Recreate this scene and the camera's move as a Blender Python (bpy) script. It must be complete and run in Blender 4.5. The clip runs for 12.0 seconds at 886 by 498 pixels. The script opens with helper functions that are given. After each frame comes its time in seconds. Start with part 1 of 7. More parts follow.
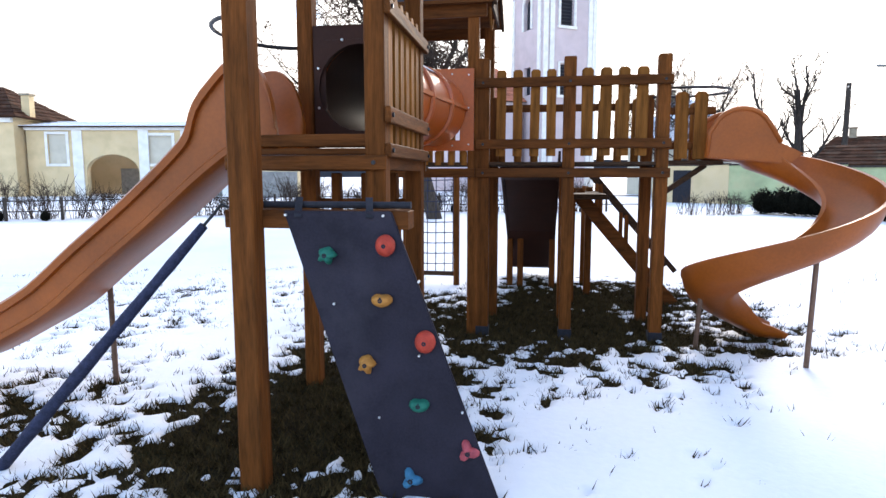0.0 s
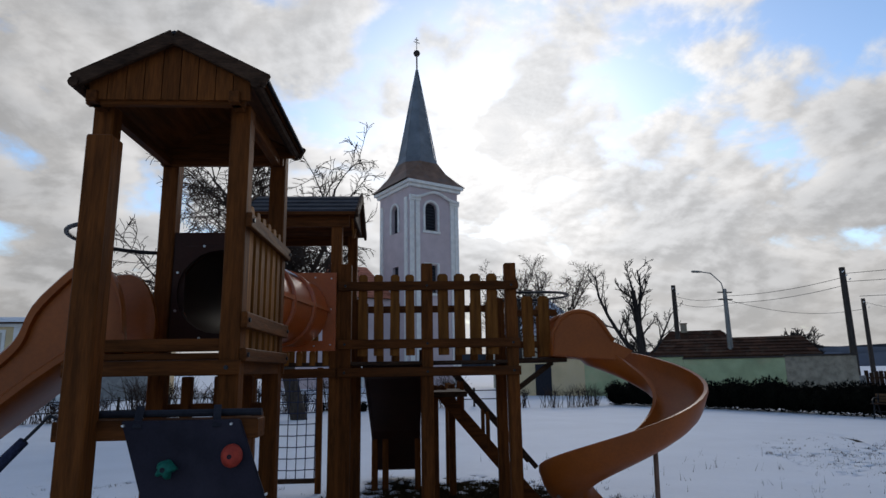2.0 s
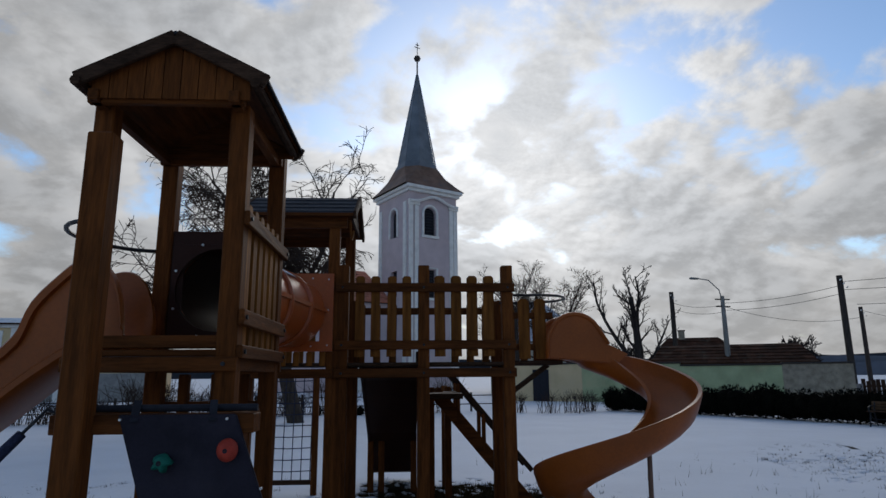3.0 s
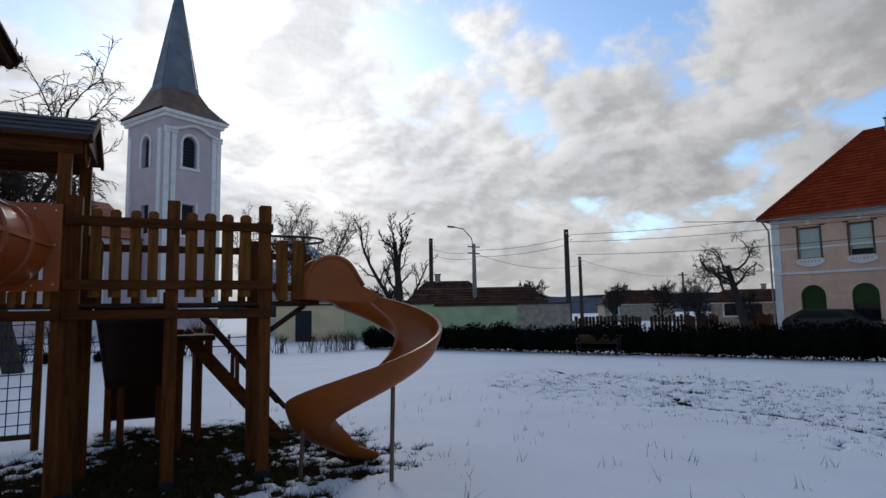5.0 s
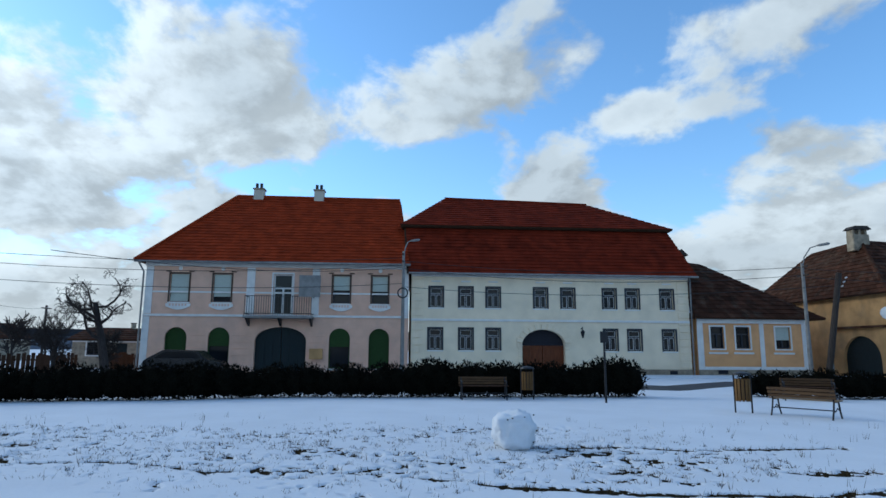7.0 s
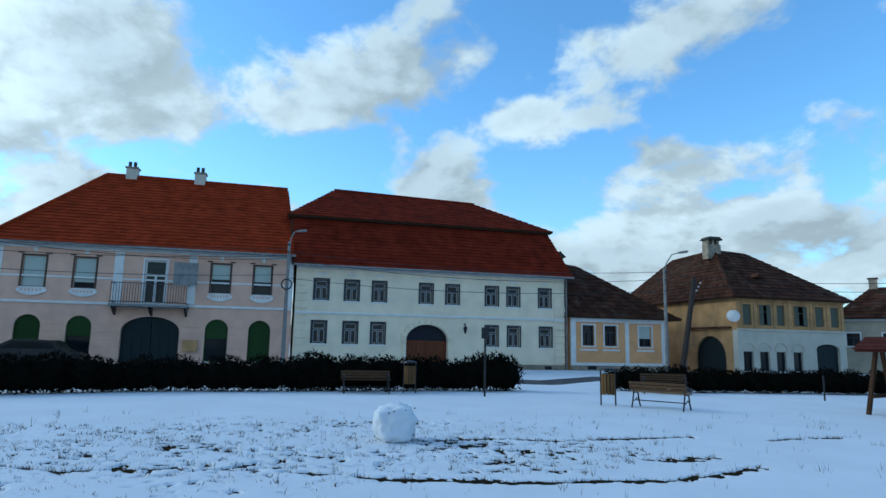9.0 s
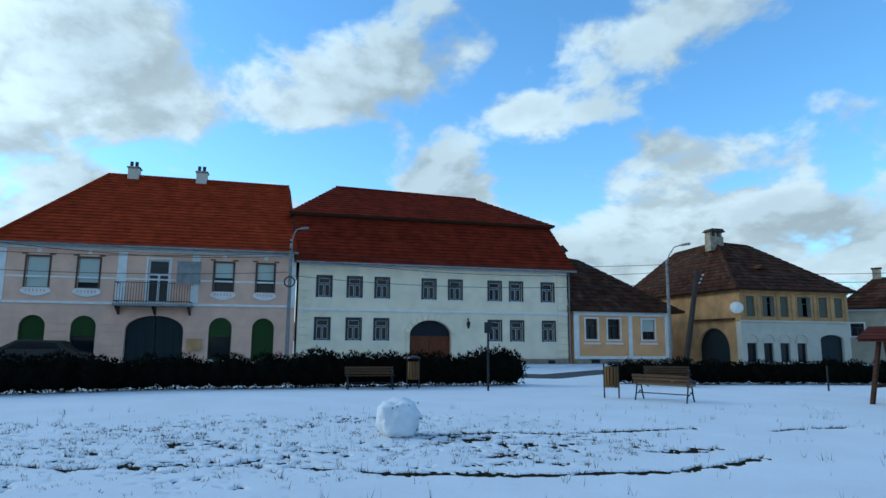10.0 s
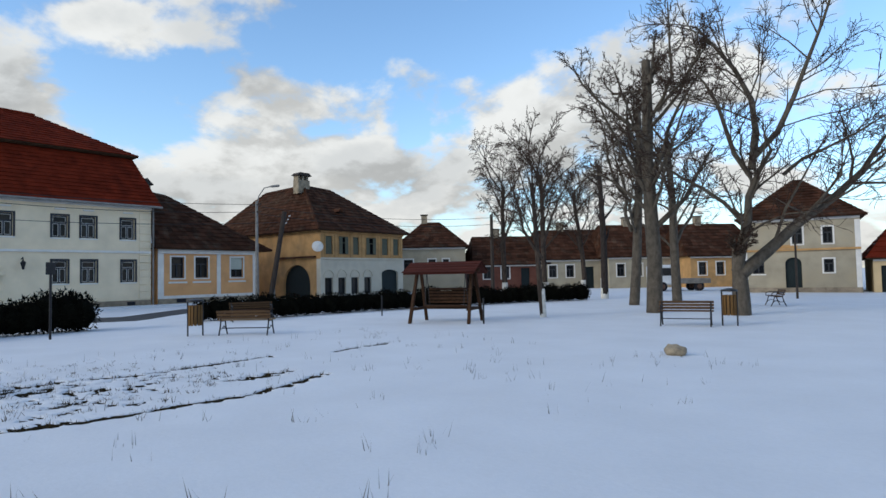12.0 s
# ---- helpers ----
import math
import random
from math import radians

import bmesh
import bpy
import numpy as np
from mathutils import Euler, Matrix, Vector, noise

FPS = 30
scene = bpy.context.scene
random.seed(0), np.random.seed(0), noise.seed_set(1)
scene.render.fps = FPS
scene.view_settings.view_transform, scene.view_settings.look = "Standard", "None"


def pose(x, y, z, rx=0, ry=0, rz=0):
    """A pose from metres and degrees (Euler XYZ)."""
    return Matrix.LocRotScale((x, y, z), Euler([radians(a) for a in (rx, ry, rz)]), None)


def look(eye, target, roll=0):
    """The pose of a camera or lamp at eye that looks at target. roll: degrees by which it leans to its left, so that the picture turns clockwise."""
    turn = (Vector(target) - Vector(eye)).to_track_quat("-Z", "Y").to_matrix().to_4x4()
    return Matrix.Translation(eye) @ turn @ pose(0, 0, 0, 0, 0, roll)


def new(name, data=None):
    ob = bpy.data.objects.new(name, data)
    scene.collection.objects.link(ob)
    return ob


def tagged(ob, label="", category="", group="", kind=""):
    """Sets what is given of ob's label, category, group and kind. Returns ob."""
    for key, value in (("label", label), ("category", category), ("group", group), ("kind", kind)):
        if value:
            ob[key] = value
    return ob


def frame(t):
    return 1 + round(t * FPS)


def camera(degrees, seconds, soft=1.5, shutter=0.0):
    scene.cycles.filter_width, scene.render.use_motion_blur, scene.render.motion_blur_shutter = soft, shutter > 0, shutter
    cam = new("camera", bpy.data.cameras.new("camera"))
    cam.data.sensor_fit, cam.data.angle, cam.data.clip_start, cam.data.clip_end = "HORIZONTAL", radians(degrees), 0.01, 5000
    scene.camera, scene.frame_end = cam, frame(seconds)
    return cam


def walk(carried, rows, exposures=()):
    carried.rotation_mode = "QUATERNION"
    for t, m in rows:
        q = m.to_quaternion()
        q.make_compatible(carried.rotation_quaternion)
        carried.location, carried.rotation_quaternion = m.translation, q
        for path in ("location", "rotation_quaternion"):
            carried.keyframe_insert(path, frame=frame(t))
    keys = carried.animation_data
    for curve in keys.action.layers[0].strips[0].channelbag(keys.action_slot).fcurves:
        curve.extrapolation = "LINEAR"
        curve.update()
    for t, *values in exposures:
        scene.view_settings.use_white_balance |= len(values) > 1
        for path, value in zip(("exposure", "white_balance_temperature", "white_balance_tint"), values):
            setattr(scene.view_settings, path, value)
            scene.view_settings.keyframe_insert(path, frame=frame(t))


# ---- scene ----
cam = camera(71.70, 12.0)

PATH = [
    (0.0, pose(0.000, 0.000, 1.599, 83.17, 0.01, 0.00)),
    (0.5, pose(0.018, -0.079, 1.619, 89.51, 0.32, 1.67)),
    (1.0, pose(0.031, -0.132, 1.641, 96.60, 0.02, -2.02)),
    (1.5, pose(0.061, -0.174, 1.634, 101.19, 0.66, -8.06)),
    (2.0, pose(0.073, -0.172, 1.637, 101.17, 0.92, -11.88)),
    (2.5, pose(0.074, -0.177, 1.643, 102.12, 0.21, -12.99)),
    (2.7, pose(0.076, -0.185, 1.624, 102.27, 0.30, -11.51)),
    (4.3, pose(0.109, -0.362, 1.570, 93.70, 1.79, -23.31)),
    (4.5, pose(0.103, -0.377, 1.568, 93.30, 1.81, -25.62)),
    (5.0, pose(0.120, -0.350, 1.587, 96.00, 0.99, -33.57)),
    (5.5, pose(0.109, -0.395, 1.578, 98.57, 1.82, -42.84)),
    (6.0, pose(0.385, -0.493, 1.562, 97.76, 1.69, -61.71)),
    (6.5, pose(0.522, -0.515, 1.592, 98.34, 0.81, -77.28)),
    (7.0, pose(0.420, -0.534, 1.620, 99.28, -0.37, -87.62)),
    (7.5, pose(0.356, -0.536, 1.622, 99.52, -0.92, -93.34)),
    (7.7, pose(0.332, -0.534, 1.613, 99.64, -0.70, -94.86)),
    (9.5, pose(0.379, -0.522, 1.613, 98.83, -1.22, -98.46)),
    (10.0, pose(0.354, -0.547, 1.598, 98.50, -0.42, -97.95)),
    (10.5, pose(0.258, -0.650, 1.615, 97.36, 1.19, -102.38)),
    (11.0, pose(0.103, -0.622, 1.634, 96.36, 0.99, -119.15)),
    (11.5, pose(-0.049, -0.414, 1.559, 94.96, 1.03, -126.92)),
    (12.0, pose(-0.188, -0.418, 1.615, 92.46, 1.11, -134.73)),
]
EXPOSURES = [(0.0, 1.4, 6900, 13), (0.6, 1.2, 6900, 13), (1.0, 0.65, 6900, 14), (1.5, -0.22, 6500, 11), (2.0, -0.85, 6350, 11), (2.7, -1.15, 6200, 10), (4.4, -0.75, 6300, 11), (5.0, -0.8, 6250, 11), (5.5, -1.25, 6100, 9), (6.0, -1.1, 6000, 8),
             (6.5, -0.6, 5750, 5), (7.5, -0.27, 5150, -2), (9.5, -0.27, 5000, -7), (10.6, -0.24, 5100, -5), (11.2, -0.2, 5500, 1), (12.0, -0.2, 6250, 7)]
walk(cam, PATH, EXPOSURES)

# ---------------------------------------------------------------- world and light
SUN_AZ, SUN_EL = radians(17.0), radians(22.0)          # clockwise from +y, above the horizon
SUN_DIR = Vector((math.sin(SUN_AZ) * math.cos(SUN_EL), math.cos(SUN_AZ) * math.cos(SUN_EL), math.sin(SUN_EL)))


def build_world():
    w = bpy.data.worlds.new("world")
    scene.world = w
    w.use_nodes = True
    nt = w.node_tree
    nt.nodes.clear()
    N, L = nt.nodes.new, nt.links.new
    out, bg = N("ShaderNodeOutputWorld"), N("ShaderNodeBackground")
    sky = N("ShaderNodeTexSky")
    sky.sky_type, sky.sun_disc = "NISHITA", False
    sky.sun_elevation, sky.sun_rotation = SUN_EL, SUN_AZ
    sky.air_density, sky.dust_density, sky.ozone_density = 1.0, 0.4, 2.0
    tc = N("ShaderNodeTexCoord")
    sep = N("ShaderNodeSeparateXYZ")
    L(tc.outputs["Generated"], sep.inputs[0])

    def math_node(op, a, b=None, c=None, clamp=False):
        m = N("ShaderNodeMath")
        m.operation, m.use_clamp = op, clamp
        for i, v in enumerate((a, b, c)):
            if v is None:
                continue
            if isinstance(v, (int, float)):
                m.inputs[i].default_value = v
            else:
                L(v, m.inputs[i])
        return m.outputs[0]

    # cloud layer laid on a high shell, flattened towards the horizon
    zc = math_node("ADD", math_node("MAXIMUM", sep.outputs[2], 0.0), 0.42)
    comb = N("ShaderNodeCombineXYZ")
    L(math_node("DIVIDE", sep.outputs[0], zc), comb.inputs[0])
    L(math_node("DIVIDE", sep.outputs[1], zc), comb.inputs[1])

    def fbm(scale, detail, rough, shift, dist=0.0, at=None):
        mp = N("ShaderNodeMapping")
        mp.inputs["Location"].default_value = shift
        L(at or comb.outputs[0], mp.inputs["Vector"])
        n = N("ShaderNodeTexNoise")
        n.inputs["Scale"].default_value = scale
        n.inputs["Detail"].default_value = detail
        n.inputs["Roughness"].default_value = rough
        n.inputs["Distortion"].default_value = dist
        L(mp.outputs[0], n.inputs["Vector"])
        return n.outputs["Fac"]

    big = fbm(1.5, 3, 0.5, CLOUD_SHIFT, 0.2)
    fine = fbm(4.2, 10, 0.56, (7.3, 4.2, 0), 0.15)
    cover = math_node("ADD", math_node("MULTIPLY", big, 0.25), math_node("MULTIPLY", fine, 1.05))
    cover = math_node("SUBTRACT", cover, 0.17)
    # cloud banks and clear gaps by compass bearing and height, with ragged rims
    azel = N("ShaderNodeCombineXYZ")
    bearing = math_node("MULTIPLY", math_node("ARCTAN2", sep.outputs[0], sep.outputs[1]), 180 / math.pi)
    height = math_node("MULTIPLY", math_node("ARCSINE", sep.outputs[2]), 180 / math.pi)
    rag = math_node("MULTIPLY", math_node("SUBTRACT", fbm(5.0, 4, 0.55, (1.7, 8.8, 0)), 0.5), 9.0)
    L(math_node("ADD", bearing, rag), azel.inputs[0])
    L(math_node("MULTIPLY_ADD", rag, 0.45, height), azel.inputs[1])
    for az, el, turn, half_w, half_h, amount in CLOUD_BANKS + CLEAR_GAPS:
        mp = N("ShaderNodeMapping")
        mp.vector_type = "TEXTURE"
        mp.inputs["Location"].default_value = (az, el, 0)
        mp.inputs["Rotation"].default_value = (0, 0, radians(turn))
        mp.inputs["Scale"].default_value = (half_w, half_h, 1)
        L(azel.outputs[0], mp.inputs["Vector"])
        ln = N("ShaderNodeVectorMath")
        ln.operation = "LENGTH"
        L(mp.outputs[0], ln.inputs[0])
        mr = N("ShaderNodeMapRange")
        mr.interpolation_type = "SMOOTHSTEP"
        mr.inputs["From Min"].default_value, mr.inputs["From Max"].default_value = 0.1, 1.45
        mr.inputs["To Min"].default_value, mr.inputs["To Max"].default_value = amount, 0.0
        L(ln.outputs["Value"], mr.inputs["Value"])
        cover = math_node("ADD", cover, mr.outputs[0])
    # the same cloud a little nearer the sun: where it thins that way the cloud is lit
    near = N("ShaderNodeVectorMath")
    near.operation = "MULTIPLY_ADD"
    L(comb.outputs[0], near.inputs[0])
    zs = SUN_DIR.z + 0.42
    near.inputs[1].default_value = (0.955, 0.955, 0.955)
    near.inputs[2].default_value = (SUN_DIR.x / zs * 0.045, SUN_DIR.y / zs * 0.045, 0)
    relief = math_node("SUBTRACT", fbm(4.2, 8, 0.56, (7.3, 4.2, 0), 0.15), fbm(4.2, 8, 0.56, (7.3, 4.2, 0), 0.15, near.outputs[0]))
    lit = N("ShaderNodeMapRange")
    lit.interpolation_type = "SMOOTHSTEP"
    lit.inputs["From Min"].default_value, lit.inputs["From Max"].default_value = -0.10, 0.10
    lit.inputs["To Min"].default_value, lit.inputs["To Max"].default_value = 0.80, 1.22
    L(relief, lit.inputs["Value"])
    dot = N("ShaderNodeVectorMath")
    dot.operation = "DOT_PRODUCT"
    L(tc.outputs["Generated"], dot.inputs[0])
    dot.inputs[1].default_value = SUN_DIR
    side = math_node("MULTIPLY_ADD", dot.outputs["Value"], 0.5, 0.5)
    # more cover towards the sun
    cover = math_node("ADD", cover, math_node("MULTIPLY", math_node("SUBTRACT", side, 0.84), 0.14))
    # and more of it low over the land
    low = math_node("POWER", math_node("SUBTRACT", 1.0, math_node("ABSOLUTE", sep.outputs[2]), clamp=True), 5.0)
    cover = math_node("ADD", cover, math_node("MULTIPLY", low, 0.20))
    ramp = N("ShaderNodeMapRange")
    ramp.interpolation_type = "SMOOTHSTEP"
    ramp.inputs["From Min"].default_value, ramp.inputs["From Max"].default_value = 0.44, 0.585
    L(cover, ramp.inputs["Value"])
    # thick parts of the cloud turn grey, thin rims stay bright
    thick = N("ShaderNodeMapRange")
    thick.interpolation_type = "SMOOTHSTEP"
    thick.inputs["From Min"].default_value, thick.inputs["From Max"].default_value = 0.48, 0.64
    thick.inputs["To Min"].default_value, thick.inputs["To Max"].default_value = 1.08, 0.86
    L(math_node("ADD", math_node("MULTIPLY", cover, 0.45), math_node("MULTIPLY", fbm(2.8, 6, 0.5, (5.9, 9.2, 0), 0.2), 0.58)), thick.inputs["Value"])
    glow = math_node("POWER", side, 15.0)
    bright = math_node("MULTIPLY", math_node("MULTIPLY", thick.outputs[0], lit.outputs[0]), math_node("MULTIPLY_ADD", glow, CLOUD_GLOW, CLOUD_BASE))
    tint = N("ShaderNodeMix")
    tint.data_type = "RGBA"
    L(thick.outputs[0], tint.inputs["Factor"])
    tint.inputs["A"].default_value, tint.inputs["B"].default_value = (0.78, 0.88, 1.0, 1), (1.0, 0.985, 0.96, 1)
    cl = N("ShaderNodeVectorMath")
    cl.operation = "SCALE"
    L(tint.outputs["Result"], cl.inputs[0])
    L(bright, cl.inputs["Scale"])
    sk = N("ShaderNodeVectorMath")
    sk.operation = "MULTIPLY"
    L(sky.outputs[0], sk.inputs[0])
    sk.inputs[1].default_value = (SKY_GAIN * 0.92, SKY_GAIN, SKY_GAIN * 1.06)
    mix = N("ShaderNodeMix")
    mix.data_type = "RGBA"
    L(ramp.outputs[0], mix.inputs["Factor"])
    L(sk.outputs[0], mix.inputs["A"])
    L(cl.outputs[0], mix.inputs["B"])
    # pale band of haze low over the land
    haze = math_node("POWER", math_node("SUBTRACT", 1.0, math_node("ABSOLUTE", sep.outputs[2]), clamp=True), 9.0)
    hz = N("ShaderNodeMix")
    hz.data_type = "RGBA"
    L(math_node("MULTIPLY", haze, 0.6), hz.inputs["Factor"])
    L(mix.outputs["Result"], hz.inputs["A"])
    hz.inputs["B"].default_value = (HAZE * 1.06, HAZE, HAZE * 0.90, 1)
    L(hz.outputs["Result"], bg.inputs["Color"])
    bg.inputs["Strength"].default_value = 0.1
    L(bg.outputs[0], out.inputs[0])


# bearing, height, turn, half width, half height (degrees), how much more or less cloud
CLOUD_BANKS = ((42, 3, 0, 16, 4, 0.09), (-22, 16, 0, 22, 18, 0.08), (18, 15, 0, 40, 22, 0.06), (46, 15, 0, 20, 11, 0.06), (72, 20.5, 6, 24, 5, 0.10), (60, 12, 0, 14, 3, 0.05), (106, 21.5, 12, 7.5, 1.6, 0.15), (112, 26.5, 0, 15, 3, 0.13),
               (97, 14.6, 0, 4.6, 3.2, 0.17), (122, 15, 10, 11, 4.5, 0.07), (118, 10, 0, 16, 3, 0.09), (138, 9, 0, 22, 4.5, 0.10), (151, 16, 0, 14, 6, 0.11))
CLEAR_GAPS = ((6, 29, 0, 3.5, 4, -0.15), (17, 29, 0, 3, 2.5, -0.10), (49, 28.5, 0, 7, 4, -0.2), (84, 15.5, 4, 15, 4, -0.16), (112, 18.2, 8, 12, 2.2, -0.13), (132, 21.5, 0, 17, 4, -0.13), (82, 30, 0, 14, 3, -0.10), (56, 8.5, 0, 8, 2, -0.08))
SKY_GAIN, CLOUD_BASE, CLOUD_GLOW, HAZE = 2.7, 7.9, 9.5, 7.8
CLOUD_SHIFT = (5.1, 3.3, 0)
build_world()
sun = new("sun", bpy.data.lights.new("sun", "SUN"))
sun.data.energy, sun.data.angle, sun.data.color = 1.5, radians(22), (1.0, 0.93, 0.83)
sun.matrix_world = look(SUN_DIR * 200, (0, 0, 0))


# ---------------------------------------------------------------- materials
def material(name, colour, rough=0.7, vary=0.25, scale=6.0, stretch=(1, 1, 1), bump=0.15, fine=60.0, dark=None, metal=0.0, spec=0.22,
             stain=0.0, stain_colour=(0.1, 0.09, 0.08), stain_scale=0.8, piece=0.0, island=False):
    """A surface with two scales of variation, optional stains and a shift from piece to piece."""
    m = bpy.data.materials.new(name)
    m.use_nodes = True
    nt = m.node_tree
    N, L = nt.nodes.new, nt.links.new
    b = nt.nodes["Principled BSDF"]
    b.inputs["Roughness"].default_value, b.inputs["Metallic"].default_value = rough, metal
    b.inputs["Specular IOR Level"].default_value = spec
    tc, mp = N("ShaderNodeTexCoord"), N("ShaderNodeMapping")
    mp.inputs["Scale"].default_value = stretch
    L(tc.outputs["Object"], mp.inputs["Vector"])
    n1, n2 = N("ShaderNodeTexNoise"), N("ShaderNodeTexNoise")
    for n, s, d in ((n1, scale, 5), (n2, fine, 3)):
        n.inputs["Scale"].default_value, n.inputs["Detail"].default_value = s, d
        L(mp.outputs[0], n.inputs["Vector"])
    add = N("ShaderNodeMath")
    add.operation = "MULTIPLY_ADD"
    L(n2.outputs["Fac"], add.inputs[0])
    add.inputs[1].default_value = 0.45
    L(n1.outputs["Fac"], add.inputs[2])
    rng = N("ShaderNodeMapRange")
    rng.inputs["From Min"].default_value, rng.inputs["From Max"].default_value = 0.52, 0.94
    L(add.outputs[0], rng.inputs["Value"])
    dk = dark or tuple(c * (1 - vary) for c in colour)
    lt = tuple(min(1, c * (1 + vary * 0.8)) for c in colour)
    mix = N("ShaderNodeMix")
    mix.data_type = "RGBA"
    L(rng.outputs[0], mix.inputs["Factor"])
    mix.inputs["A"].default_value, mix.inputs["B"].default_value = (*dk, 1), (*lt, 1)
    col = mix.outputs["Result"]
    if stain:
        n3 = N("ShaderNodeTexNoise")
        n3.inputs["Scale"].default_value, n3.inputs["Detail"].default_value, n3.inputs["Roughness"].default_value = stain_scale, 7, 0.65
        L(tc.outputs["Object"], n3.inputs["Vector"])
        r3 = N("ShaderNodeMapRange")
        r3.inputs["From Min"].default_value, r3.inputs["From Max"].default_value = 0.52, 0.72
        r3.inputs["To Max"].default_value = stain
        L(n3.outputs["Fac"], r3.inputs["Value"])
        ms = N("ShaderNodeMix")
        ms.data_type = "RGBA"
        L(r3.outputs[0], ms.inputs["Factor"])
        L(col, ms.inputs["A"])
        ms.inputs["B"].default_value = (*stain_colour, 1)
        col = ms.outputs["Result"]
    if piece:
        oi, hs = N("ShaderNodeNewGeometry" if island else "ShaderNodeObjectInfo"), N("ShaderNodeHueSaturation")
        r4 = N("ShaderNodeMapRange")
        r4.inputs["To Min"].default_value, r4.inputs["To Max"].default_value = 1 - piece, 1 + piece
        L(oi.outputs["Random Per Island" if island else "Random"], r4.inputs["Value"])
        L(r4.outputs[0], hs.inputs["Value"])
        L(col, hs.inputs["Color"])
        col = hs.outputs["Color"]
    L(col, b.inputs["Base Color"])
    if bump:
        bp = N("ShaderNodeBump")
        bp.inputs["Strength"].default_value, bp.inputs["Distance"].default_value = bump, 0.02
        L(add.outputs[0], bp.inputs["Height"])
        L(bp.outputs[0], b.inputs["Normal"])
    return m


WOOD = (0.118, 0.037, 0.008)
M = {}
M["wood_v"] = material("wood_upright", WOOD, 0.66, 0.45, 3.0, (9, 9, 0.9), 0.25, 14, stain=0.35, stain_colour=(0.055, 0.024, 0.008), stain_scale=1.6, piece=0.18, spec=0.07)
M["wood_h"] = material("wood_level", (0.095, 0.030, 0.007), 0.65, 0.45, 3.0, (0.9, 9, 9), 0.25, 14, stain=0.45, stain_colour=(0.055, 0.026, 0.011), stain_scale=1.6, piece=0.18, spec=0.07)
M["wood_d"] = material("wood_depth", (0.095, 0.030, 0.007), 0.65, 0.45, 3.0, (9, 0.9, 9), 0.25, 14, stain=0.45, stain_colour=(0.055, 0.026, 0.011), stain_scale=1.6, piece=0.18, spec=0.07)
M["wood_pale"] = material("wood_picket", (0.18, 0.066, 0.013), 0.65, 0.4, 3.0, (9, 9, 0.9), 0.25, 14, stain=0.3, stain_colour=(0.12, 0.055, 0.018), stain_scale=2.2, piece=0.2, spec=0.07)
M["wood_dark"] = material("wood_weathered", (0.05, 0.027, 0.016), 0.75, 0.45, 4.0, (2, 8, 8), 0.3, 16, piece=0.15, spec=0.07)
M["felt"] = material("roofing_felt", (0.035, 0.035, 0.04), 0.85, 0.35, 6, (1, 1, 1), 0.3, 120)
M["slide"] = material("orange_plastic", (0.29, 0.070, 0.008), 0.42, 0.22, 2.2, (1, 1, 1), 0.05, 40, stain=0.35, stain_colour=(0.19, 0.05, 0.009), stain_scale=1.4, spec=0.3)
M["tube"] = material("orange_tube_plastic", (0.34, 0.062, 0.006), 0.32, 0.2, 2.5, (1, 1, 1), 0.05, 40, stain=0.3, stain_colour=(0.32, 0.08, 0.015), stain_scale=1.8, spec=0.5)
# own colour of panels and back slide; also the tube's painted inner shade
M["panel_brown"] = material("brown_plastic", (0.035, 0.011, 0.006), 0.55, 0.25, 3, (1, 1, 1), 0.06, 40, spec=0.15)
M["climb"] = material("climbing_board", (0.019, 0.016, 0.024), 0.62, 0.3, 4, (1, 1, 1), 0.12, 90, stain=0.5, stain_colour=(0.040, 0.035, 0.045), stain_scale=2.6, spec=0.12)
M["black_steel"] = material("black_steel", (0.03, 0.03, 0.033), 0.45, 0.3, 10, metal=0.4)
M["grey_steel"] = material("worn_steel", (0.15, 0.09, 0.065), 0.55, 0.3, 10, metal=0.5, stain=0.4, stain_colour=(0.16, 0.07, 0.04), stain_scale=5)
M["bolt"] = material("zinc_bolt", (0.55, 0.55, 0.55), 0.35, 0.15, 30, metal=0.8)
M["rubber"] = material("black_rubber", (0.02, 0.02, 0.026), 0.8, 0.3, 20)
M["rope"] = material("dark_rope", (0.026, 0.03, 0.06), 0.85, 0.35, 30, (1, 1, 1), 0.5, 120)
for key, c in (("hold_green", (0.008, 0.11, 0.075)), ("hold_red", (0.36, 0.04, 0.022)), ("hold_yellow", (0.36, 0.15, 0.03)), ("hold_blue", (0.03, 0.14, 0.24)), ("hold_pink", (0.34, 0.06, 0.07))):
    M[key] = material(key, c, 0.6, 0.25, 25, bump=0.3, fine=160)
M["snow"] = material("snow", (0.68, 0.695, 0.725), 0.75, 0.05, 0.7, bump=0.35, fine=22, spec=0.25)
M["turf"] = material("winter_turf", (0.022, 0.016, 0.008), 0.95, 0.55, 9, spec=0.03, bump=0.8, fine=70, stain=0.6, stain_colour=(0.016, 0.02, 0.007), stain_scale=2.5)
M["grass"] = material("dry_grass", (0.050, 0.034, 0.014), 0.9, 0.75, 14, bump=0.0, spec=0.03)
M["bark"] = material("grey_bark", (0.052, 0.039, 0.031), 0.9, 0.5, 5, (3, 3, 0.8), 0.7, 30)
M["bark_dark"] = material("dark_bark", (0.035, 0.028, 0.025), 0.9, 0.45, 5, (3, 3, 0.8), 0.7, 30)
M["bark_plane"] = material("mottled_plane_bark", (0.095, 0.080, 0.062), 0.85, 0.35, 4, (2, 2, 1), 0.4, 30, stain=0.8, stain_colour=(0.05, 0.038, 0.028), stain_scale=3.5)
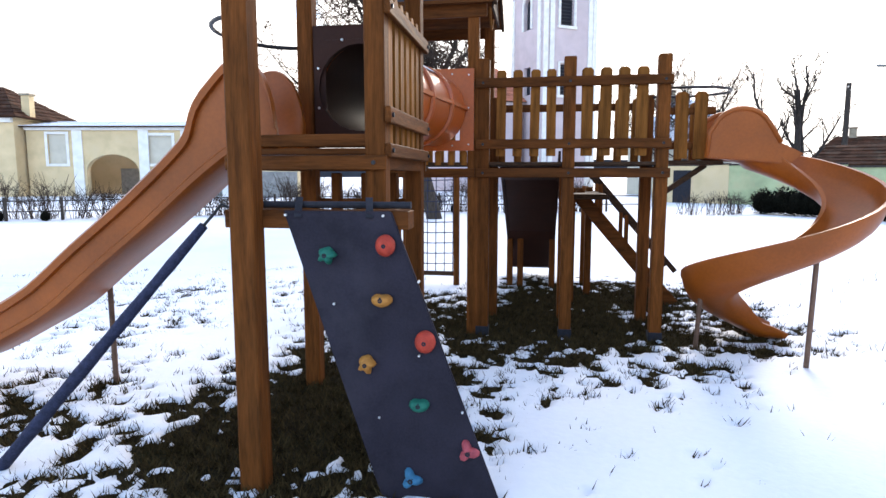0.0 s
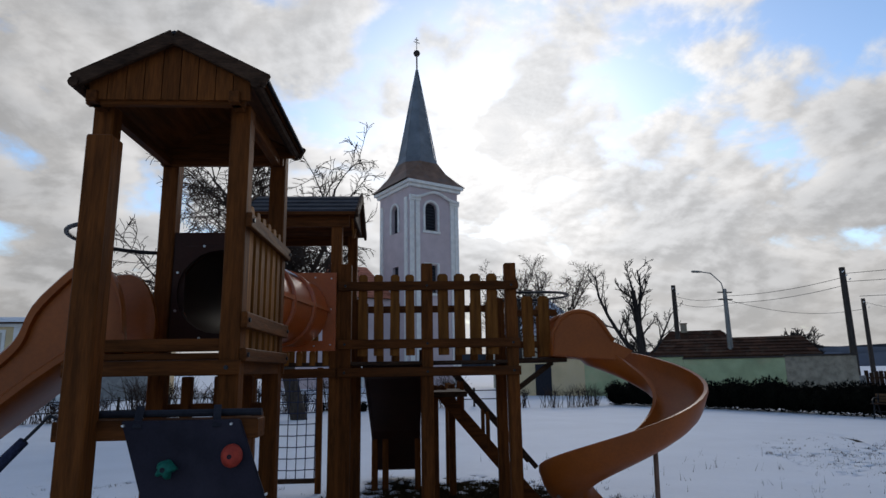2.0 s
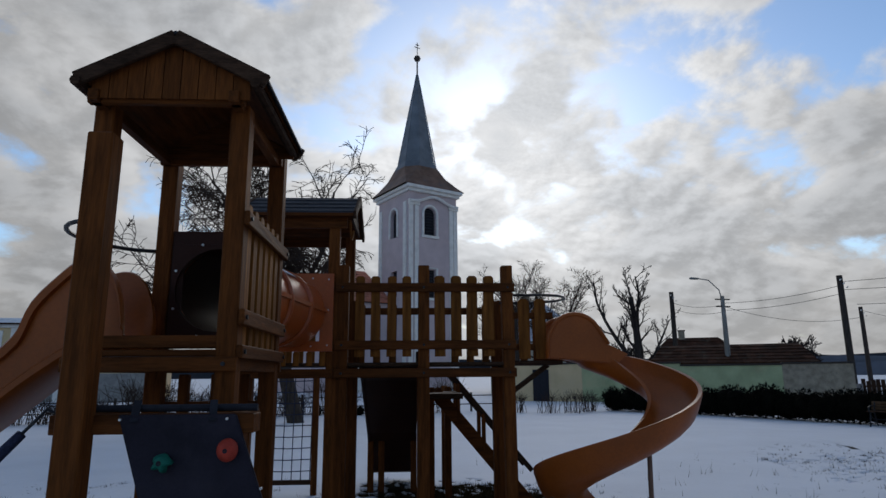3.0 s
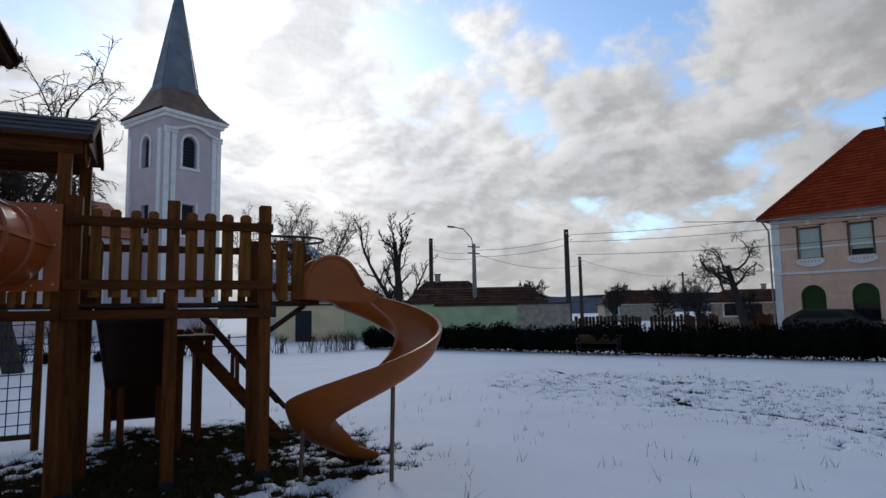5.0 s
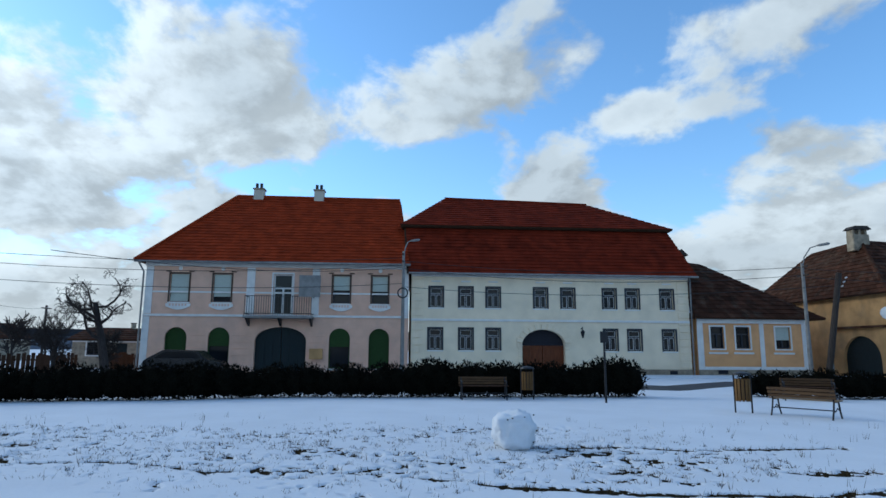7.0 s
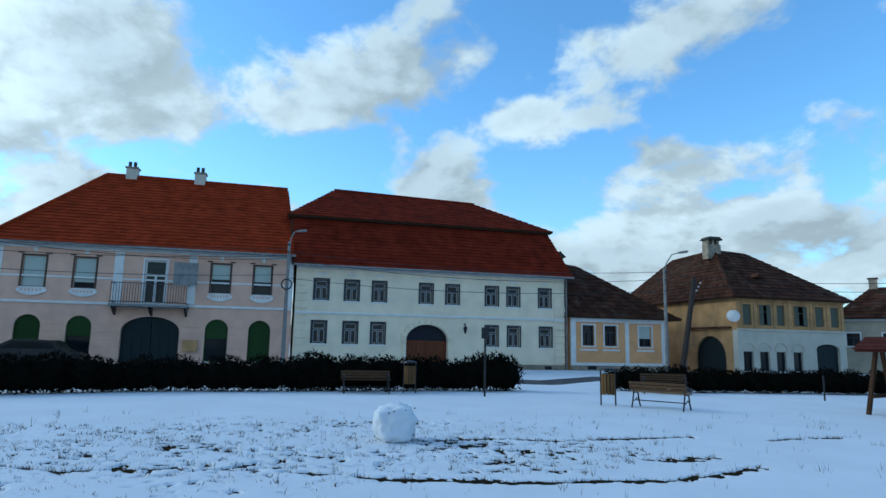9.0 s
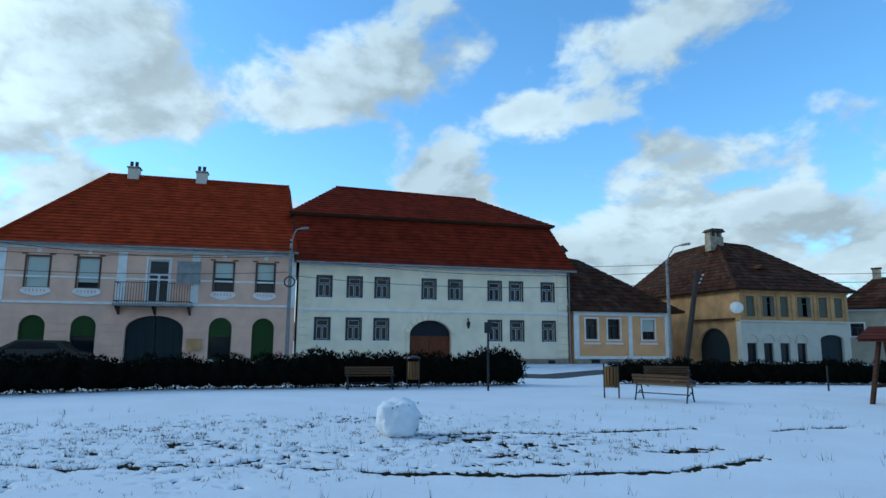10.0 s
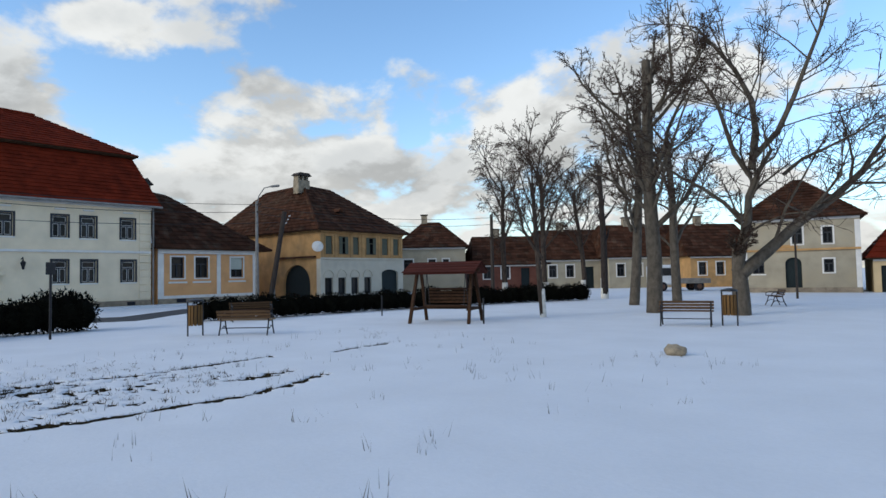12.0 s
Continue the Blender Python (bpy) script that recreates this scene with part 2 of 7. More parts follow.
M["whitewash"] = material("lime_wash", (0.62, 0.60, 0.55), 0.9, 0.25, 6, bump=0.5, stain=0.4, stain_scale=4)
M["twig"] = material("twigs", (0.048, 0.030, 0.021), 0.9, 0.3, 3, bump=0.0)
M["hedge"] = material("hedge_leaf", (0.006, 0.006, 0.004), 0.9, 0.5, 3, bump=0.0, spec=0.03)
M["concrete"] = material("concrete", (0.24, 0.23, 0.215), 0.85, 0.25, 3, bump=0.3, fine=50, stain=0.4, stain_scale=2)
M["pole_wood"] = material("tarred_pole", (0.05, 0.04, 0.034), 0.85, 0.4, 4, (6, 6, 0.6), 0.4, 20)
M["wire"] = material("wire", (0.03, 0.03, 0.03), 0.6, 0.1, 5, bump=0.0)
M["glass"] = material("window_glass", (0.010, 0.012, 0.015), 0.12, 0.2, 0.6, bump=0.0, spec=0.3)
M["frame_white"] = material("white_paint", (0.72, 0.70, 0.66), 0.5, 0.12, 8, bump=0.08)
M["frame_dark"] = material("dark_window_paint", (0.035, 0.038, 0.045), 0.55, 0.25, 8, bump=0.08)
M["lintel_brown"] = material("brown_window_trim", (0.10, 0.065, 0.045), 0.7, 0.25, 8, bump=0.1)
M["blind"] = material("roller_blind", (0.46, 0.49, 0.42), 0.7, 0.1, 4, (1, 1, 14), 0.2, 30)
M["shutter_green"] = material("green_shutter", (0.020, 0.048, 0.008), 0.6, 0.25, 5, (1, 1, 9), 0.2, 30)
M["shutter_drab"] = material("drab_shutter", (0.10, 0.105, 0.075), 0.7, 0.25, 5, (1, 1, 9), 0.2, 30)
M["gate_dark"] = material("dark_gate", (0.010, 0.018, 0.020), 0.55, 0.3, 4, (8, 8, 1), 0.2, 30)
M["gate_wood"] = material("varnished_gate", (0.12, 0.032, 0.008), 0.45, 0.4, 3, (8, 8, 1), 0.2, 30)
M["pink"] = material("pink_render", (0.70, 0.44, 0.31), 0.9, 0.12, 1.2, bump=0.15, fine=50, stain=0.35, stain_colour=(0.42, 0.31, 0.27), stain_scale=0.5)
M["cream"] = material("cream_render", (0.82, 0.69, 0.49), 0.9, 0.1, 1.0, bump=0.15, fine=50, stain=0.3, stain_colour=(0.58, 0.49, 0.33), stain_scale=0.35)
M["ochre"] = material("ochre_render", (0.72, 0.385, 0.17), 0.9, 0.15, 1.2, bump=0.15, fine=50, stain=0.4, stain_colour=(0.40, 0.25, 0.11), stain_scale=0.6)
# cream render darkened in its colour for shaded houses, random stains on top
M["dim_cream"] = material("dimmed_cream_render", (0.38, 0.33, 0.24), 0.9, 0.2, 1.0, bump=0.2, fine=40, stain=0.6, stain_colour=(0.30, 0.24, 0.15), stain_scale=0.5)
M["old_ochre"] = material("worn_ochre_render", (0.47, 0.275, 0.115), 0.9, 0.25, 1.2, bump=0.2, fine=40, stain=0.6, stain_colour=(0.24, 0.17, 0.10), stain_scale=0.7)
M["greywhite"] = material("grey_white_render", (0.54, 0.49, 0.39), 0.9, 0.12, 1.2, bump=0.15, fine=50, stain=0.4, stain_colour=(0.38, 0.37, 0.32), stain_scale=0.6)
M["brick_wall"] = material("red_brown_render", (0.14, 0.055, 0.038), 0.9, 0.25, 1.2, bump=0.2, fine=40, stain=0.5, stain_colour=(0.14, 0.07, 0.05), stain_scale=0.6)
M["trim_white"] = material("white_trim", (0.74, 0.71, 0.66), 0.85, 0.1, 2, bump=0.12, stain=0.3, stain_colour=(0.5, 0.47, 0.42), stain_scale=1.2)
M["yellow_wall"] = material("pale_yellow_render", (0.62, 0.47, 0.27), 0.9, 0.15, 1.0, bump=0.15, stain=0.5, stain_colour=(0.45, 0.36, 0.24), stain_scale=0.5)
M["green_wall"] = material("peeling_green_render", (0.36, 0.40, 0.22), 0.9, 0.25, 1.0, bump=0.3, stain=0.9, stain_colour=(0.50, 0.42, 0.24), stain_scale=0.45)
M["lilac"] = material("lilac_render", (0.53, 0.43, 0.43), 0.9, 0.1, 0.8, bump=0.12, stain=0.3, stain_colour=(0.48, 0.42, 0.42), stain_scale=0.3)
M["tile_red"] = material("red_roof_tile", (0.22, 0.030, 0.008), 0.85, spec=0.05, vary=0.25, scale=1.4, bump=0.3, fine=20, stain=0.4, stain_colour=(0.16, 0.026, 0.010), stain_scale=0.5, piece=0.12, island=True)
M["tile_deep"] = material("deep_red_roof_tile", (0.135, 0.018, 0.007), 0.85, spec=0.06, vary=0.35, scale=1.4, bump=0.3, fine=20, stain=0.5, stain_colour=(0.085, 0.015, 0.008), stain_scale=0.4, piece=0.12, island=True)
M["tile_old"] = material("old_brown_roof_tile", (0.055, 0.024, 0.014), 0.9, spec=0.06, vary=0.4, scale=1.4, bump=0.4, fine=20, stain=0.7, stain_colour=(0.075, 0.062, 0.045), stain_scale=1.3, piece=0.38, island=True)
M["sheet_metal"] = material("weathered_sheet_metal", (0.17, 0.185, 0.20), 0.5, 0.25, 0.8, bump=0.1, fine=10, metal=0.35, stain=0.7, stain_colour=(0.11, 0.115, 0.13), stain_scale=0.6)
M["rust_metal"] = material("rusty_sheet_metal", (0.19, 0.115, 0.08), 0.6, 0.35, 0.8, bump=0.1, fine=10, metal=0.2, stain=0.8, stain_colour=(0.13, 0.12, 0.12), stain_scale=0.7)
M["stone"] = material("field_stone", (0.30, 0.25, 0.18), 0.9, 0.35, 3, bump=0.6, fine=30)
M["plinth"] = material("stone_plinth", (0.27, 0.22, 0.16), 0.9, 0.35, 2, bump=0.5, fine=12)
M["hill"] = material("far_woods", (0.03, 0.034, 0.042), 0.95, 0.3, 0.02, bump=0.0, fine=0.2)
# far snow set much darker and bluer than the near snow, in colour alone
M["far_snow"] = material("dark_far_snow", (0.13, 0.14, 0.17), 0.95, 0.25, 0.02, bump=0.0, fine=0.2)
M["asphalt"] = material("wet_asphalt", (0.055, 0.055, 0.058), 0.6, 0.3, 2, bump=0.3, fine=60)
M["bench_slat"] = material("bench_slat_paint", (0.09, 0.048, 0.02), 0.6, 0.3, 3, (1, 9, 9), 0.2, 20, piece=0.15)
# paler slat colour, used on one bench seat
M["bench_pale"] = material("pale_bench_slat", (0.26, 0.17, 0.09), 0.6, 0.3, 3, (1, 9, 9), 0.2, 20, piece=0.15)
M["swing_roof"] = material("dark_red_roof_board", (0.07, 0.022, 0.016), 0.8, 0.3, 3, (1, 9, 9), 0.2, 20, piece=0.15, spec=0.05)
M["bin_slat"] = material("bin_slat_paint", (0.13, 0.068, 0.02), 0.6, 0.3, 3, (9, 9, 1), 0.2, 20, piece=0.15)
M["car_black"] = material("black_car_paint", (0.012, 0.013, 0.015), 0.25, 0.2, 2, bump=0.0, spec=0.5)
M["truck_white"] = material("white_truck_paint", (0.7, 0.72, 0.74), 0.35, 0.1, 2, bump=0.0, spec=0.5)
M["orange_roof"] = material("orange_roof_tile", (0.42, 0.15, 0.09), 0.8, 0.25, 1.4, bump=0.3, fine=20, piece=0.22, island=True)
M["lamp_glass"] = material("lamp_glass", (0.55, 0.55, 0.52), 0.3, 0.1, 3, bump=0.0)


# ---------------------------------------------------------------- mesh helpers
def empty(name, m, label, category, group="", kind=""):
    ob = new(name)
    ob.empty_display_size = 0.2
    ob.matrix_world = m
    return tagged(ob, label, category, group, kind)


def mesh_object(name, bm, mat, smooth=False):
    me = bpy.data.meshes.new(name)
    bm.normal_update()
    if smooth:
        for f in bm.faces:
            f.smooth = True
    bm.to_mesh(me)
    bm.free()
    me.materials.append(M[mat] if isinstance(mat, str) else mat)
    return new(name, me)


def part(name, bm, mat, parent, label="", smooth=False):
    ob = mesh_object(name, bm, mat, smooth)
    ob.parent = parent
    if label:
        ob["label"] = label
    return ob


def thing(name, bm, mat, m, label, category, group="", kind="", smooth=False):
    ob = mesh_object(name, bm, mat, smooth)
    ob.matrix_world = m
    return tagged(ob, label, category, group, kind)


def box(bm, x0, y0, z0, x1, y1, z1, bevel=0.0):
    vs = [bm.verts.new((x, y, z)) for x in (x0, x1) for y in (y0, y1) for z in (z0, z1)]
    fs = [bm.faces.new([vs[i] for i in q]) for q in ((0, 1, 3, 2), (4, 6, 7, 5), (0, 4, 5, 1), (2, 3, 7, 6), (0, 2, 6, 4), (1, 5, 7, 3))]
    if bevel:
        es = list({e for f in fs for e in f.edges})
        bmesh.ops.bevel(bm, geom=es, offset=bevel, segments=1, affect="EDGES")
    return bm


def bx(*a, bevel=0.0):
    return box(bmesh.new(), *a, bevel=bevel)


def frame_of(d):
    d = Vector(d).normalized()
    a = Vector((0, 0, 1)) if abs(d.z) < 0.95 else Vector((1, 0, 0))
    s = d.cross(a).normalized()
    return s, d.cross(s).normalized() * -1


def beam(bm, p, q, w, h, bevel=0.0):
    """A straight timber from p to q, w wide across and h high."""
    p, q = Vector(p), Vector(q)
    s, n = frame_of(q - p)
    vs = []
    for c in (p, q):
        for a, b in ((-1, -1), (1, -1), (1, 1), (-1, 1)):
            vs.append(bm.verts.new(c + s * (a * w / 2) + n * (b * h / 2)))
    fs = [bm.faces.new([vs[i] for i in k]) for k in ((3, 2, 1, 0), (4, 5, 6, 7), (0, 1, 5, 4), (1, 2, 6, 5), (2, 3, 7, 6), (3, 0, 4, 7))]
    if bevel:
        bmesh.ops.bevel(bm, geom=list({e for f in fs for e in f.edges}), offset=bevel, segments=1, affect="EDGES")
    return bm


def tube(bm, pts, radii, n=8, caps=True):
    """A round bar along pts."""
    pts = [Vector(p) for p in pts]
    rings = []
    s = None
    for i, p in enumerate(pts):
        d = (pts[min(i + 1, len(pts) - 1)] - pts[max(i - 1, 0)]).normalized()
        if s is None:
            s, _ = frame_of(d)
        s = (s - d * s.dot(d)).normalized()
        t = d.cross(s)
        r = radii[i] if isinstance(radii, (list, tuple)) else radii
        rings.append([bm.verts.new(p + (s * math.cos(2 * math.pi * k / n) + t * math.sin(2 * math.pi * k / n)) * r) for k in range(n)])
    for a, b in zip(rings, rings[1:]):
        for k in range(n):
            bm.faces.new((a[k], a[(k + 1) % n], b[(k + 1) % n], b[k]))
    if caps and n > 2:
        bm.faces.new(rings[0][::-1])
        bm.faces.new(rings[-1])
    return bm


def prism(bm, outline, axis, a, b):
    """An outline of (u, w) pairs pushed from a to b along the axis: 'y' gives u=x, w=z; 'x' gives u=y, w=z; 'z' gives u=x, w=y."""
    def at(u, w, k):
        return {"y": (u, k, w), "x": (k, u, w), "z": (u, w, k)}[axis]
    f = [bm.verts.new(at(u, w, a)) for u, w in outline]
    g = [bm.verts.new(at(u, w, b)) for u, w in outline]
    bm.faces.new(f)
    bm.faces.new(g[::-1])
    n = len(f)
    for i in range(n):
        bm.faces.new((f[i], g[i], g[(i + 1) % n], f[(i + 1) % n]))
    bmesh.ops.recalc_face_normals(bm, faces=bm.faces[:])
    return bm


def arch_points(x0, x1, spring, top, n=14):
    """Points of an arch from (x1, spring) over the top to (x0, spring)."""
    c, a, b = (x0 + x1) / 2, (x1 - x0) / 2, top - spring
    return [(c + a * math.cos(math.pi * i / n), spring + b * math.sin(math.pi * i / n)) for i in range(n + 1)]


def wall_mesh(x0, x1, z0, z1, y0, y1, openings):
    """A wall of real thickness with openings (xa, xb, za, zb, rise); rise > 0 makes an arched head."""
    bm = bmesh.new()
    xs = sorted({x0, x1, *[o[0] for o in openings], *[o[1] for o in openings]})
    zs = sorted({z0, z1, *[o[2] for o in openings], *[o[3] for o in openings]})
    for i in range(len(xs) - 1):
        run = None
        for j in range(len(zs) - 1):
            cx, cz = (xs[i] + xs[i + 1]) / 2, (zs[j] + zs[j + 1]) / 2
            hole = any(o[0] < cx < o[1] and o[2] < cz < o[3] for o in openings)
            if not hole:
                run = [zs[j], zs[j + 1]] if run is None else [run[0], zs[j + 1]]
            if run and (hole or j == len(zs) - 2):
                box(bm, xs[i], y0, run[0], xs[i + 1], y1, run[1])
                run = None
    for xa, xb, za, zb, rise in openings:
        if rise > 0:
            pts = arch_points(xa, xb, zb - rise, zb)
            half = len(pts) // 2
            for side in (pts[:half + 1], pts[half:]):
                corner = (xb, zb) if side is not pts[half:] and side[0][0] > (xa + xb) / 2 + 1e-6 else (xa, zb)
                for p, q in zip(side, side[1:]):
                    prism_tri(bm, corner, p, q, y0, y1)
    bmesh.ops.remove_doubles(bm, verts=bm.verts[:], dist=1e-4)
    return bm


def prism_tri(bm, a, b, c, y0, y1):
    f = [bm.verts.new((u, y0, w)) for u, w in (a, b, c)]
    g = [bm.verts.new((u, y1, w)) for u, w in (a, b, c)]
    bm.faces.new(f)
    bm.faces.new(g[::-1])
    bm.faces.new((f[1], f[2], g[2], g[1]))


def lathe(bm, profile, n=16, centre=(0, 0, 0)):
    """A body turned round z from (radius, height) pairs."""
    c = Vector(centre)
    rings = [[bm.verts.new(c + Vector((r * math.cos(2 * math.pi * k / n), r * math.sin(2 * math.pi * k / n), z))) for k in range(n)] for r, z in profile]
    for a, b in zip(rings, rings[1:]):
        for k in range(n):
            bm.faces.new((a[k], a[(k + 1) % n], b[(k + 1) % n], b[k]))
    bm.faces.new(rings[0][::-1])
    bm.faces.new(rings[-1])
    return bm


def value_noise(x, y, seed=0, octaves=4, scale=1.0, rough=0.5):
    """Smooth noise in 0..1 on numpy arrays."""
    x, y = np.asarray(x, float) * scale, np.asarray(y, float) * scale
    total, amp, norm = np.zeros_like(x), 1.0, 0.0
    for o in range(octaves):
        rng = np.random.RandomState(seed * 31 + o)
        lat = rng.rand(256, 256)
        xi, yi = np.floor(x).astype(int), np.floor(y).astype(int)
        fx, fy = x - xi, y - yi
        fx, fy = fx * fx * (3 - 2 * fx), fy * fy * (3 - 2 * fy)
        a, b = lat[xi % 256, yi % 256], lat[(xi + 1) % 256, yi % 256]
        c, d = lat[xi % 256, (yi + 1) % 256], lat[(xi + 1) % 256, (yi + 1) % 256]
        total += amp * ((a * (1 - fx) + b * fx) * (1 - fy) + (c * (1 - fx) + d * fx) * fy)
        norm += amp
        amp *= rough
        x, y = x * 2.03 + 17.1, y * 2.03 + 5.7
    return total / norm

# ---------------------------------------------------------------- ground and snow
PG = pose(0.40, 6.11, 0, 0, 0, -9)                    # frame of the playground: along the bridge, away, up
PG_INV = PG.inverted()


def line_lattice(lo, hi, step, far, grow=1.16):
    xs = list(np.arange(lo, hi, step))
    a, d = xs[0], step
    while a > -far:
        d *= grow
        a -= d
        xs.insert(0, a)
    a, d = xs[-1], step
    while a < far:
        d *= grow
        a += d
        xs.append(a)
    return np.array(xs)


def sheet(name, xs, ys, zf, mat, label, category, kind="structure"):
    X, Y = np.meshgrid(xs, ys, indexing="ij")
    Z = zf(X, Y)
    n, m = X.shape
    co = np.stack([X, Y, Z], -1).reshape(-1, 3)
    i = np.arange(n * m).reshape(n, m)
    q = np.stack([i[:-1, :-1], i[1:, :-1], i[1:, 1:], i[:-1, 1:]], -1).reshape(-1, 4)
    me = bpy.data.meshes.new(name)
    me.from_pydata(co.tolist(), [], q.tolist())
    me.polygons.foreach_set("use_smooth", [True] * len(me.polygons))
    me.materials.append(M[mat])
    ob = new(name, me)
    return tagged(ob, label, category, "", kind)


def seg_dist(X, Y, a, b):
    dx, dy = b[0] - a[0], b[1] - a[1]
    t = np.clip(((X - a[0]) * dx + (Y - a[1]) * dy) / (dx * dx + dy * dy), 0, 1)
    return np.hypot(X - a[0] - t * dx, Y - a[1] - t * dy)


# bare ovals in the playground's frame: along, away, half sizes, depth of thaw
BARE = ((-0.95, -2.2, 0.8, 1.2, 1.05), (-0.75, -3.2, 0.5, 0.45, 0.6), (-1.3, -3.0, 0.55, 0.4, 0.45), (0.8, 0.6, 1.4, 1.15, 1.1), (1.3, 1.9, 1.1, 0.9, 1.1), (2.5, -0.3, 0.8, 0.4, 0.65), (0.45, 2.9, 0.45, 0.8, 0.8),
        (-2.6, -2.2, 0.6, 0.4, 0.35), (-3.2, -2.4, 0.5, 0.3, 0.35), (-0.75, 0.3, 0.7, 0.8, 0.5), (-2.2, -3.2, 0.7, 0.35, 0.3))
# trodden lines in the snow: ends, half width, how bare
TRACKS = (((12.0, 12.5), (9.3, 6.0), 0.06, 0.95), ((9.3, 6.0), (8.6, 1.8), 0.07, 1.0), ((8.6, 1.8), (8.0, -1.2), 0.07, 0.95), ((8.0, -1.2), (7.6, -4.2), 0.10, 0.95),
          ((7.6, -4.2), (8.4, -6.1), 0.09, 1.0), ((11.0, -1.7), (11.0, -4.2), 0.10, 1.0), ((11.0, -4.2), (11.3, -6.7), 0.09, 0.95), ((10.9, -8.0), (11.3, -10.2), 0.09, 0.9), ((9.0, -5.0), (9.3, -5.9), 0.25, 0.8))
TUFTY = ((10.5, 7.0, 2.4, 4.5, 0.27), (9.5, 1.5, 2.0, 3.2, 0.25), (12.5, -0.2, 1.6, 4.0, 0.20), (10.2, -3.0, 1.8, 2.0, 0.26), (-4.0, 6.0, 5.0, 4.0, 0.16),
         (-2.2, 3.3, 1.7, 1.3, 0.36), (-1.0, 4.2, 1.5, 1.6, 0.33), (-3.0, 4.0, 1.2, 1.2, 0.2))


def bare_field(X, Y):
    """How bare the ground is: above 0.5 the turf shows through the snow."""
    m = PG_INV
    S, V = m[0][0] * X + m[0][1] * Y + m[0][3], m[1][0] * X + m[1][1] * Y + m[1][3]
    n1 = value_noise(X, Y, 3, 4, 1.9)
    n2 = value_noise(X, Y, 9, 3, 8.5)
    f = np.full(X.shape, -0.6)
    for s, v, a, b, k in BARE:
        r = np.sqrt(((S - s) / a) ** 2 + ((V - v) / b) ** 2)
        f = np.maximum(f, k * 1.2 - r * 0.62)
    for a, b, w, k in TRACKS:
        wob = (value_noise(X, Y, 21, 2, 0.7) - 0.5) * 0.5
        d = np.abs(seg_dist(X + wob, Y - wob, a, b))
        f = np.maximum(f, k * 1.0 - 0.55 * d / w)
    for x, y, a, b, k in TUFTY:
        r = np.sqrt(((X - x) / a) ** 2 + ((Y - y) / b) ** 2)
        f = np.maximum(f, k - np.maximum(r - 0.6, 0) * 0.5)
    n3 = value_noise(X, Y, 14, 2, 21.0)
    return f + (n1 - 0.5) * 0.8 + (n2 - 0.5) * 1.35 + (n3 - 0.5) * 0.8


def snow_height(X, Y):
    base = 0.022 + 0.03 * (value_noise(X, Y, 5, 3, 0.35) - 0.5) + 0.012 * (value_noise(X, Y, 6, 3, 2.2) - 0.5)
    near = np.exp(-(np.hypot(X - 4, Y + 1) / 26) ** 4)
    return base - 0.075 * np.clip((bare_field(X, Y) - 0.42) * 3.2, 0, 1) * near


def fine_lattice(lo, hi, far):
    return line_lattice(lo, hi, 0.045, far)


sheet("ground", line_lattice(-20, 20, 2.0, 1500, 1.4), line_lattice(-20, 20, 2.0, 1500, 1.4), lambda X, Y: 0.004 * (value_noise(X, Y, 2, 2, 0.3) - 0.5), "turf", "dark winter turf under the snow", "ground")
sheet("snow", fine_lattice(-4.5, 13.0, 1500), fine_lattice(-11.0, 10.5, 1500), snow_height, "snow", "thin patchy snow lying on the grass", "snow")


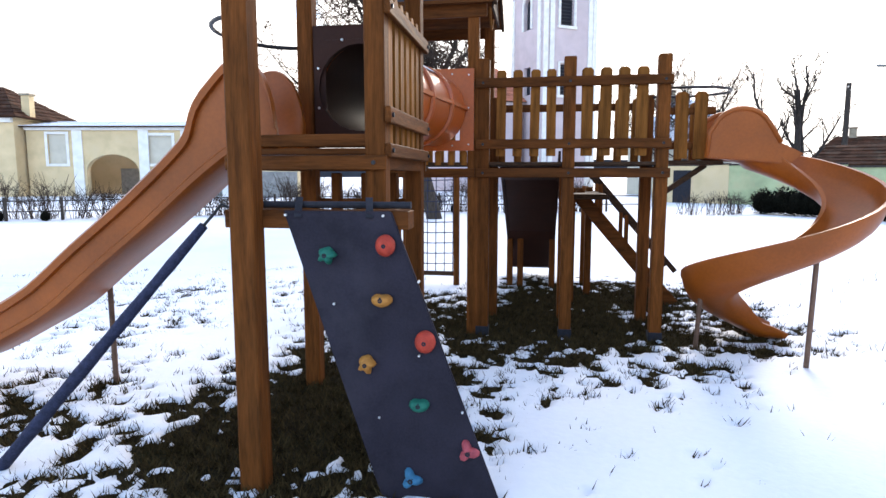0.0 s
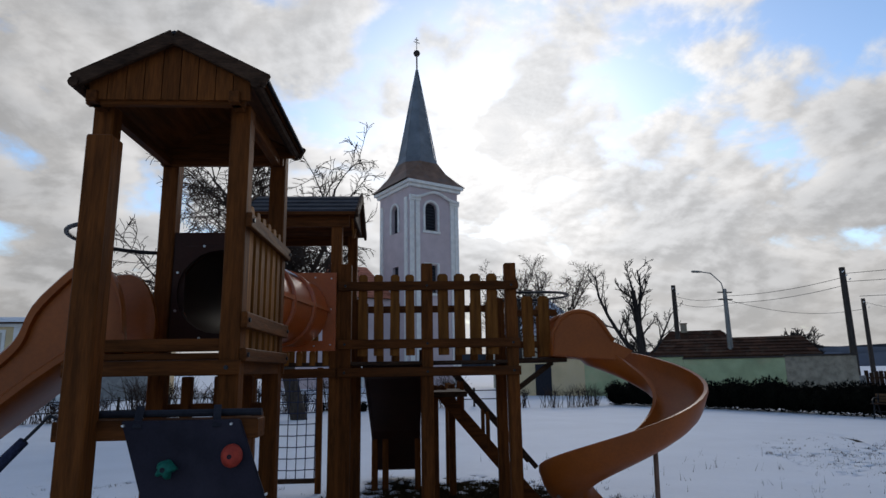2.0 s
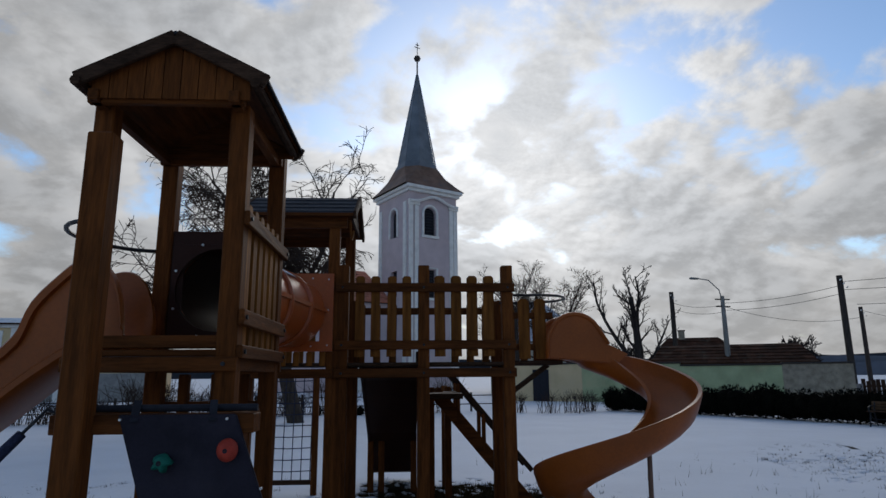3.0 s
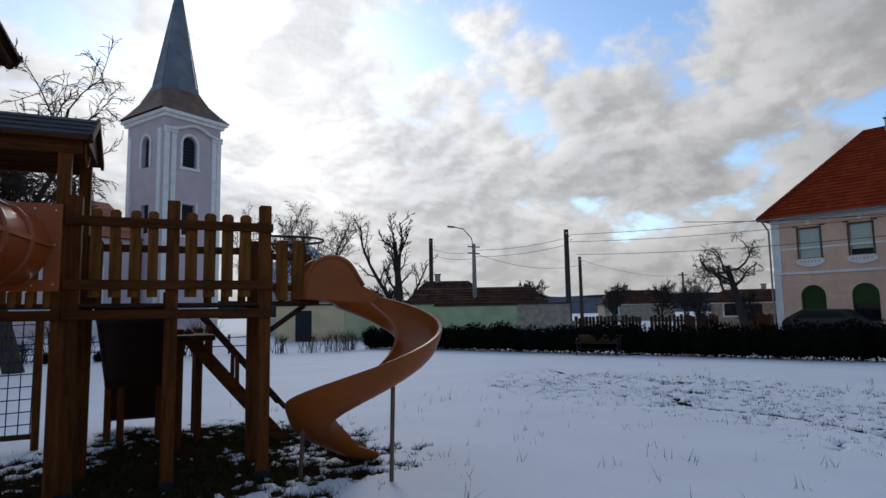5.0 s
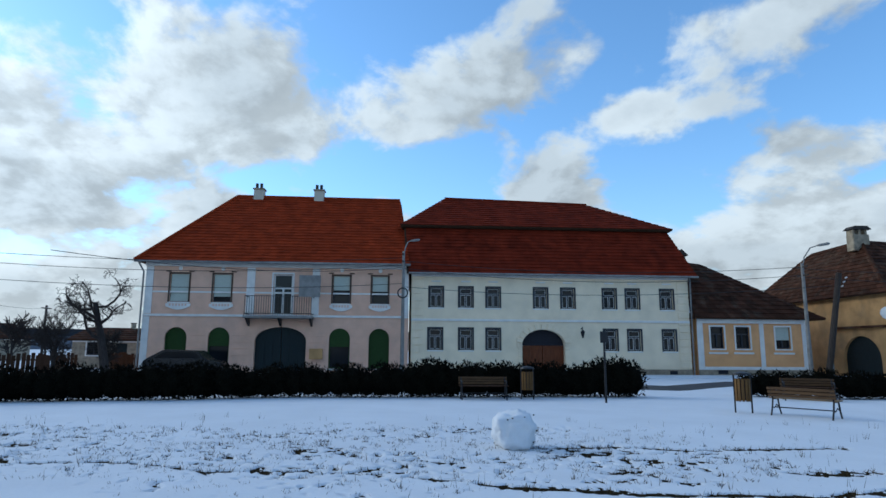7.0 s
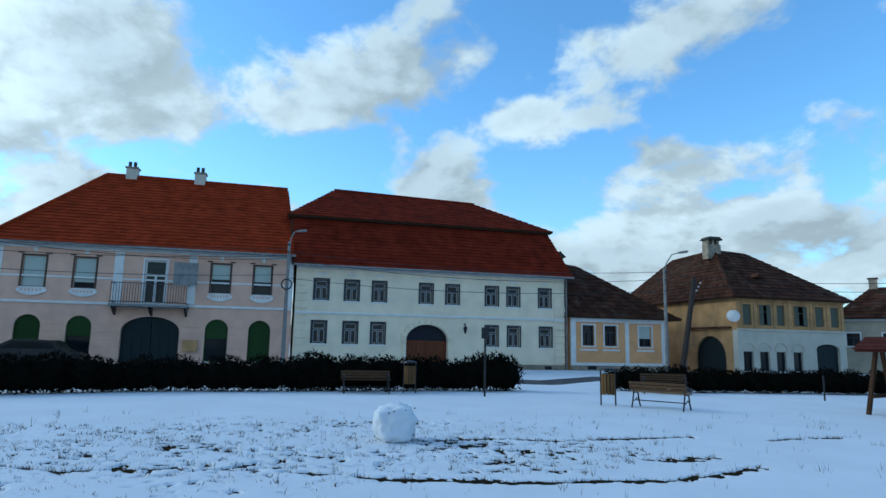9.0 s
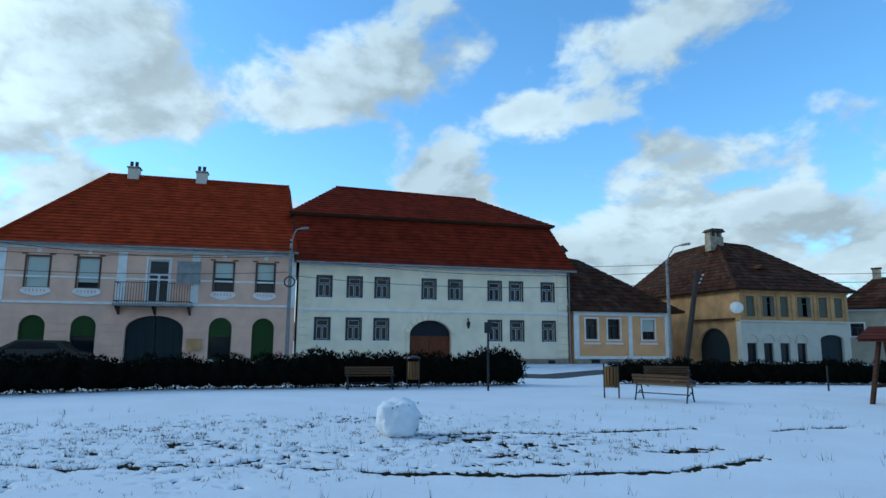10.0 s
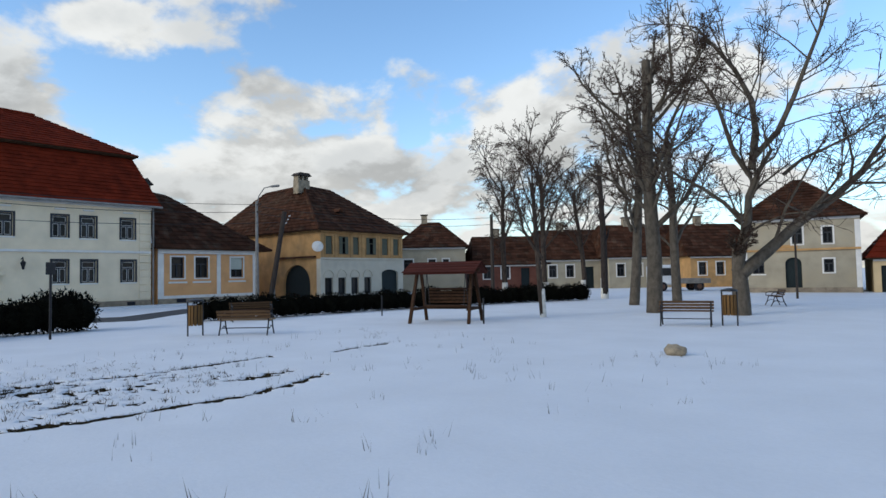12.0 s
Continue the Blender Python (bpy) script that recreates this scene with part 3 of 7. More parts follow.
def grass_blades():
    rng = np.random.RandomState(4)
    n = 90000
    X, Y = rng.uniform(-4.5, 13, n), rng.uniform(-11, 10.5, n)
    f = bare_field(X, Y)
    keep = (f > 0.5) & (rng.rand(n) < np.where(np.hypot(X, Y) < 7, 0.9, 0.6))
    keep |= (f > -0.1) & (rng.rand(n) < 0.012)
    X, Y = X[keep], Y[keep]
    # thick matted grass round the playground
    nx, ny = rng.uniform(-3.8, 4.2, 70000), rng.uniform(2.0, 9.0, 70000)
    near = bare_field(nx, ny) > 0.46
    X, Y = np.concatenate([X, nx[near]]), np.concatenate([Y, ny[near]])
    co, fa = [], []
    for x, y in zip(X, Y):
        for _ in range(2):
            h, a, w = rng.uniform(0.02, 0.075), rng.uniform(0, 6.28), rng.uniform(0.003, 0.008)
            bx_, by_ = x + rng.uniform(-.03, .03), y + rng.uniform(-.03, .03)
            lx, ly = rng.uniform(-.055, .055, 2)
            k = len(co)
            co += [(bx_ - w * math.cos(a), by_ - w * math.sin(a), -0.005), (bx_ + w * math.cos(a), by_ + w * math.sin(a), -0.005), (bx_ + lx, by_ + ly, h)]
            fa.append((k, k + 1, k + 2))
    # taller dry stalks standing singly and in tufts
    for _ in range(420):
        x, y = rng.uniform(3.0, 15), rng.uniform(-12, 11)
        for _ in range(rng.randint(1, 7)):
            h, a = rng.uniform(0.06, 0.2), rng.uniform(0, 6.28)
            bx_, by_ = x + rng.normal(0, .05), y + rng.normal(0, .05)
            k = len(co)
            co += [(bx_ - .004 * math.cos(a), by_ - .004 * math.sin(a), 0), (bx_ + .004 * math.cos(a), by_ + .004 * math.sin(a), 0), (bx_ + rng.normal(0, .04), by_ + rng.normal(0, .04), h)]
            fa.append((k, k + 1, k + 2))
    # low dark clumps thick in the trodden ground
    for x, y, a, b, k in TUFTY[:5]:
        for _ in range(int(34 * a * b)):
            r, q = math.sqrt(rng.rand()) * 1.15, rng.uniform(0, 6.28)
            cx, cy = x + a * r * math.cos(q), y + b * r * math.sin(q)
            for _ in range(rng.randint(3, 16)):
                h, g = rng.uniform(0.02, 0.075), rng.uniform(0, 6.28)
                bx_, by_ = cx + rng.normal(0, .045), cy + rng.normal(0, .045)
                n = len(co)
                co += [(bx_ - .007 * math.cos(g), by_ - .007 * math.sin(g), 0), (bx_ + .007 * math.cos(g), by_ + .007 * math.sin(g), 0), (bx_ + rng.normal(0, .035), by_ + rng.normal(0, .035), h)]
                fa.append((n, n + 1, n + 2))
    me = bpy.data.meshes.new("grass")
    me.from_pydata(co, [], fa)
    me.materials.append(M["grass"])
    tagged(new("grass", me), "dry winter grass standing through the thawed patches", "grass", "", "stuff")


grass_blades()

# ---------------------------------------------------------------- playground
POST = 0.115


def post(parent, s, v, z0, z1, w=POST, name="post", mat="wood_v", label=""):
    return part(name, bx(s - w / 2, v - w / 2, z0, s + w / 2, v + w / 2, z1, bevel=0.008), mat, parent, label)


def level(parent, s0, v0, z0, s1, v1, z1, name="rail", mat="wood_h", label=""):
    return part(name, bx(s0, v0, z0, s1, v1, z1, bevel=0.005), mat, parent, label)


def picket_mesh(w, t, h):
    c = w * 0.22
    return prism(bmesh.new(), [(-w / 2, 0), (w / 2, 0), (w / 2, h - c), (w / 2 - c, h), (-w / 2 + c, h), (-w / 2, h - c)], "y", -t / 2, t / 2)


def picket(parent, s, v, z0, h, w=0.085, t=0.022, turned=False, mat="wood_pale"):
    ob = part("picket", picket_mesh(w, t, h), mat, parent)
    ob.matrix_local = pose(s, v, z0, 0, random.uniform(-0.7, 0.7), 90 if turned else 0)
    return ob


def bolt(parent, s, v, z, axis="v", r=0.011, mat="bolt"):
    bm = bmesh.new()
    if axis == "v":
        tube(bm, [(s, v - 0.006, z), (s, v + 0.01, z)], r, 8)
    else:
        tube(bm, [(s - 0.01, v, z), (s + 0.008, v, z)], r, 8)
    return part("bolt", bm, mat, parent)


def gable_roof(parent, s0, s1, v0, v1, z_eave, z_ridge, along, mat_board="wood_h", cover="felt"):
    """Boarded pitched roof with roll covering; the ridge runs along 'v' or 's'."""
    t = 0.03
    if along == "v":
        c = (s0 + s1) / 2
        for a, b in ((s0, c), (s1, c)):
            bm = prism(bmesh.new(), [(a, z_eave), (b, z_ridge), (b, z_ridge - t), (a, z_eave - t)], "y", v0, v1)
            part("roof_deck", bm, "wood_d", parent)
            d = 0.02 if a == s0 else -0.02
            bm = prism(bmesh.new(), [(a - d, z_eave + 0.002), (b, z_ridge + 0.004), (b, z_ridge + 0.022), (a - d, z_eave + 0.018), (a - d * 1.6, z_eave - 0.02), (a - d, z_eave - 0.02)], "y", v0 - 0.02, v1 + 0.02)
            part("roof_covering", bm, cover, parent)
    else:
        c = (v0 + v1) / 2
        for a, b in ((v0, c), (v1, c)):
            bm = prism(bmesh.new(), [(a, z_eave), (b, z_ridge), (b, z_ridge - t), (a, z_eave - t)], "x", s0, s1)
            part("roof_deck", bm, mat_board, parent)
            # overlapping strips of felt
            for k in range(4):
                f0, f1 = k / 4, (k + 1) / 4
                p0, p1 = (a + (b - a) * f0, z_eave + (z_ridge - z_eave) * f0), (a + (b - a) * f1, z_eave + (z_ridge - z_eave) * f1)
                bm = prism(bmesh.new(), [(p0[0], p0[1] + 0.022), (p1[0], p1[1] + 0.006), (p1[0], p1[1] + 0.002), (p0[0], p0[1] + 0.002)], "x", s0 - 0.015, s1 + 0.015)
                part("felt_strip", bm, cover, parent)


def barge(parent, p, q, w=0.03, h=0.085, mat="wood_dark"):
    return part("barge_board", beam(bmesh.new(), p, q, w, h, 0.004), mat, parent)


def slide_channel(centre, side, up, width, depth, thick=0.03, lip=0.035, fade=6):
    """A trough along centre points; side and up are lists of unit vectors; rounded section with rolled lips."""
    sec = []
    n = 10
    for k in range(n + 1):
        a = math.pi * k / n
        x, y = -math.cos(a), 1 - math.sin(a) ** 0.6
        sec.append((x * width / 2, y * depth))
    sec = [(-width / 2 - lip, depth - 0.03), (-width / 2 - lip, depth), (-width / 2, depth + 0.004)] + sec[1:-1] + [(width / 2, depth + 0.004), (width / 2 + lip, depth), (width / 2 + lip, depth - 0.03)]
    under = [(x * 1.02, y - thick) for x, y in sec[3:-3]][::-1]
    loop = sec + under
    bm = bmesh.new()
    rings = []
    for i, (c, s, u) in enumerate(zip(centre, side, up)):
        k = 0.35 + 0.65 * min(1, (len(centre) - 1 - i) / fade) ** 0.6        # lips run out low at the end
        rings.append([bm.verts.new(Vector(c) + Vector(s) * x + Vector(u) * (y * k if y > 0 else y)) for x, y in loop])
    for a, b in zip(rings, rings[1:]):
        for k in range(len(loop)):
            bm.faces.new((a[k], a[(k + 1) % len(loop)], b[(k + 1) % len(loop)], b[k]))
    bm.faces.new(rings[0][::-1])
    bm.faces.new(rings[-1])
    bmesh.ops.recalc_face_normals(bm, faces=bm.faces[:])
    return bm


def climbing_tower():
    T = empty("playground_tower", PG, "wooden playground tower with pitched roof and picket side, brown-stained timber", "play tower")
    s0, s1, v0, v1 = -1.13, -0.34, -2.74, -1.72
    for s, v, top in ((s0, v0, 3.2), (s1, v0, 3.2), (s0, v1, 3.27), (s1, v1, 3.27)):
        post(T, s, v, -0.05, top)
    # tall front post that carries the ledge
    post(T, -0.86, -3.28, -0.05, 2.80, 0.125, "front_post")
    post(T, -0.995 + 0.07, -3.23, 1.44, 2.8, 0.05, "packing_strip")
    post(T, -0.18, -3.15, -0.05, 1.36, 0.11, "front_post")
    # deck: joists and planks
    level(T, s0 - 0.08, v0 - 0.09, 1.63, s1 + 0.07, v0 - 0.045, 1.71, "joist")
    level(T, s0 - 0.08, v1 + 0.045, 1.63, s1 + 0.07, v1 + 0.09, 1.71, "joist")
    for s in (s0 - 0.03, s1 + 0.03):
        part("joist", bx(s - 0.025, v0, 1.63, s + 0.025, v1, 1.71, bevel=0.004), "wood_d", T)
    k = 8
    for i in range(k):
        a = v0 - 0.06 + (v1 - v0 + 0.12) * i / k
        level(T, s0 - 0.06, a + 0.004, 1.715, s1 + 0.06, a + (v1 - v0 + 0.12) / k - 0.004, 1.75, "deck_plank")
    level(T, s0 + 0.06, v0 - 0.02, 1.76, s1 - 0.06, v0 + 0.02, 1.83, "toe_board")
    # ledge and cross bar that hold the climbing board
    level(T, -1.0, -3.24, 1.34, -0.06, -3.10, 1.43, "ledge_beam")
    part("ledge_bar", tube(bmesh.new(), [(-0.98, -3.17, 1.455), (-0.06, -3.17, 1.455)], 0.018, 10), "rubber", T)
    for s in (-0.86, -0.18):
        part("ledge_joist", bx(s - 0.03, -3.14, 1.36, s + 0.03, v0, 1.43, bevel=0.004), "wood_d", T)
    # back rail and uprights below the deck
    for s, z0, z1 in ((-0.95, 1.1, 1.62), (-0.72, 0.05, 1.62), (-0.52, 0.05, 1.62)):
        post(T, s, v1 + 0.07, z0, z1, 0.07, "baluster")
    level(T, s0, v1 + 0.05, 1.36, s1, v1 + 0.09, 1.43, "back_rail")
    # picket side
    for z0, z1 in ((2.46, 2.545), (1.885, 1.975), (1.70, 1.775)):
        part("rail", bx(s1 + POST / 2, v0 - 0.06, z0, s1 + POST / 2 + 0.035, v1 + 0.07, z1, bevel=0.006), "wood_d", T)
        for v in (v0 - 0.02, v1 + 0.03):
            bolt(T, s1 + POST / 2 + 0.038, v, (z0 + z1) / 2, "s", 0.013, "black_steel")
    for i in range(6):
        picket(T, s1 + 0.04, v0 + 0.11 + i * 0.155, 1.72, 0.90, 0.085, 0.022, True)
    # roof
    gable_roof(T, -1.195, -0.175, -2.96, -1.80, 3.29, 3.55, "v")
    for v in (-2.975, -1.785):
        barge(T, (-1.22, v, 3.26), (-0.685, v, 3.535))
        barge(T, (-0.15, v, 3.26), (-0.685, v, 3.535))
    for v in (-2.93, -1.87):
        for i in range(9 if v < -2.5 else 0):
            a, b = -1.15 + i * 0.1, -1.15 + (i + 1) * 0.1 - 0.005
            za, zb = 3.545 - abs(a + 0.705) * 0.52, 3.545 - abs(b + 0.705) * 0.52
            zm = max(za, zb) if (a + 0.705) * (b + 0.705) > 0 else 3.53
            bm = prism(bmesh.new(), [(a, 3.17), (b, 3.17), (b, zb - 0.03), ((a + b) / 2, (za + zb) / 2 - 0.03), (a, za - 0.03)], "y", v, v + 0.02)
            part("gable_board", bm, "wood_v", T)
        level(T, s0 - 0.05, v + 0.022, 3.15, s1 + 0.05, v + 0.07, 3.22, "tie_beam")
    part("gable_panel", prism(bmesh.new(), [(-1.17, 3.20), (-0.20, 3.20), (-0.20, 3.245), (-0.685, 3.50), (-1.17, 3.245)], "y", -1.87, -1.85), "wood_h", T)
    for s in (s0, s1):
        part("wall_plate", bx(s - 0.03, -2.95, 3.15, s + 0.03, -1.81, 3.22, bevel=0.004), "wood_d", T)
        part("rafter_tail", tube(bmesh.new(), [(s + (-0.08 if s == s0 else 0.13), -3.0, 3.245), (s + (-0.08 if s == s0 else 0.13), -1.76, 3.245)], 0.03, 8), "wood_dark", T)
    # guard hoop over the slide
    pts = [(s0 - 0.02, v1 + 0.03, 2.52)] + [(s0 - 0.02 - 0.36 * math.sin(a), -2.22 + 0.47 * math.cos(a), 2.51) for a in np.linspace(0.25, math.pi - 0.25, 14)] + [(s0 - 0.02, v0 - 0.02, 2.50)]
    part("guard_hoop", tube(bmesh.new(), pts, 0.014, 8), "black_steel", T, "black steel guard hoop", True)
    # tube end panel
    bm = wall_mesh(-1.07, -0.40, 1.80, 2.66, -1.76, -1.735, [(-0.98, -0.46, 1.92, 2.56, 0.0)])
    part("tube_panel", bm, "panel_brown", T, "brown plastic panel with a round tube mouth")
    bm = bmesh.new()
    n = 24
    for rin, v in ((0.30, -1.75),):
        c = (-0.72, 2.22)
        ring = [(c[0] + 0.305 * math.cos(2 * math.pi * k / n), c[1] + 0.305 * math.sin(2 * math.pi * k / n)) for k in range(n)]
        sq = []
        for x, z in ring:
            dx, dz = x - c[0], z - c[1]
            f = 0.335 / max(abs(dx), abs(dz))
            sq.append((c[0] + dx * f, c[1] + dz * f))
        A = [bm.verts.new((x, v - 0.03, z)) for x, z in ring]
        B = [bm.verts.new((x, v - 0.03, z)) for x, z in sq]
        C = [bm.verts.new((x, v + 0.03, z)) for x, z in ring]
        for k in range(n):
            j = (k + 1) % n
            bm.faces.new((A[k], A[j], B[j], B[k]))
            bm.faces.new((A[k], C[k], C[j], A[j]))
    part("tube_mouth", bm, "panel_brown", T)
    for k in range(8):
        a = k * math.pi / 4 + 0.39
        bolt(T, -0.72 + 0.33 * math.cos(a), -1.785, 2.22 + 0.36 * math.sin(a), "v", 0.009)
    for s, v, z in ((s0, v0 - 0.095, 1.67), (s1, v0 - 0.095, 1.67), (-0.86, -3.243, 1.385)):
        bolt(T, s, v, z, "v", 0.012, "black_steel")
    return T


def climb_wall():
    B = empty("climbing_board", PG, "dark slate climbing board with coloured plastic holds below a ledge", "climbing wall")
    tl, tr, br, bl = Vector((-0.68, -3.26, 1.43)), Vector((-0.14, -3.26, 1.43)), Vector((0.405, -3.30, 0.0)), Vector((-0.18, -3.30, -0.02))
    nrm = (tr - tl).cross(bl - tl).normalized()
    if nrm.y > 0:
        nrm = -nrm
    bm = bmesh.new()
    f = [bm.verts.new(p) for p in (tl, tr, br, bl)]
    g = [bm.verts.new(p - nrm * 0.022) for p in (tl, tr, br, bl)]
    bm.faces.new(f)
    bm.faces.new(g[::-1])
    for i in range(4):
        bm.faces.new((f[i], g[i], g[(i + 1) % 4], f[(i + 1) % 4]))
    bmesh.ops.recalc_face_normals(bm, faces=bm.faces[:])
    bmesh.ops.bevel(bm, geom=bm.edges[:], offset=0.005, segments=2, affect="EDGES")
    part("board", bm, "climb", B)
    for s in (-0.60, -0.24):
        part("strap", beam(bmesh.new(), (s, -3.275, 1.40), (s - 0.03, -3.17, 1.49), 0.035, 0.006), "rubber", B)
    for s, z in ((-0.655, 1.41), (-0.17, 1.41), (-0.42, 0.98), (-0.0, 1.10), (-0.2, 0.42), (0.21, 0.47), (0.0, 0.74), (0.35, 0.1)):
        bolt(B, s, -3.29, z, "v", 0.006)

    def blob(name, s, z, mat, w, h, kind):
        bm = bmesh.new()
        n = 22
        rngs = []
        for d, k in ((0.0, 1.0), (0.018, 0.98), (0.038, 0.8), (0.048, 0.5)):
            ring = []
            for i in range(n):
                a = 2 * math.pi * i / n
                r = 1.0
                if kind == "claw":
                    r = 0.78 + 0.22 * math.cos(5 * a) * (1 if math.sin(a) < 0.5 else 0.2)
                elif kind == "moon":
                    r = 1.0 if math.sin(a) < 0 else 0.55 + 0.45 * abs(math.cos(a))
                elif kind == "wing":
                    r = 0.72 + 0.28 * math.cos(3 * a + 0.5)
                ring.append(bm.verts.new((s + w / 2 * r * k * math.cos(a), -3.285 - d, z + h / 2 * r * k * math.sin(a))))
            rngs.append(ring)
        for a, b in zip(rngs, rngs[1:]):
            for i in range(n):
                bm.faces.new((a[i], a[(i + 1) % n], b[(i + 1) % n], b[i]))
        bm.faces.new(rngs[-1])
        hold = part("climbing_hold", bm, mat, B, name, True)
        bm = bmesh.new()
        lathe(bm, [(w * 0.16, 0), (w * 0.10, 0.004), (0.004, 0.003)], 10)
        pk = part("bolt_hole", bm, "rubber", hold)
        pk.matrix_local = Matrix.Translation((s, -3.330, z)) @ pose(0, 0, 0, 90, 0, 0)

    blob("green claw-shaped climbing hold", -0.45, 1.22, "hold_green", 0.105, 0.10, "claw")
    blob("round red climbing hold", -0.16, 1.27, "hold_red", 0.095, 0.105, "ball")
    blob("yellow crescent climbing hold", -0.18, 1.01, "hold_yellow", 0.105, 0.075, "moon")
    blob("round red climbing hold", 0.03, 0.81, "hold_red", 0.10, 0.11, "ball")
    blob("yellow claw-shaped climbing hold", -0.26, 0.69, "hold_yellow", 0.10, 0.11, "claw")
    blob("green crescent climbing hold", 0.0, 0.50, "hold_green", 0.10, 0.075, "moon")
    blob("pink winged climbing hold", 0.24, 0.28, "hold_pink", 0.115, 0.12, "wing")
    blob("blue winged climbing hold", -0.04, 0.12, "hold_blue", 0.12, 0.12, "wing")
    return B


def wave_slide():
    S = empty("wave_slide", PG, "orange plastic wave slide with high side lips", "slide")
    prof = [(-1.06, 1.80), (-1.09, 1.80), (-1.15, 1.797), (-1.26, 1.785), (-1.38, 1.75), (-1.50, 1.67), (-1.64, 1.565), (-2.0, 1.27), (-2.4, 0.965), (-2.77, 0.675), (-3.14, 0.475), (-3.4, 0.34), (-3.62, 0.25), (-3.8, 0.24)]
    depth = [0.14, 0.34, 0.48, 0.52, 0.40, 0.27, 0.225, 0.215, 0.215, 0.21, 0.20, 0.19, 0.18, 0.17]
    # rounded by a spline through the given points
    fine_p, fine_d = [], []
    for i in range(len(prof) - 1):
        q = [Vector((*prof[min(max(j, 0), len(prof) - 1)], depth[min(max(j, 0), len(prof) - 1)])) for j in (i - 1, i, i + 1, i + 2)]
        for u in (0.0, 0.25, 0.5, 0.75):
            w = 0.5 * (2 * q[1] + (q[2] - q[0]) * u + (2 * q[0] - 5 * q[1] + 4 * q[2] - q[3]) * u * u + (3 * q[1] - q[0] - 3 * q[2] + q[3]) * u ** 3)
            fine_p.append((w.x, w.y))
            fine_d.append(w.z)
    prof, depth = fine_p + [prof[-1]], fine_d + [depth[-1]]
    # one trough whose lip height follows the run
    bm = bmesh.new()
    rings = []
    for i, ((s, z), d) in enumerate(zip(prof, depth)):
        a, b = prof[max(i - 1, 0)], prof[min(i + 1, len(prof) - 1)]
        t = Vector((b[0] - a[0], 0, b[1] - a[1])).normalized()
        up = Vector((-t.z, 0, t.x)) * (-1 if t.x < 0 else 1)
        sec = []
        for k in range(13):
            ang = math.pi * k / 12
            sec.append((-math.cos(ang) * (0.175 + 0.03 * abs(math.cos(ang))), (1 - math.sin(ang) ** 0.45) * d))
        loop = [(-0.262, d - 0.055), (-0.268, d - 0.01)] + [(-0.242, d + 0.010), (-0.213, d)] + sec[1:-1] + [(0.213, d), (0.242, d + 0.010), (0.268, d - 0.01), (0.262, d - 0.055)]
        loop += [(0.228, d - 0.058), (0.224, 0.035), (0.240, 0.022), (0.238, -0.012), (0.20, -0.035), (-0.20, -0.035), (-0.238, -0.012), (-0.240, 0.022), (-0.224, 0.035), (-0.228, d - 0.058)]
        rings.append([bm.verts.new(Vector((s, -2.23 + x, z)) + up * y) for x, y in loop])
    n = len(rings[0])
    for a, b in zip(rings, rings[1:]):
        for k in range(n):
            bm.faces.new((a[k], a[(k + 1) % n], b[(k + 1) % n], b[k]))
    bm.faces.new(rings[0][::-1])
    bm.faces.new(rings[-1])
    bmesh.ops.recalc_face_normals(bm, faces=bm.faces[:])
    part("chute", bm, "slide", S, smooth=True).data.set_sharp_from_angle(angle=radians(38))
    part("support_pole", tube(bmesh.new(), [(-2.67, -1.94, -0.03), (-2.67, -1.94, 0.92)], 0.021, 10), "grey_steel", S, "rusty steel support pole")
    part("pole_bracket", bx(-2.72, -2.02, 0.88, -2.62, -1.92, 0.905), "grey_steel", S)
    return S


def tube_tunnel():
    T = empty("crawl_tube", PG, "orange plastic crawl tube between two wooden towers", "crawl tube")
    bm = bmesh.new()
    n = 28
    a, b = Vector((-0.72, -1.70, 2.22)), Vector((-0.50, -0.08, 2.22))
    path = [a.lerp(b, k / 6) for k in range(7)]
    tube(bm, path, [0.335] * 7, n, False)
    part("tube", bm, "tube", T, smooth=True)
    # shade inside the tube put in as a dark brown inner skin
    part("tube_shade_skin", tube(bmesh.new(), path[::-1], [0.318] * 7, n, False), "panel_brown", T, "tube inside, coloured dark for its shade", True)
    for f in (0.36, 0.7):
        c = a.lerp(b, f)
        d = (b - a).normalized()
        bm = tube(bmesh.new(), [c - d * 0.03, c - d * 0.025, c + d * 0.025, c + d * 0.03], [0.337, 0.362, 0.362, 0.337], n, False)
        part("joint_flange", bm, "tube", T, smooth=True)
    bm = bmesh.new()
    for s in (-1, 1):
        beam(bm, a + Vector((s * 0.345, 0, 0.02)), b + Vector((s * 0.345, 0, 0.02)), 0.03, 0.035)
    part("seam_flange", bm, "tube", T)
    bm = bmesh.new()
    bm = wall_mesh(-0.90, -0.09, 1.84, 2.62, -0.09, -0.06, [(-0.78, -0.22, 1.94, 2.50, 0.28)])
    part("end_plate", bm, "tube", T, "square orange end plate")
    for s, z in ((-0.14, 1.9), (-0.14, 2.25), (-0.14, 2.56), (-0.3, 2.57), (-0.3, 1.89), (-0.5, 2.57)):
        bolt(T, s, -0.095, z, "v", 0.008)
    # snow left on the crown
    bm = bmesh.new()
    for i in range(9):
        f = i / 8
        c = a.lerp(b, 0.25 + 0.5 * f)
        row = [bm.verts.new(c + Vector((0.34 * math.sin(q), 0, 0.34 * math.cos(q) + 0.012 * math.sin(math.pi * f)))) for q in np.linspace(0.15, 0.75 - 0.25 * abs(f - 0.5), 5)]
        if i:
            for k in range(4):
                bm.faces.new((last[k], last[k + 1], row[k + 1], row[k]))
        last = row
    part("snow_cap", bm, "snow", T, "crust of snow", True)
    return T


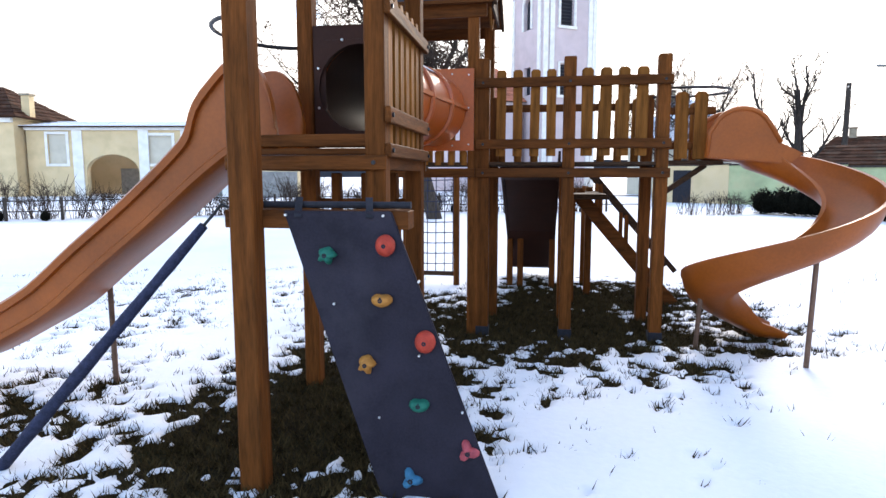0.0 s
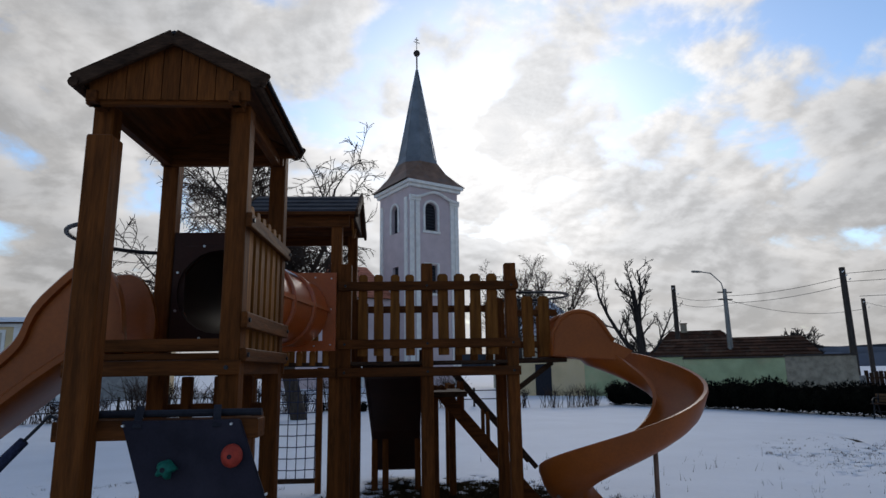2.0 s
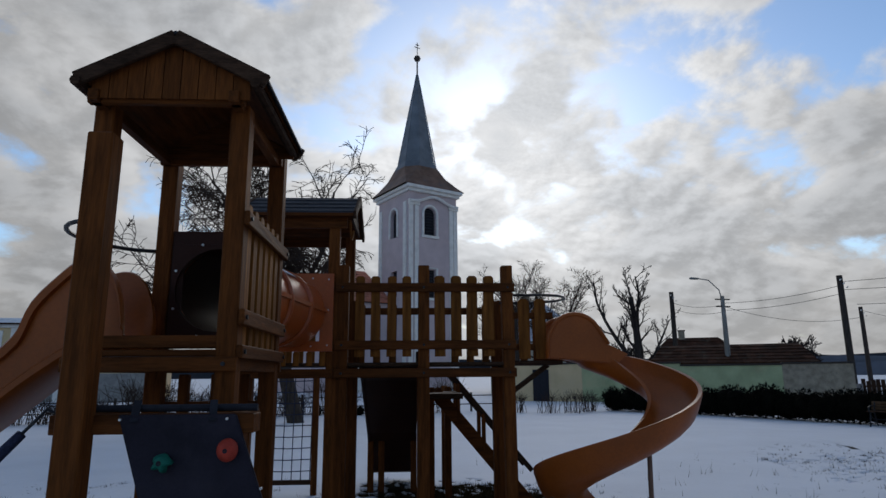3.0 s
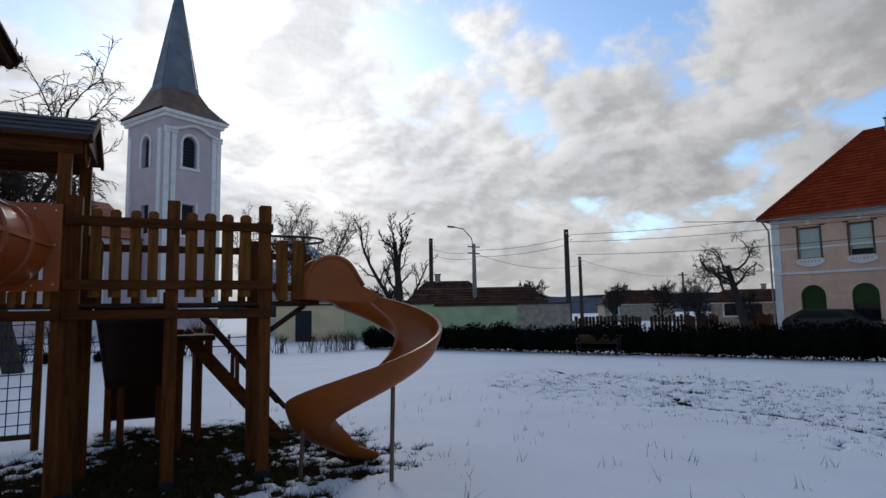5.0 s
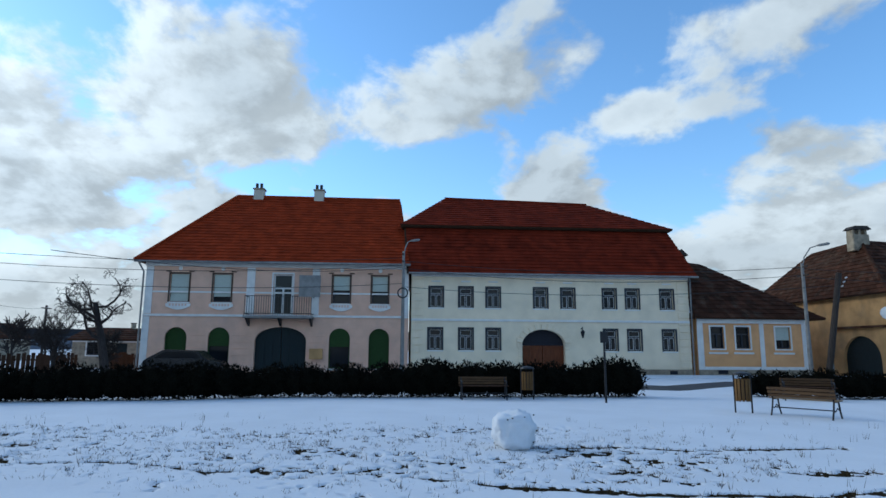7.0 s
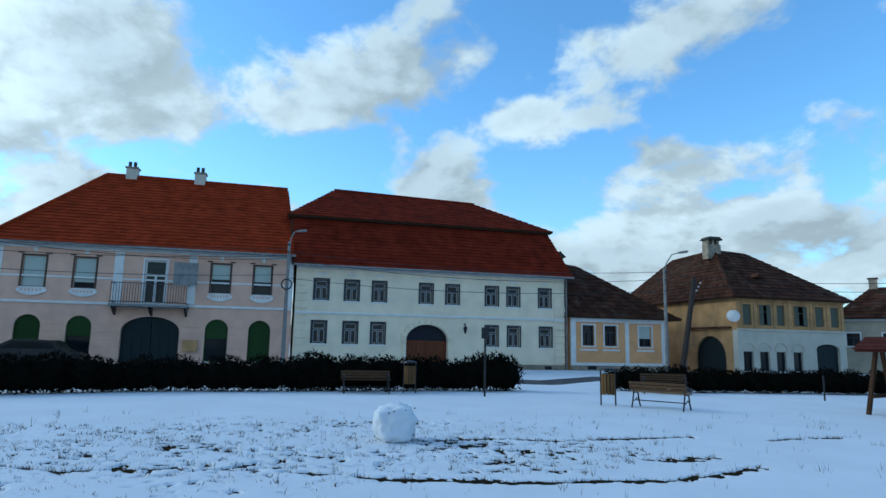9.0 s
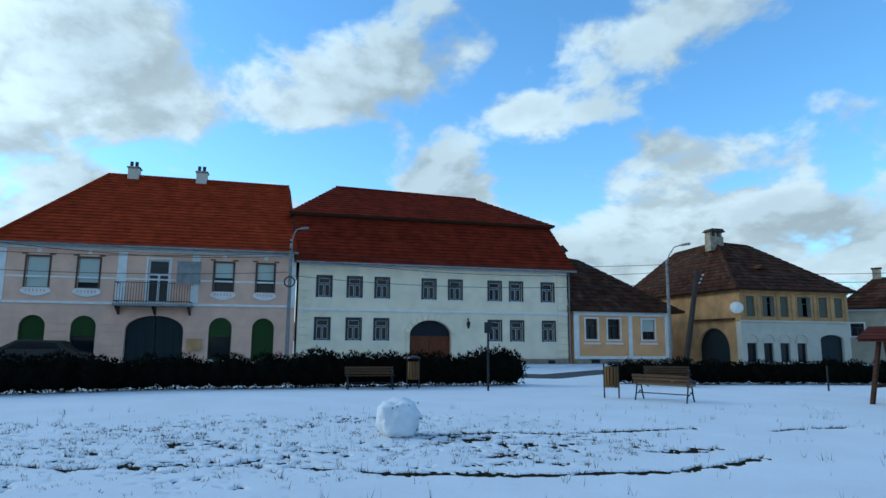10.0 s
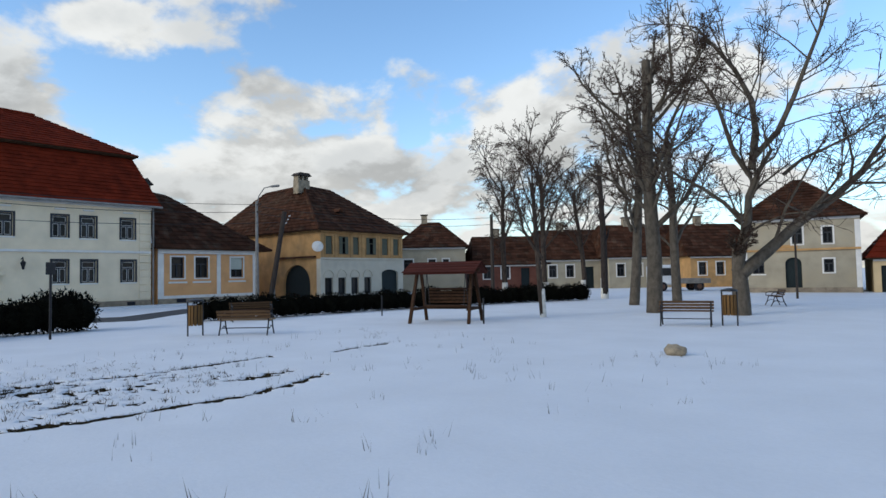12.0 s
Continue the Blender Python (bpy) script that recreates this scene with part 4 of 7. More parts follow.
def bridge():
    B = empty("bridge_platform", PG, "raised wooden platform with picket railing on square posts", "play platform")
    for s in (0.0, 0.82, 1.68):
        post(B, s, 0.0, -0.05, 2.715)
        post(B, s if s else 0.03, 0.86, -0.05, 1.72 if s == 0.82 else 2.45)
        part("post_shoe", bx(s - 0.065, -0.065, -0.04, s + 0.065, 0.065, 0.09, bevel=0.004), "rubber", B)
    for z0, z1 in ((2.435, 2.525), (1.855, 1.945), (1.58, 1.67)):
        level(B, -0.07, -0.095, z0, 1.75, -0.058, z1)
        for s in (0.0, 0.82, 1.68):
            bolt(B, s, -0.098, (z0 + z1) / 2, "v", 0.013, "black_steel")
    level(B, -0.05, 0.92, 1.58, 1.75, 0.96, 1.67)
    level(B, -0.05, 0.92, 2.3, 1.75, 0.96, 2.38)
    for s in (-0.03, 0.82, 1.71):
        part("joist", bx(s - 0.025, -0.05, 1.6, s + 0.025, 0.92, 1.69, bevel=0.004), "wood_d", B)
    for i in range(8):
        level(B, -0.04, -0.045 + i * 0.118, 1.695, 1.73, -0.045 + i * 0.118 + 0.112, 1.73, "deck_plank", "wood_dark")
    for i in range(4):
        picket(B, 0.17 + i * 0.16, -0.04, 1.785, 0.815, 0.09)
        picket(B, 0.985 + i * 0.165, -0.04, 1.785, 0.82, 0.108)
    for i in range(9):
        if i not in (3, 4, 5):
            picket(B, 0.12 + i * 0.18, 0.90, 1.70, 0.72, 0.085)
    # small landing in front of the spiral slide
    level(B, 1.74, 0.16, 1.70, 2.28, 0.86, 1.745, "landing_deck", "wood_dark")
    for s in (1.885, 2.055):
        picket(B, s, 0.17, 1.76, 0.63, 0.12)
    level(B, 1.74, 0.185, 2.18, 2.2, 0.215, 2.25)
    level(B, 1.74, 0.185, 1.85, 2.2, 0.215, 1.92)
    for i in range(3):
        picket(B, 1.85 + i * 0.15, 0.84, 1.76, 0.60, 0.085)
    part("brace", beam(bmesh.new(), (1.70, 0.3, 1.38), (2.15, 0.3, 1.70), 0.05, 0.05), "wood_dark", B)
    # hoop over the slide's entry
    pts = [(1.72, 0.08, 2.42)] + [(2.02 + 0.36 * math.sin(a), 0.42 - 0.36 * math.cos(a), 2.42) for a in np.linspace(0.1, math.pi - 0.1, 16)] + [(1.72, 0.80, 2.42)]
    part("guard_hoop", tube(bmesh.new(), pts, 0.014, 8), "black_steel", B, "black steel guard hoop", True)
    return B


def tower_b():
    T = empty("playground_tower", PG, "second wooden playground tower with a dark felt roof beside the bridge", "play tower")
    for s, v in ((-0.10, 0.0), (-0.02, 0.86), (-0.92, 0.0), (-0.92, 0.86)):
        post(T, s, v - (0.0 if s > -0.5 else 0), -0.05, 3.2, 0.11)
    gable_roof(T, -1.03, 0.10, -0.16, 1.0, 3.24, 3.56, "s")
    for s in (-1.045, 0.115):
        barge(T, (s, -0.18, 3.215), (s, 0.42, 3.545))
        barge(T, (s, 1.02, 3.215), (s, 0.42, 3.545))
        part("gable_panel", prism(bmesh.new(), [(0.0, 3.2), (0.84, 3.2), (0.42, 3.5)], "x", s - 0.05 if s > 0 else s + 0.03, s - 0.03 if s > 0 else s + 0.05), "wood_dark", T)
    level(T, -1.0, -0.075, 3.10, 0.03, -0.04, 3.22, "wall_plate")
    level(T, -1.0, 0.90, 3.10, 0.03, 0.94, 3.22, "wall_plate")
    part("guard_curve", tube(bmesh.new(), [(0.05, 0.0 + 0.40 * k / 6, 3.2 - 0.16 * math.sin(k * 0.5)) for k in range(7)], 0.012, 6), "wood_pale", T)
    for i in range(8):
        level(T, -0.98, -0.03 + i * 0.115, 1.695, -0.05, -0.03 + i * 0.115 + 0.11, 1.73, "deck_plank", "wood_dark")
    level(T, -1.0, -0.095, 1.58, -0.08, -0.06, 1.67)
    for i in range(6):
        picket(T, -0.84 + i * 0.13, 0.92, 1.70, 0.5, 0.08)
        picket(T, -0.84 + i * 0.13, -0.03, 1.70, 0.14, 0.06)
    return T


def spiral_slide():
    S = empty("spiral_slide", PG, "orange plastic spiral slide on thin steel poles", "slide")
    c, R = Vector((2.645, -0.31, 0)), 0.55
    cen, side, up = [], [], []
    runs = [(2.10, 0.24, 1.80), (2.28, 0.24, 1.785), (2.46, 0.24, 1.74)]
    for p in runs:
        cen.append(p)
        side.append((0, 1, 0))
        up.append((0, 0, 1))
    n = 44
    for k in range(1, n + 1):
        f = k / n
        a = math.pi / 2 + 0.36 - f * (2 * math.pi + 0.42)
        z = 1.71 - 1.655 * f ** 1.08
        rad = Vector((math.cos(a), math.sin(a), 0))
        cen.append(c + rad * R + Vector((0, 0, z)))
        side.append(rad + Vector((0, 0, 0.22 * min(1, f * 6) * min(1, (1 - f) * 5))))
        up.append((0, 0, 1))
    cen += [(2.76, 0.21, 0.05), (2.88, 0.205, 0.045)]
    side += [(0, 1, 0)] * 2
    up += [(0, 0, 1)] * 2
    side = [Vector(q).normalized() for q in side]
    bm = slide_channel(cen, side, up, 0.43, 0.225)
    part("chute", bm, "slide", S, smooth=True).data.set_sharp_from_angle(angle=radians(45))
    # entry hood: rounded cheeks
    for v in (-0.02, 0.50):
        out = [(2.08, 1.76)] + [(2.10, 2.0)] + [(2.38 + 0.26 * math.cos(a), 1.97 + 0.24 * math.sin(a)) for a in np.linspace(2.85, 0.45, 10)] + [(2.72, 1.90), (2.92, 1.80), (2.80, 1.70), (2.5, 1.73)]
        bm = prism(bmesh.new(), out, "y", v, v + 0.035)
        bmesh.ops.bevel(bm, geom=[e for e in bm.edges if abs(e.verts[0].co.y - e.verts[1].co.y) < 1e-4], offset=0.012, segments=2, affect="EDGES")
        ck = part("entry_cheek", bm, "slide", S, smooth=False)
        part("cheek_rim", tube(bmesh.new(), [(x, v + 0.005, z) for x, z in out[:-3]], 0.024, 8), "slide", ck, smooth=True)
    for (s, v), top in (((2.0, -0.27), 0.50), ((2.75, -0.78), 1.02)):
        part("support_pole", tube(bmesh.new(), [(s, v, -0.04), (s + 0.02, v - 0.02, top)], 0.021, 10), "grey_steel", S, "rusty steel support pole")
    return S


def back_slide():
    S = empty("wide_slide", PG, "wide dark brown slide leaving the back of the platform", "slide")
    prof = [(0.90, 1.70), (1.25, 1.58), (2.55, 0.86), (3.35, 0.24), (3.8, 0.16)]
    for (va, za), (vb, zb) in zip(prof, prof[1:]):
        bm = bmesh.new()
        prism(bm, [(va, za), (vb, zb), (vb, zb - 0.035), (va, za - 0.035)], "x", 0.13, 0.75)
        part("slide_bed", bm, "panel_brown", S)
        for s in (0.10, 0.75):
            part("side_board", prism(bmesh.new(), [(va, za - 0.05), (vb, zb - 0.05), (vb, zb + 0.17), (va, za + 0.17)], "x", s, s + 0.028), "panel_brown", S)
    for s in (0.14, 0.29, 0.74):
        post(S, s, 2.75, -0.04, 0.80, 0.085, "leg")
    return S


def stair():
    S = empty("wooden_stair", PG, "steep wooden stair with dark handrail behind the platform", "stair")
    for v in (1.75, 2.3):
        part("stringer", beam(bmesh.new(), (1.0, v, 1.40), (2.2, v, 0.0), 0.05, 0.16, 0.005), "wood_h", S)
        part("handrail", beam(bmesh.new(), (1.2, v, 1.62), (2.22, v, 0.42), 0.045, 0.06, 0.005), "wood_dark", S)
        for s, z0, z1 in ((1.3, 1.0, 1.5), (1.62, 0.66, 1.12)):
            post(S, s, v, z0, z1, 0.05, "baluster")
    for i in range(6):
        f = (i + 0.5) / 6
        part("tread", bx(1.0 + 1.2 * f - 0.09, 1.78, 1.40 * (1 - f) - 0.02, 1.0 + 1.2 * f + 0.09, 2.28, 1.40 * (1 - f) + 0.02, bevel=0.004), "wood_dark", S)
    for s, v in ((1.2, 2.3), (1.2, 3.1), (0.95, 1.75)):
        post(S, s, v, -0.04, 1.45, 0.09, "leg")
    part("landing", bx(0.78, 1.0, 1.33, 1.3, 2.35, 1.39, bevel=0.004), "wood_dark", S)
    return S


def rope_net():
    T = empty("rope_net", PG, "climbing net of thin ropes in a wooden frame", "climbing net")
    for s in (-1.36, -0.62):
        post(T, s, 2.6, -0.04, 1.7, 0.08, "net_post")
    level(T, -1.4, 2.57, 0.16, -0.58, 2.63, 0.22, "net_sill", "wood_dark")
    for i in range(6):
        s = -1.30 + i * 0.125
        part("rope", tube(bmesh.new(), [(s, 2.6, 0.2), (s + 0.01, 2.6, 1.66)], 0.007, 5), "rope", T)
    for i in range(9):
        z = 0.34 + i * 0.15
        part("rope", tube(bmesh.new(), [(-1.36, 2.6, z), (-0.98, 2.59, z - 0.01), (-0.62, 2.6, z)], 0.007, 5), "rope", T)


def padded_pole():
    T = empty("padded_climbing_pole", PG, "dark padded climbing pole slanting from the ledge to the ground", "climbing pole")
    a, b = Vector((-1.10, -3.17, 1.40)), Vector((-2.36, -3.36, -0.04))
    d = b - a
    pts = [a + d * (0.04 + 0.96 * k / 14) for k in range(15)]
    part("sleeve", tube(bmesh.new(), pts, [0.024 + 0.009 * min(1, k / 8) + 0.002 * ((k * 7) % 3) for k in range(15)], 12), "rope", T, "dark blue woven sleeve", True)
    part("hook", tube(bmesh.new(), [(-0.99, -3.17, 1.43), (-1.05, -3.17, 1.455), a, a + d * 0.05], 0.008, 6), "black_steel", T)


climbing_tower()
climb_wall()
wave_slide()
tube_tunnel()
bridge()
tower_b()
spiral_slide()
back_slide()
stair()
rope_net()
padded_pole()

# ---------------------------------------------------------------- houses
def tile_slope(bm, bl, br, tl, tr, rows, tile=0.42, lift=0.05):
    """Courses of roof tiles on a slope given by its four corners, each tile a slab of its own."""
    bl, br, tl, tr = (Vector(p) for p in (bl, br, tl, tr))
    n = (br - bl).cross(tl - bl if (tl - bl).length > 0.01 else tr - bl).normalized()
    if n.z < 0:
        n = -n
    for r in range(rows):
        f0, f1 = r / rows, min(1.0, (r + 1.12) / rows)
        a0, b0, a1, b1 = bl.lerp(tl, f0), br.lerp(tr, f0), bl.lerp(tl, f1), br.lerp(tr, f1)
        k = max(1, round((b0 - a0).length / tile))
        for i in range(k):
            u0, u1 = i / k, (i + 1) / k
            p = [a0.lerp(b0, u0), a0.lerp(b0, u1), a1.lerp(b1, u1), a1.lerp(b1, u0)]
            h = lift * random.uniform(0.75, 1.25)
            top = [bm.verts.new(p[0] + n * h), bm.verts.new(p[1] + n * h), bm.verts.new(p[2] + n * 0.004), bm.verts.new(p[3] + n * 0.004)]
            low = [bm.verts.new(p[0] - n * 0.01), bm.verts.new(p[1] - n * 0.01)]
            bm.faces.new(top)
            bm.faces.new((low[0], low[1], top[1], top[0]))
    return bm


def slab(bm, pts, t):
    """A flat plate of thickness t under the polygon pts."""
    pts = [Vector(p) for p in pts]
    n = (pts[1] - pts[0]).cross(pts[2] - pts[0]).normalized()
    if n.z < 0:
        n = -n
    a = [bm.verts.new(p) for p in pts]
    b = [bm.verts.new(p - n * t) for p in pts]
    bm.faces.new(a)
    bm.faces.new(b[::-1])
    for i in range(len(a)):
        bm.faces.new((a[i], b[i], b[(i + 1) % len(a)], a[(i + 1) % len(a)]))
    bmesh.ops.recalc_face_normals(bm, faces=bm.faces[:])
    return bm


def roof_face(parent, pts, rows, mat, tile=0.42):
    """pts: lower left, lower right, upper right, upper left as seen from outside."""
    bl, br, tr, tl = pts
    poly = [bl, br, tr, tl] if (Vector(tr) - Vector(tl)).length > 0.05 else [bl, br, tr]
    r = part("roof_slope", slab(bmesh.new(), poly, 0.12), "wood_dark", parent)
    part("tile_course", tile_slope(bmesh.new(), bl, br, tl, tr, rows, tile), mat, r)
    return r


def window(parent, xa, xb, za, zb, y=0.0, style="cross", rise=0.0, blind=0.0, mat="frame_white", panel="glass", trim="trim_white", casing=""):
    """A window set back in its opening: casing, pane or shutter, bars, sill."""
    w = part("window", bx(xa - 0.10, y - 0.03, za - 0.10, xb + 0.10, y - 0.004, za - 0.02, bevel=0.006), trim, parent)
    if rise == 0:
        bm = bmesh.new()
        for a in ((xa - 0.10, za - 0.02, xa, zb + 0.10), (xb, za - 0.02, xb + 0.10, zb + 0.10), (xa, zb, xb, zb + 0.10)):
            box(bm, a[0], y - 0.035, a[1], a[2], y - 0.003, a[3])
        part("casing", bm, casing or trim, w)
    bm = bmesh.new()
    f = 0.07
    box(bm, xa, y + 0.14, za, xa + f, y + 0.20, zb)
    box(bm, xb - f, y + 0.14, za, xb, y + 0.20, zb)
    box(bm, xa + f, y + 0.14, za, xb - f, y + 0.20, za + f)
    box(bm, xa + f, y + 0.14, zb - f, xb - f, y + 0.20, zb)
    c = (xa + xb) / 2
    if style in ("cross", "tee"):
        zt = za + (zb - za) * 0.66
        box(bm, xa + f, y + 0.135, zt - 0.04, xb - f, y + 0.205, zt + 0.04)
        box(bm, c - 0.04, y + 0.135, za + f, c + 0.04, y + 0.205, zt - 0.04)
    part("frame", bm, mat, w)
    if style == "tee":
        bm = bmesh.new()
        zt = za + (zb - za) * 0.66
        for a, b, p, q in ((xa + f, c - 0.04, za + f, zt - 0.04), (c + 0.04, xb - f, za + f, zt - 0.04), (xa + f, xb - f, zt + 0.04, zb - f)):
            for g in ((a, p, a + 0.022, q), (b - 0.022, p, b, q), (a, p, b, p + 0.022), (a, q - 0.022, b, q)):
                box(bm, g[0], y + 0.145, g[1], g[2], y + 0.19, g[3])
        part("casement", bm, "frame_white", w)
    part("pane", bx(xa, y + 0.215, za, xb, y + 0.235, zb), panel, w)
    if blind > 0:
        part("blind", bx(xa + 0.03, y + 0.10, zb - (zb - za) * blind, xb - 0.03, y + 0.13, zb), "blind", w)
    return w


def shell(parent, x0, x1, depth, z1, openings, mat, t=0.5, front_y=0.0):
    part("wall", wall_mesh(x0, x1, -0.4, z1, front_y, front_y + t, openings), mat, parent)
    part("side_wall", bx(x0, front_y + t + 0.002, -0.4, x0 + t, depth, z1), mat, parent)
    part("side_wall", bx(x1 - t, front_y + t + 0.002, -0.4, x1, depth, z1), mat, parent)
    part("back_wall", bx(x0 + t + 0.002, depth - t, -0.4, x1 - t - 0.002, depth, z1), mat, parent)
    part("room_floor", bx(x0 + t + 0.004, front_y + t + 0.006, -0.3, x1 - t - 0.004, depth - t - 0.004, -0.2), "wood_dark", parent)


def band(parent, x0, x1, z0, z1, out=0.08, mat="trim_white", name="string_course", y=0.0):
    return part(name, bx(x0, y - out, z0, x1, y - 0.004, z1, bevel=0.01), mat, parent)


def gutter(parent, x0, x1, y, z):
    part("gutter", tube(bmesh.new(), [(x0, y, z), (x1, y, z)], 0.07, 8), "concrete", parent)


HOUSES = pose(39.2, 3.4, 0, 0, 0, -83.7)              # along the street front, into the block, up


def house_pink():
    H = empty("town_house", HOUSES, "two-storey pink town house with iron balcony and red tile roof", "house")
    x0, x1, ze = -16.15, 0.12, 6.95
    up = [(-14.66, -13.53, 4.42, 6.15), (-12.04, -10.95, 4.42, 6.15), (-4.65, -3.60, 4.42, 6.15), (-2.2, -1.2, 4.42, 6.15)]
    low = [(-14.77, -13.45), (-12.17, -10.87), (-4.8, -3.5), (-2.34, -1.06)]
    ops = [(a, b, c, d, 0) for a, b, c, d in up] + [(a, b, 0.35, 2.86, 0.62) for a, b in low]
    ops += [(-8.36, -7.17, 3.66, 6.22, 0), (-9.36, -6.2, -0.05, 2.92, 0.85)]
    shell(H, x0, x1, 10.5, ze, ops, "pink")
    for i, (a, b, c, d) in enumerate(up):
        w = window(H, a, b, c, d, 0, "plain", 0, (0.98, 0.80, 0.52, 0.55)[i], "frame_dark", casing="lintel_brown")
        # bowed sill ornament with a row of teeth
        bm = prism(bmesh.new(), [(a - 0.18, c - 0.12), (b + 0.18, c - 0.12)] + [(b + 0.18 - (b - a + 0.36) * k / 10, c - 0.28 - 0.22 * math.sin(math.pi * k / 10)) for k in range(11)], "y", -0.09, -0.004)
        part("sill_ornament", bm, "trim_white", w)
        for k in range(6):
            x = a + (b - a) * (k + 0.5) / 6
            part("sill_tooth", bx(x - 0.045, -0.10, c - 0.26, x + 0.045, -0.092, c - 0.14), "pink", w)
        part("lintel", bx(a - 0.28, -0.06, d + 0.13, a + 0.02, -0.004, d + 0.2), "lintel_brown", w)
        part("lintel", bx(b - 0.02, -0.06, d + 0.13, b + 0.28, -0.004, d + 0.2), "lintel_brown", w)
        part("rosette", lathe(bmesh.new(), [(0.13, 0), (0.11, 0.04), (0.05, 0.05)], 14), "trim_white", w).matrix_local = Matrix.Translation(((a + b) / 2, -0.005, d + 0.36)) @ pose(0, 0, 0, 90)
    for i, (a, b) in enumerate(low):
        w = window(H, a, b, 0.4, 2.86, 0, "plain", 0.6, 0, "shutter_green", "shutter_green" if i in (0, 3) else "glass")
        if i in (1, 2):
            part("shutter", bx(a + 0.05, 0.08, 1.72, b - 0.05, 0.12, 2.86), "shutter_green", w)
        for k in range(8):
            z = 0.6 + k * 0.28
            if i in (0, 3):
                part("slat", bx(a + 0.04, 0.195, z, b - 0.04, 0.213, z + 0.22), "shutter_green", w)
    # carriage gate
    g = part("gate", bx(-9.36, 0.30, -0.1, -7.80, 0.36, 2.92), "gate_dark", H, "dark green carriage gate")
    part("gate_leaf", bx(-7.76, 0.30, -0.1, -6.2, 0.36, 2.92), "gate_dark", H)
    for k in range(6):
        x = -9.2 + k * 0.5
        part("gate_board", bx(x, 0.27, 0.1, x + 0.42, 0.298, 2.0), "gate_dark", g)
    window(H, -8.36, -7.17, 3.66, 6.22, 0, "tee", 0, 0, "frame_white")
    # balcony
    b = part("balcony", bx(-9.9, -1.05, 3.42, -5.75, -0.004, 3.56, bevel=0.02), "concrete", H, "iron-railed concrete balcony")
    for z in (3.68, 4.74):
        part("rail", bx(-9.85, -1.02, z, -5.8, -0.98, z + 0.04), "black_steel", b)
        for x in (-9.85, -5.84):
            part("rail", bx(x, -0.975, z, x + 0.04, -0.01, z + 0.04), "black_steel", b)
    for k in range(29):
        x = -9.83 + k * 4.0 / 28
        part("baluster", bx(x - 0.012, -1.01, 3.56, x + 0.012, -0.99, 4.76), "black_steel", b)
    for x in (-9.75, -7.8, -5.9):
        part("bracket", prism(bmesh.new(), [(-0.9, 3.42), (-0.01, 3.42), (-0.01, 2.95)], "x", x - 0.06, x + 0.06), "black_steel", b)
    part("sign_board", bx(-6.6, -1.08, 4.72, -5.3, -1.045, 6.05), "concrete", b, "weathered blank sign board")
    band(H, x0 - 0.03, x1, 3.52, 3.66)
    band(H, x0 - 0.03, x1, 6.62, 6.94, 0.16, name="cornice")
    band(H, x0 - 0.03, x1, 4.98, 5.08, 0.03)
    for a, c in ((x0, 0.45), (-10.0, 0.5), (-5.95, 0.45), (x1 - 0.35, 0.33)):
        band(H, a, a + c, 3.68, 6.60, 0.05, name="pilaster")
    band(H, x0 - 0.02, x0 + 0.4, 0.0, 3.5, 0.05, name="pilaster")
    for z in (0.75, 1.15, 1.55, 1.95, 2.35):
        for a, c in ((-10.7, -9.5), (-6.05, -4.95), (-3.4, -2.45), (-13.3, -12.3)):
            band(H, a, c, z, z + 0.03, 0.012, "pink", "joint_band")
    # roof: hip at the street corner, gable at the party wall
    e = 0.55
    P, Q = (-12.4, 5.6, 12.55), (-0.55, 5.6, 12.5)
    roof_face(H, [(x0 - e, -e, ze - 0.05), (0.15, -e, ze - 0.05), Q, P], 24, "tile_red")
    roof_face(H, [(x0 - e, 10.5 + e, ze - 0.05), (x0 - e, -e, ze - 0.05), P, P], 24, "tile_red")
    roof_face(H, [(0.15, 10.5 + e, ze - 0.05), (x0 - e, 10.5 + e, ze - 0.05), P, Q], 24, "tile_red")
    roof_face(H, [(0.15, -e, ze - 0.05), (0.15, 10.5 + e, ze - 0.05), Q, Q], 22, "tile_red")
    part("ridge_cap", tube(bmesh.new(), [P, Q], 0.13, 8), "tile_red", H)
    part("ridge_cap", tube(bmesh.new(), [P, (x0 - e, -e, ze)], 0.12, 8), "tile_red", H)
    gutter(H, x0 - e, 0.2, -e - 0.07, ze - 0.1)
    part("downpipe", tube(bmesh.new(), [(x0 - 0.3, -e, ze - 0.15), (x0 - 0.12, -0.12, ze - 0.7), (x0 - 0.12, -0.12, 0)], 0.055, 8), "concrete", H)
    for x in (-10.85, -6.5):
        c = part("chimney", bx(x - 0.35, 5.3, 12.1, x + 0.35, 5.95, 13.05, bevel=0.02), "greywhite", H)
        part("chimney_cap", bx(x - 0.42, 5.22, 13.05, x + 0.42, 6.03, 13.15, bevel=0.02), "stone", c)
        for k in (-0.2, 0.12):
            part("chimney_pot", tube(bmesh.new(), [(x + k, 5.6, 13.1), (x + k, 5.6, 13.55)], 0.11, 8), "pole_wood", c)
    part("meter_box", bx(-5.95, -0.22, 0.95, -5.15, -0.06, 1.6), "old_ochre", H)


